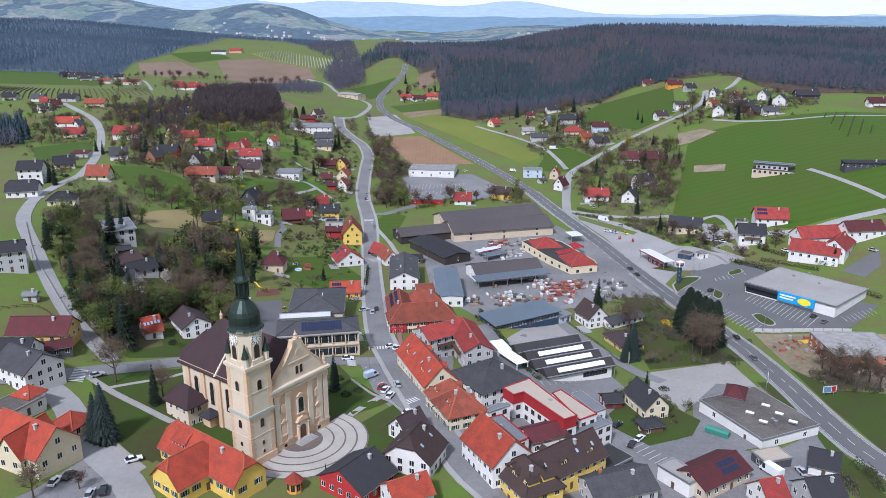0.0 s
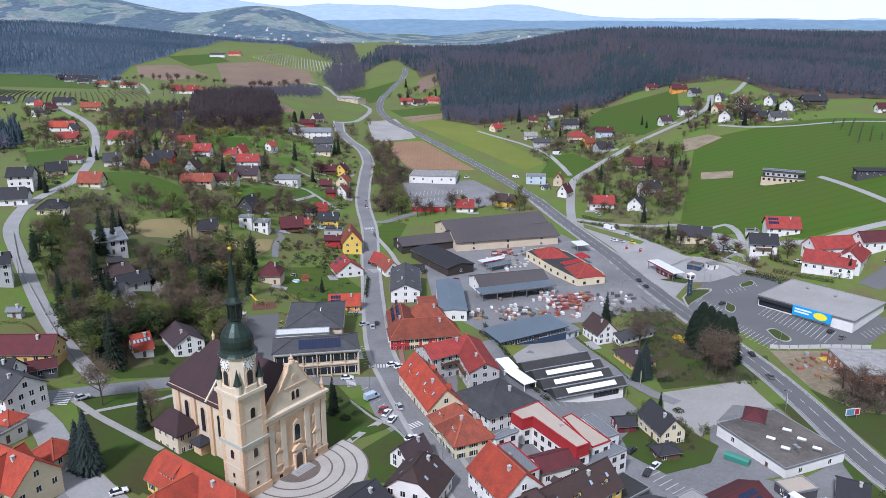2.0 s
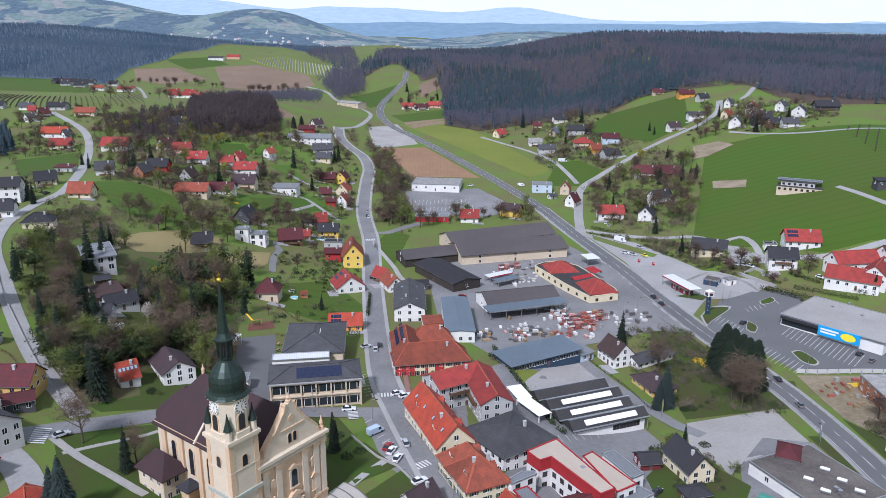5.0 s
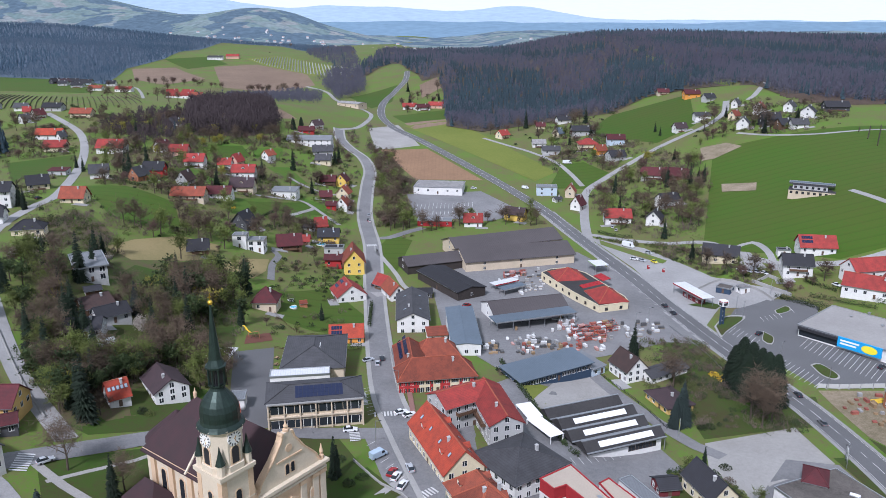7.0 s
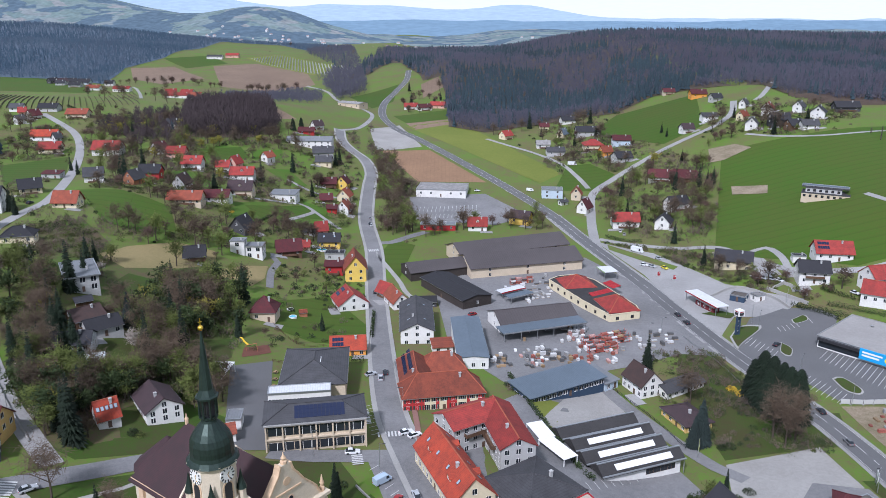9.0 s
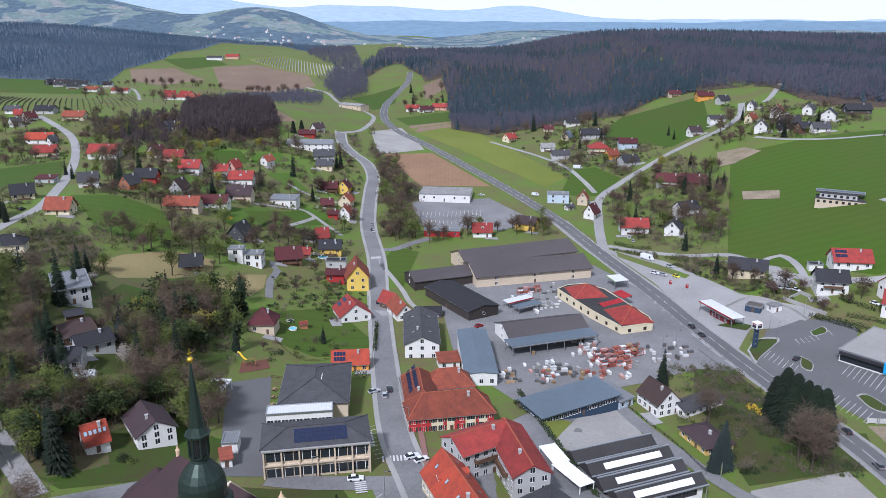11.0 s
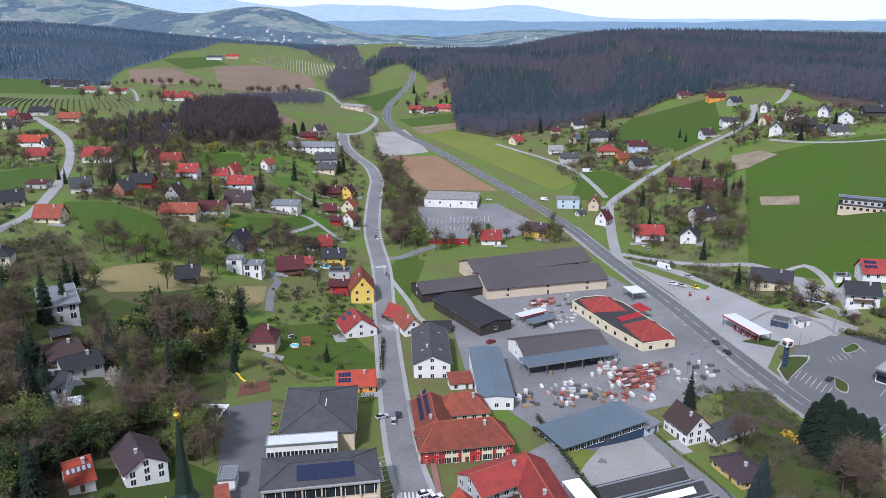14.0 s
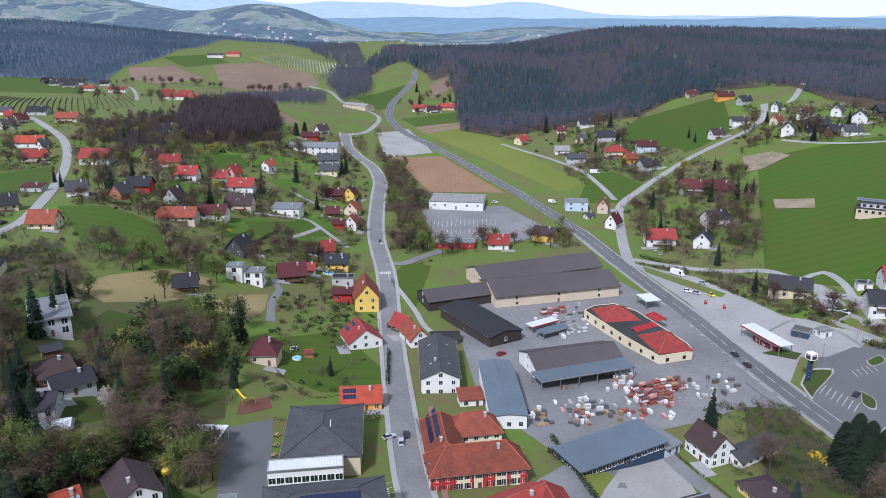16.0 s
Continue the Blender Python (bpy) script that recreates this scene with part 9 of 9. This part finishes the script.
thicket([(15.2, 301.3), (21.8, 275.9), (30.1, 243.3), (28.0, 240.6), (19.4, 270.2), (13.9, 298.1)], 70, "dark hedge shrubs beside the hall", 55, (1.0, 2.0), (1, 1, 5))
grove([(-322, 705), (-236, 753), (-150, 690), (-119, 721), (-131, 639), (-191, 610), (-259, 586)], 70, [('bare', 5), ('bud', 1), ('willow', 1)])
grove([(-231, 541), (-169, 540), (-116, 527), (-81, 478), (-100, 441), (-145, 438), (-204, 481)], 45, [('bare', 4), ('bud', 2), ('fruit', 3), ('spruce', 1)])
grove([(104, 645), (140, 675), (189, 572), (154, 479), (121, 498)], 22, [('bare', 6), ('bud', 1)])
grove([(-137.4, 274.1), (-128.4, 290.5), (-106.7, 289.2), (-100.1, 268.0), (-110.0, 260.2), (-109.7, 239.4), (-121.6, 242.2)], 45, [('bare', 5), ('bud', 3), ('pine', 3), ('spruce', 2)])
grove([(-122.8, 265.9), (-103.0, 283.7), (-88.6, 284.2), (-86.6, 277.8), (-99.1, 273.4), (-117.1, 254.2)], 14, [('bare', 5), ('bud', 3), ('fruit', 3)], 2.5)
thicket([(-122.8, 265.9), (-103.0, 283.7), (-89.3, 291.7), (-74.0, 243.1), (-90.2, 236.4), (-108.1, 231.0)], 140, "brown garden shrubs around the small houses", 56, (1.0, 3.0), (6, 3, 2))
thicket([(-86.0, 306.8), (-75.4, 328.2), (-85.5, 384.1), (-64, 442), (-44, 400), (-43.7, 348.9), (-72.6, 324.4)], 50, "garden shrubs by the school", 57, (1.0, 2.5), (3, 3, 3), free=True)
thicket([(113.9, 225.0), (118.2, 211.1), (119.1, 189.7), (117.6, 176.1), (113.6, 168.8), (107.7, 173.6), (108.8, 205.7)], 70, "dark shrubs between the warehouse and the road", 58, (1.2, 3.2), (3, 3, 5))
thicket([(133.0, 254.3), (152.6, 238.7), (128.5, 195.8), (127.1, 214.9), (127.7, 238.7)], 70, "bare shrubs beside the country road", 59, (1.2, 3.4), (5, 3, 2))
thicket([(87.3, 330.6), (99.1, 317.2), (116.0, 287.2), (116.6, 265.1), (104.1, 259.7), (73.9, 265.1)], 170, "dark shrubs on the green plot", 60, (1.0, 3.0), (4, 2, 3), free=True)
tree("bare", -114.2, 252.7, 7.0)
tree("bare", -115.8, 260.4, 7.0)
tree("bud", -101.7, 261.0, 7.0)
tree("bud", -83.4, 265.7, 7.0)
tree("bare", -84.9, 275.1, 7.0)
tree("bush", -93.7, 244.9, 0.0)
tree("brush", -91.5, 244.4, 0.0)
tree("bare", -103.2, 239.3, 7.0)
tree("blue", -89.7, 180.6, 17.5)
tree("blue", -92.3, 181.1, 14.0)
tree("column", -34.1, 217.9, 12.8)
tree("column", -33.5, 218.8, 9.7)
tree("bare", -99.7, 211.8, 14.1)
tree("spruce", -84.5, 202.5, 13.4)
tree("bare", -83.5, 206.4, 10.0)
tree("dark", 101.1, 294.1, 20.4)
tree("dark", 104.6, 287.2, 19.3)
tree("dark", 107.7, 281.6, 19.4)
tree("dark", 102.9, 290.6, 20.0)
tree("dark", 105.7, 283.8, 19.3)
tree("dark", 100.8, 288.3, 16.5)
tree("dark", 100.0, 298.8, 15.0)
tree("bare", 95.9, 270.5, 16.2)
tree("bare", 101.5, 267.8, 18.3)
tree("bare", 97.4, 265.1, 14.8)
tree("blue", 71.9, 267.3, 16.1)
tree("blue", 69.2, 265.1, 11.5)
tree("spruce", 69.0, 320.5, 14.6)
tree("column", 70.7, 241.2, 6.4)
tree("bush", 80.3, 265.1, 0.0)
tree("bush", 77.5, 264.0, 0.0)
tree("bush", 76.1, 238.7, 0.0)
tree("spruce", -124.4, 275.3, 14.4)
tree("spruce", -105.0, 235.0, 21.5)
tree("spruce", -108.2, 238.5, 18.0)
tree("spruce", -135.8, 290.7, 14.3)
tree("spruce", -152.9, 354.4, 15.5)
tree("spruce", -152.0, 359.3, 12.4)
tree("blue", -122.7, 317.7, 11.0)
tree("blossom", -112.2, 295.7, 7.1)
tree("willow", -120.5, 329.1, 8.5)
tree("blossom", -111.6, 293.7, 6.5)
tree("blossom", -96.4, 288.6, 4.5)
tree("spruce", -136.1, 295.8, 15.0)
tree("spruce", -125.1, 273.7, 14.0)
tree("column", -106.5, 294.7, 5.5)
tree("pine", -130.8, 333.2, 7.0)
tree("pine", -106.9, 249.7, 9.0)
tree("bush", -34.7, 226.8, 0.0)
tree("bush", -26.9, 217.7, 0.0)
tree("bush", -30.0, 214.5, 0.0)
tree("spruce", -116.9, 352.5, 10.2)
tree("spruce", -58.1, 352.9, 8.3)
tree("bud", -127.9, 385.3, 12.4)
tree("spruce", -86.5, 329.1, 10.8)
tree("gold", 94.9, 303.5, 0.0)
tree("gold", 96.7, 299.9, 0.0)
tree("gold", 98.6, 295.8, 0.0)
tree("gold", -129.4, 484.7, 0.0)
tree("dark", -142.2, 747.3, 11.2)
tree("dark", -136.8, 758.1, 10.9)
tree("spruce", -93.5, 663.9, 13.2)
tree("spruce", -91.7, 673.8, 14.3)
tree("willow", -211.4, 661.3, 7.3)
tree("willow", -182.4, 654.2, 8.5)
tree("spruce", -249.9, 549.7, 10.6)
tree("spruce", -238.2, 533.9, 10.9)
tree("spruce", -97.6, 572.0, 12.1)
tree("spruce", 186.6, 740.0, 10.2)
tree("spruce", 128.6, 439.2, 11.6)
tree("spruce", 187.0, 724.4, 8.5)
tree("spruce", -220.2, 423.1, 14.1)
tree("spruce", -214.2, 415.8, 12.3)
tree("spruce", -146.2, 325.1, 21.1)
tree("spruce", -146.2, 336.9, 15.0)
tree("spruce", -125.8, 282.4, 14.5)
tree("spruce", -137.9, 291.6, 10.3)
tree("blue", -119.9, 310.6, 12.2)
tree("blossom", 136.3, 439.7, 6.9)
tree("willow", 158.5, 656.3, 9.5)
tree("willow", -155.8, 674.9, 8.4)
tree("willow", -185.5, 648.0, 8.0)
tree("blossom", 140.0, 436.7, 6.4)
tree("column", -29.9, 170.8, 3.0)
tree("spruce", 195.9, 365.9, 11.6)
tree("bare", -95.2, 153.9, 8.9)
tree("bare", -87.2, 159.2, 4.6)

# vehicles
car(-79.4, 172.7, 34, "white")
car(-105.9, 213.4, 43, "silver")
car(-93.3, 160.2, 85, "white")
car(-91.4, 163.0, 84, "dark")
car(-83.7, 157.1, 97, "silver")
car(-81.3, 158.9, 104, "dark")
car(-23.6, 228.7, 43, "pale_blue", "van")
car(-19.3, 219.7, 71, "red")
car(-18.1, 217.5, 71, "white")
car(-16.2, 213.4, 70, "white")
car(-14.6, 221.8, 106, "silver")
car(-10.0, 202.0, 35, "white")
car(-16.2, 254.9, 34, "white")
car(-28.5, 305.9, 97, "dark")
car(-29.7, 300.8, 95, "silver")
car(-54.4, 529.7, 98, "dark")
car(58.7, 202.6, 49, "white")
car(55.5, 199.0, 59, "dark")
car(53.8, 211.1, 47, "dark")
car(98.8, 184.6, 95, "silver")
car(96.2, 177.0, 75, "blue")
car(90.4, 184.2, 118, "white", "camper")
car(97.3, 364.5, 99, "dark")
car(160.7, 309.6, 39, "dark")
car(162.3, 303.5, 43, "grey")
car(168.6, 313.3, 41, "white")
car(102.0, 471.6, -49, "white", "truck")
car(99.8, 447.0, -35, "white")
car(103.2, 443.7, -49, "silver")
car(108.7, 439.8, -67, "yellow")
car(109.9, 455.7, -49, "silver")
car(145.3, 413.6, -53, "white")
car(151.7, 408.4, -41, "silver")
car(180.2, 385.9, -61, "white")
car(218.9, 373.2, -54, "silver")
car(72.7, 414.4, 105, "dark")
car(119.1, 287.5, 92, "dark")
car(118.0, 267.2, 92, "grey")
car(-33.1, 244.4, 7, "white")
car(-33.5, 304.4, 32, "silver")
car(-18.8, 256.8, 27, "white")
car(-40.6, 404.9, 96, "dark")
car(5.2, 374.9, 39, "red")
car(41.4, 373.1, 115, "dark")
car(96.4, 374.8, 97, "dark")
car(17.7, 613.3, 0, "white")
car(148.3, 410.8, -58, "silver")
car(154.3, 406.0, -61, "white")
car(-108.0, 695.4, 43, "white")
car(-219.0, 438.9, 79, "dark")
car(-55.3, 542.3, 95, "silver")
car(-53.3, 527.2, 95, "white")
car(101.7, 513.4, 77, "white")
car(102.6, 506.4, 76, "silver")
car(56.8, 613.5, -26, "white", "van")
car(99.8, 688.5, -5, "white", "truck")
car(-128.6, 228.5, 42, "dark")
car(-123.1, 224.3, 50, "white", "van")
car(76.3, 438.2, -74, "white")
car(126.3, 340.7, 43, "dark")

# red-brown brick pavement on the shop side of the street
BRICK_PAVING = surface("brick_paving", (0.27, 0.15, 0.125), (0.19, 0.1, 0.085), 0.9, 1.5, 0.2, 0.2)
road([(-21.5, 327.4), (-18.6, 289.0), (-16.3, 268.1), (-13.6, 246.0), (-8.6, 229.0), (-2.6, 211.0)], 1.7, "red-brown brick pavement along the shops", BRICK_PAVING, name="pavement", category="pavement", up=0.36)

# road paint
zebra(-27.3, 255.9, -20.2, 256.8, 3.4)
zebra(-31.9, 243.7, -30.7, 237.2, 3)
zebra(-110.1, 208.0, -111.7, 216.6, 4)
zebra(-11.5, 209.0, -7.0, 212.6, 3)
zebra(-50.4, 475.0, -44.4, 476.4, 4)
zebra(-33.1, 274.0, -30.9, 262.4, 3)
bays(137.9, 328.5, 152.9, 298.8, 15, 9.9, 10.8)
bays(118.4, 313.4, 127.8, 294.1, 10, 6.7, 6.4)
bays(172.9, 309.5, 189.3, 317.9, 7, 0.1, -6.1)
bays(53.8, 198.9, 62.0, 185.4, 7, 4.5, 3.4)
bays(119.5, 348.5, 124.7, 335.4, 6, -5.1, -6.2)
bays(134.7, 360.7, 152.3, 369.5, 7, -0.5, -5.6)
bays(30.8, 237.8, 58.3, 254.5, 11, 1.0, -3.5)
bays(-27.4, 235.1, -16.4, 212.6, 7, 2.0, 2.6)
bays(-23.2, 572.9, 15.6, 577.9, 14, -0.8, -13.2)
bays(-20.4, 553.3, 17.3, 559.7, 14, -0.5, -9.6)
bays(-33.1, 276.6, -28.9, 255.9, 8, 3.6, 2.0)

# landmarks
pylon(114.3, 351.6)
shop_sign(157.2, 320.3, -49, 16.5, -6.5, -2.3)
kiosk(-36.5, 163.5)
banner(68.2, 258.3)
swing_and_slide(-79.0, 318.7)
pool(-75.1, 464.2, 5.5, 4.0, (0.05, 0.35, 0.55))
pool(-72.3, 363.4, 3.4, 3.4, (0.12, 0.42, 0.55))
pool(-75.0, 371.8, 3.0, 3.0, (0.03, 0.03, 0.035), "trampoline")
house(-68.6, 367.4, 20, 3.2, 2.6, 2.0, 0.9, "brick", "rust", "gable", over=0.3, storeys=0, doors=0, chimneys=0, name="garden_shed", category="shed", label="small red-brown garden shed on a lawn")
house(138.5, 391.5, 20, 5.0, 4.0, 2.8, 0, "white", "pale", "flat", storeys=1, chimneys=0, name="kiosk", category="kiosk", label="small white kiosk beside the filling station")
cover(-120.4, 281.3, 20, 8.5, 4.6)
cover(-124.5, 272.8, 60, 4.5, 2.6)
bed(-112.5, 278.4, 62, 7.0, 1.2)
bed(-111.0, 280.2, 62, 7.0, 1.2)
bed(-114.0, 276.6, 62, 7.0, 1.2)
street_lamp(82.7, 351.4, 0)
street_lamp(126.0, 358.2, 60)
street_lamp(148.4, 383.5, 60)
street_lamp(125.6, 365.2, 60)
street_lamp(124.5, 315.5, 40)
street_lamp(132.1, 292.6, 60)
street_lamp(111.2, 238.7, 200)
street_lamp(-24.8, 235.2, 0)
street_lamp(-43.8, 242.9, 0)
street_lamp(-20.5, 273.9, 180)
street_lamp(-36.4, 330.9, 0)
street_lamp(-43.7, 393.3, 180)
street_lamp(-1.4, 191.3, 180)
street_lamp(-157.8, 281.3, 0)
street_lamp(-126.5, 243.7, 0)
street_lamp(75.6, 345.1, 0)

# builders yard goods
goods([(19.8, 332.9), (35.7, 339.9), (41.1, 328.7), (26.2, 317.0)], 26, (0, 2, 2, 0, 4), 10, 1)
goods([(45.2, 340.6), (67.6, 351.5), (67.9, 336.3), (45.1, 324.8)], 22, (1, 5, 2, 2, 0, 2), 12, 2)
goods([(19, 419), (46, 431), (49, 411), (21, 404)], 26, (0, 2, 4), 10, 3)
goods([(65.2, 351.5), (86.8, 354.9), (89.4, 342.2), (67.9, 336.3)], 22, (0, 2, 4, 3), 10, 4)
goods([(23.6, 350.4), (48.3, 360.3), (49.6, 353.4), (24.7, 343.5)], 20, (2, 0, 3), 8, 5)
goods([(8.2, 331.5), (15.8, 325.8), (17.4, 316.6), (10.6, 313.3)], 14, (2, 4, 3), 8, 6)
goods([(128.6, 287.2), (150.9, 288.3), (142.3, 265.1), (131.6, 265.1)], 18, (0, 3, 1), 0, 7)
goods([(10, 444), (39, 455), (49, 444), (12, 434)], 12, (3, 0, 2), 8, 8)
goods([(32.3, 404.3), (44.8, 407.5), (43.4, 398.1), (31.7, 391.9)], 15, (2, 0, 2, 0), 15, 11)
goods([(38.5, 352.0), (52.1, 357.0), (50.6, 347.0), (39.0, 342.0)], 18, (2, 2, 5), 18, 12, (1.4, 1.8))
goods([(21.1, 327.6), (33.5, 333.5), (33.9, 319.6), (22.3, 314.4)], 14, (3, 4, 1, 5), 18, 13)
goods([(34.7, 332.4), (42.0, 337.1), (42.4, 323.5), (37.3, 319.9)], 9, (3, 0, 4), 18, 14)
goods([(42.5, 330.4), (60.8, 337.7), (57.7, 324.2), (43.9, 320.8)], 16, (5, 5, 1, 2), 18, 15)
goods([(46.4, 343.7), (61.5, 351.8), (62.5, 349.0), (47.0, 341.0)], 9, (2,), 25, 16, (1.4,))
canopy(24.6, 402.8, 33, 14.5, 5.0, "white", 3.0)
canopy(28.0, 395.6, 33, 14.0, 5.0, "blue", 3.0)
rack(57.8, 345.8, 22, 20.4)
rack(58.4, 341.2, 23, 20.6)
rack(55.1, 335.1, 21, 12.9)
rack(31.4, 419.4, 18, 12.0)

# building site: hoarding and formwork
hoarding([(128.6, 293.6), (136.2, 293.0), (153.1, 293.6), (168.8, 293.0)])
formwork(147.5, 284.0, 12, 9.0)
formwork(150.5, 281.5, 12, 7.0)
formwork(166.0, 281.6, -2, 20.0, 0.6)
pump(103.1, 430.2)
pump(109.2, 423.4)

# hedges, walls and fences
hedge([(150.0, 383.2), (159.7, 376.3), (168.4, 367.3)], 2.2, 2.2)
hedge([(151.8, 380.7), (162.5, 369.6), (163.5, 365.2)], 2, 2)
hedge([(15.6, 307.2), (22.1, 278.3), (30.4, 245.2), (33.6, 239.7)], 1.6, 1.8)
hedge([(-47.9, 318.0), (-37.3, 319.1)], 3.5, 2.4)
hedge([(-38.7, 377.3), (-37.0, 345.8)], 1.4, 2.4)
hedge([(91, 504), (99, 494), (109, 489)], 2, 2)
hedge([(168.5, 393.7), (178.2, 380.8)], 2, 2)
hedge([(101, 723), (121, 727)], 1.5, 1.8)
hedge([(165.0, 380.2), (176.0, 371.5), (187.3, 362.1)], 2.4, 2.4)
hedge([(191.4, 341.9), (199.5, 327.3)], 2.4, 2.4)
hedge([(181.9, 378.6), (192.5, 365.3)], 2.4, 2.6)
hedge([(-240, 543), (-193, 489), (-179, 485)], 1.6, 1.5)
hedge([(-91, 499), (-67, 520)], 2.5, 3)
hedge([(-109, 512), (-117, 465)], 1.2, 1.5)
hedge([(-379, 824), (-324, 760), (-283, 755)], 2, 2.5)
hedge([(-45.6, 339.8), (-38.3, 341.0)], 2, 2)
fence([(99.6, 308.9), (97.2, 325.7), (92.9, 341.0), (91.2, 349.5)], 0.9, "galvanised road guard rail", METAL, 4.0)
fence([(50.9, 307.9), (61.6, 281.9), (66.3, 264.0)], 1.2, "dark yard fence beside the lane", DARK_METAL)
fence([(-150.7, 243.7), (-140.7, 249.9), (-128.6, 240.1)])
fence([(-81.8, 356.9), (-64.3, 333.0), (-50.4, 336.6)])
fence([(98.6, 292.5), (101.8, 279.9), (116.1, 286.2)], 1.0, "low fence beside the gravel lot", DARK_METAL)
fence([(-69.9, 312.1), (-56.6, 311.7)], 1.2)
low_wall([(-26.4, 317.2), (-22.7, 292.6), (-21.2, 276.6)], 1.6)
low_wall([(-37.0, 345.8), (-39.6, 370.7)], 1.4)
low_wall([(-30.2, 226.8), (-21.8, 214.6), (-16.2, 209.8), (-7.9, 195.5)], 0.7)
low_wall([(146, 400), (157.7, 382.3)], 1.6, 0.4, "concrete yard wall")
low_wall([(-183.6, 326.1), (-162.7, 291.3), (-145.6, 268.5), (-129.5, 248.3), (-115.2, 232.4)], 0.8)
low_wall([(148.3, 399.3), (155, 403), (160.8, 389.9)], 1.6)
low_wall([(117.7, 396.8), (133, 405), (145.3, 391.7), (148.5, 379.9)], 1.4, 0.4, "concrete yard wall")

# vineyards and orchards
rows_of([(-627, 1105), (-489, 987), (-420, 994), (-429, 1128), (-317, 850), (-351, 800), (-420, 799), (-468, 823)], 115, 5.5, 1.2, 0.12, VINE, "rows of bare vines on trellises", "vineyard")
rows_of([(-398, 1669), (-354, 1744), (-150, 1406), (-155, 1279), (-223, 1385), (-324, 1539)], 100, 5.5, 2.6, 1, NET, "rows of orchard trees under pale nets", "orchard")
rows_of([(305, 626), (330, 631), (316, 553), (289, 547)], 60, 7, 1.8, 0.4, VINE, "young vine rows on the green slope", "vineyard")
rows_of([(305, 774), (355, 772), (407, 723), (330, 715)], 5, 6, 2.2, 0.6, VINE, "dark rows of a fruit plantation", "plantation")

# roof furniture and garden structures
roof_light(94.9, 212.2, -0.9, -35, 2.6, 1.3)
roof_light(101.9, 217.4, -1.2, -35, 2.6, 1.3)
roof_light(96.7, 206.4, -0.7, -35, 2.6, 1.3)
roof_light(103.7, 211.6, -0.9, -35, 2.6, 1.3)
roof_light(105.6, 206.1, -0.6, -35, 2.6, 1.3)
vent(31.4, 201.8, 8.5)
vent(32.4, 198.4, 8.3)
vent(168.2, 348.5, -3.3)
vent(175.7, 338.0, -3.3)
vent(176.9, 350.7, -2.7)
vent(99.7, 207.0, -0.7)
vent(100.0, 205.5, -0.6)
vent(42.2, 205.7, 4.2)
vent(15.9, 187.7, 8.2)
roof_light(-50.6, 293.1, 7.7, 5, 3.4, 4.6)
pergola(-83.8, 289.8, 86, 13, 9)
pergola(21.2, 260.4, -72, 9.5, 5.2)
pergola(24.9, 250.6, -61, 12.5, 5.0)
tank(83.1, 206.0, -40)
billboard(130.4, 233.8, 10)
billboard(113.4, 243.4, 70, 2.4, 3.0)
bench(-66.8, 302.2, 80)
bench(-65.7, 295.9, 80)
bench(-64.8, 289.9, 80)
island([(129.4, 343.9), (125.3, 334.2), (127.5, 330.6), (131.3, 337.8)])
island([(134.7, 312.1), (135.1, 303.5), (138.4, 299.9), (141.6, 303.5), (138.9, 313.4)])
island([(144.5, 368.9), (151.6, 373.1), (151.5, 368.1), (144.1, 364.2)])
island([(110.5, 349.2), (118.8, 360.8), (126.9, 362.5), (127.6, 359.2), (112.9, 342.3), (109.3, 337.6)])
house(95.6, 226.1, -27, 5.6, 8.0, 5, 2.2, "white", "maroon", "hip", storeys=0, doors=0, chimneys=0, label="small maroon hip roof above the warehouse corner")
far_stands()
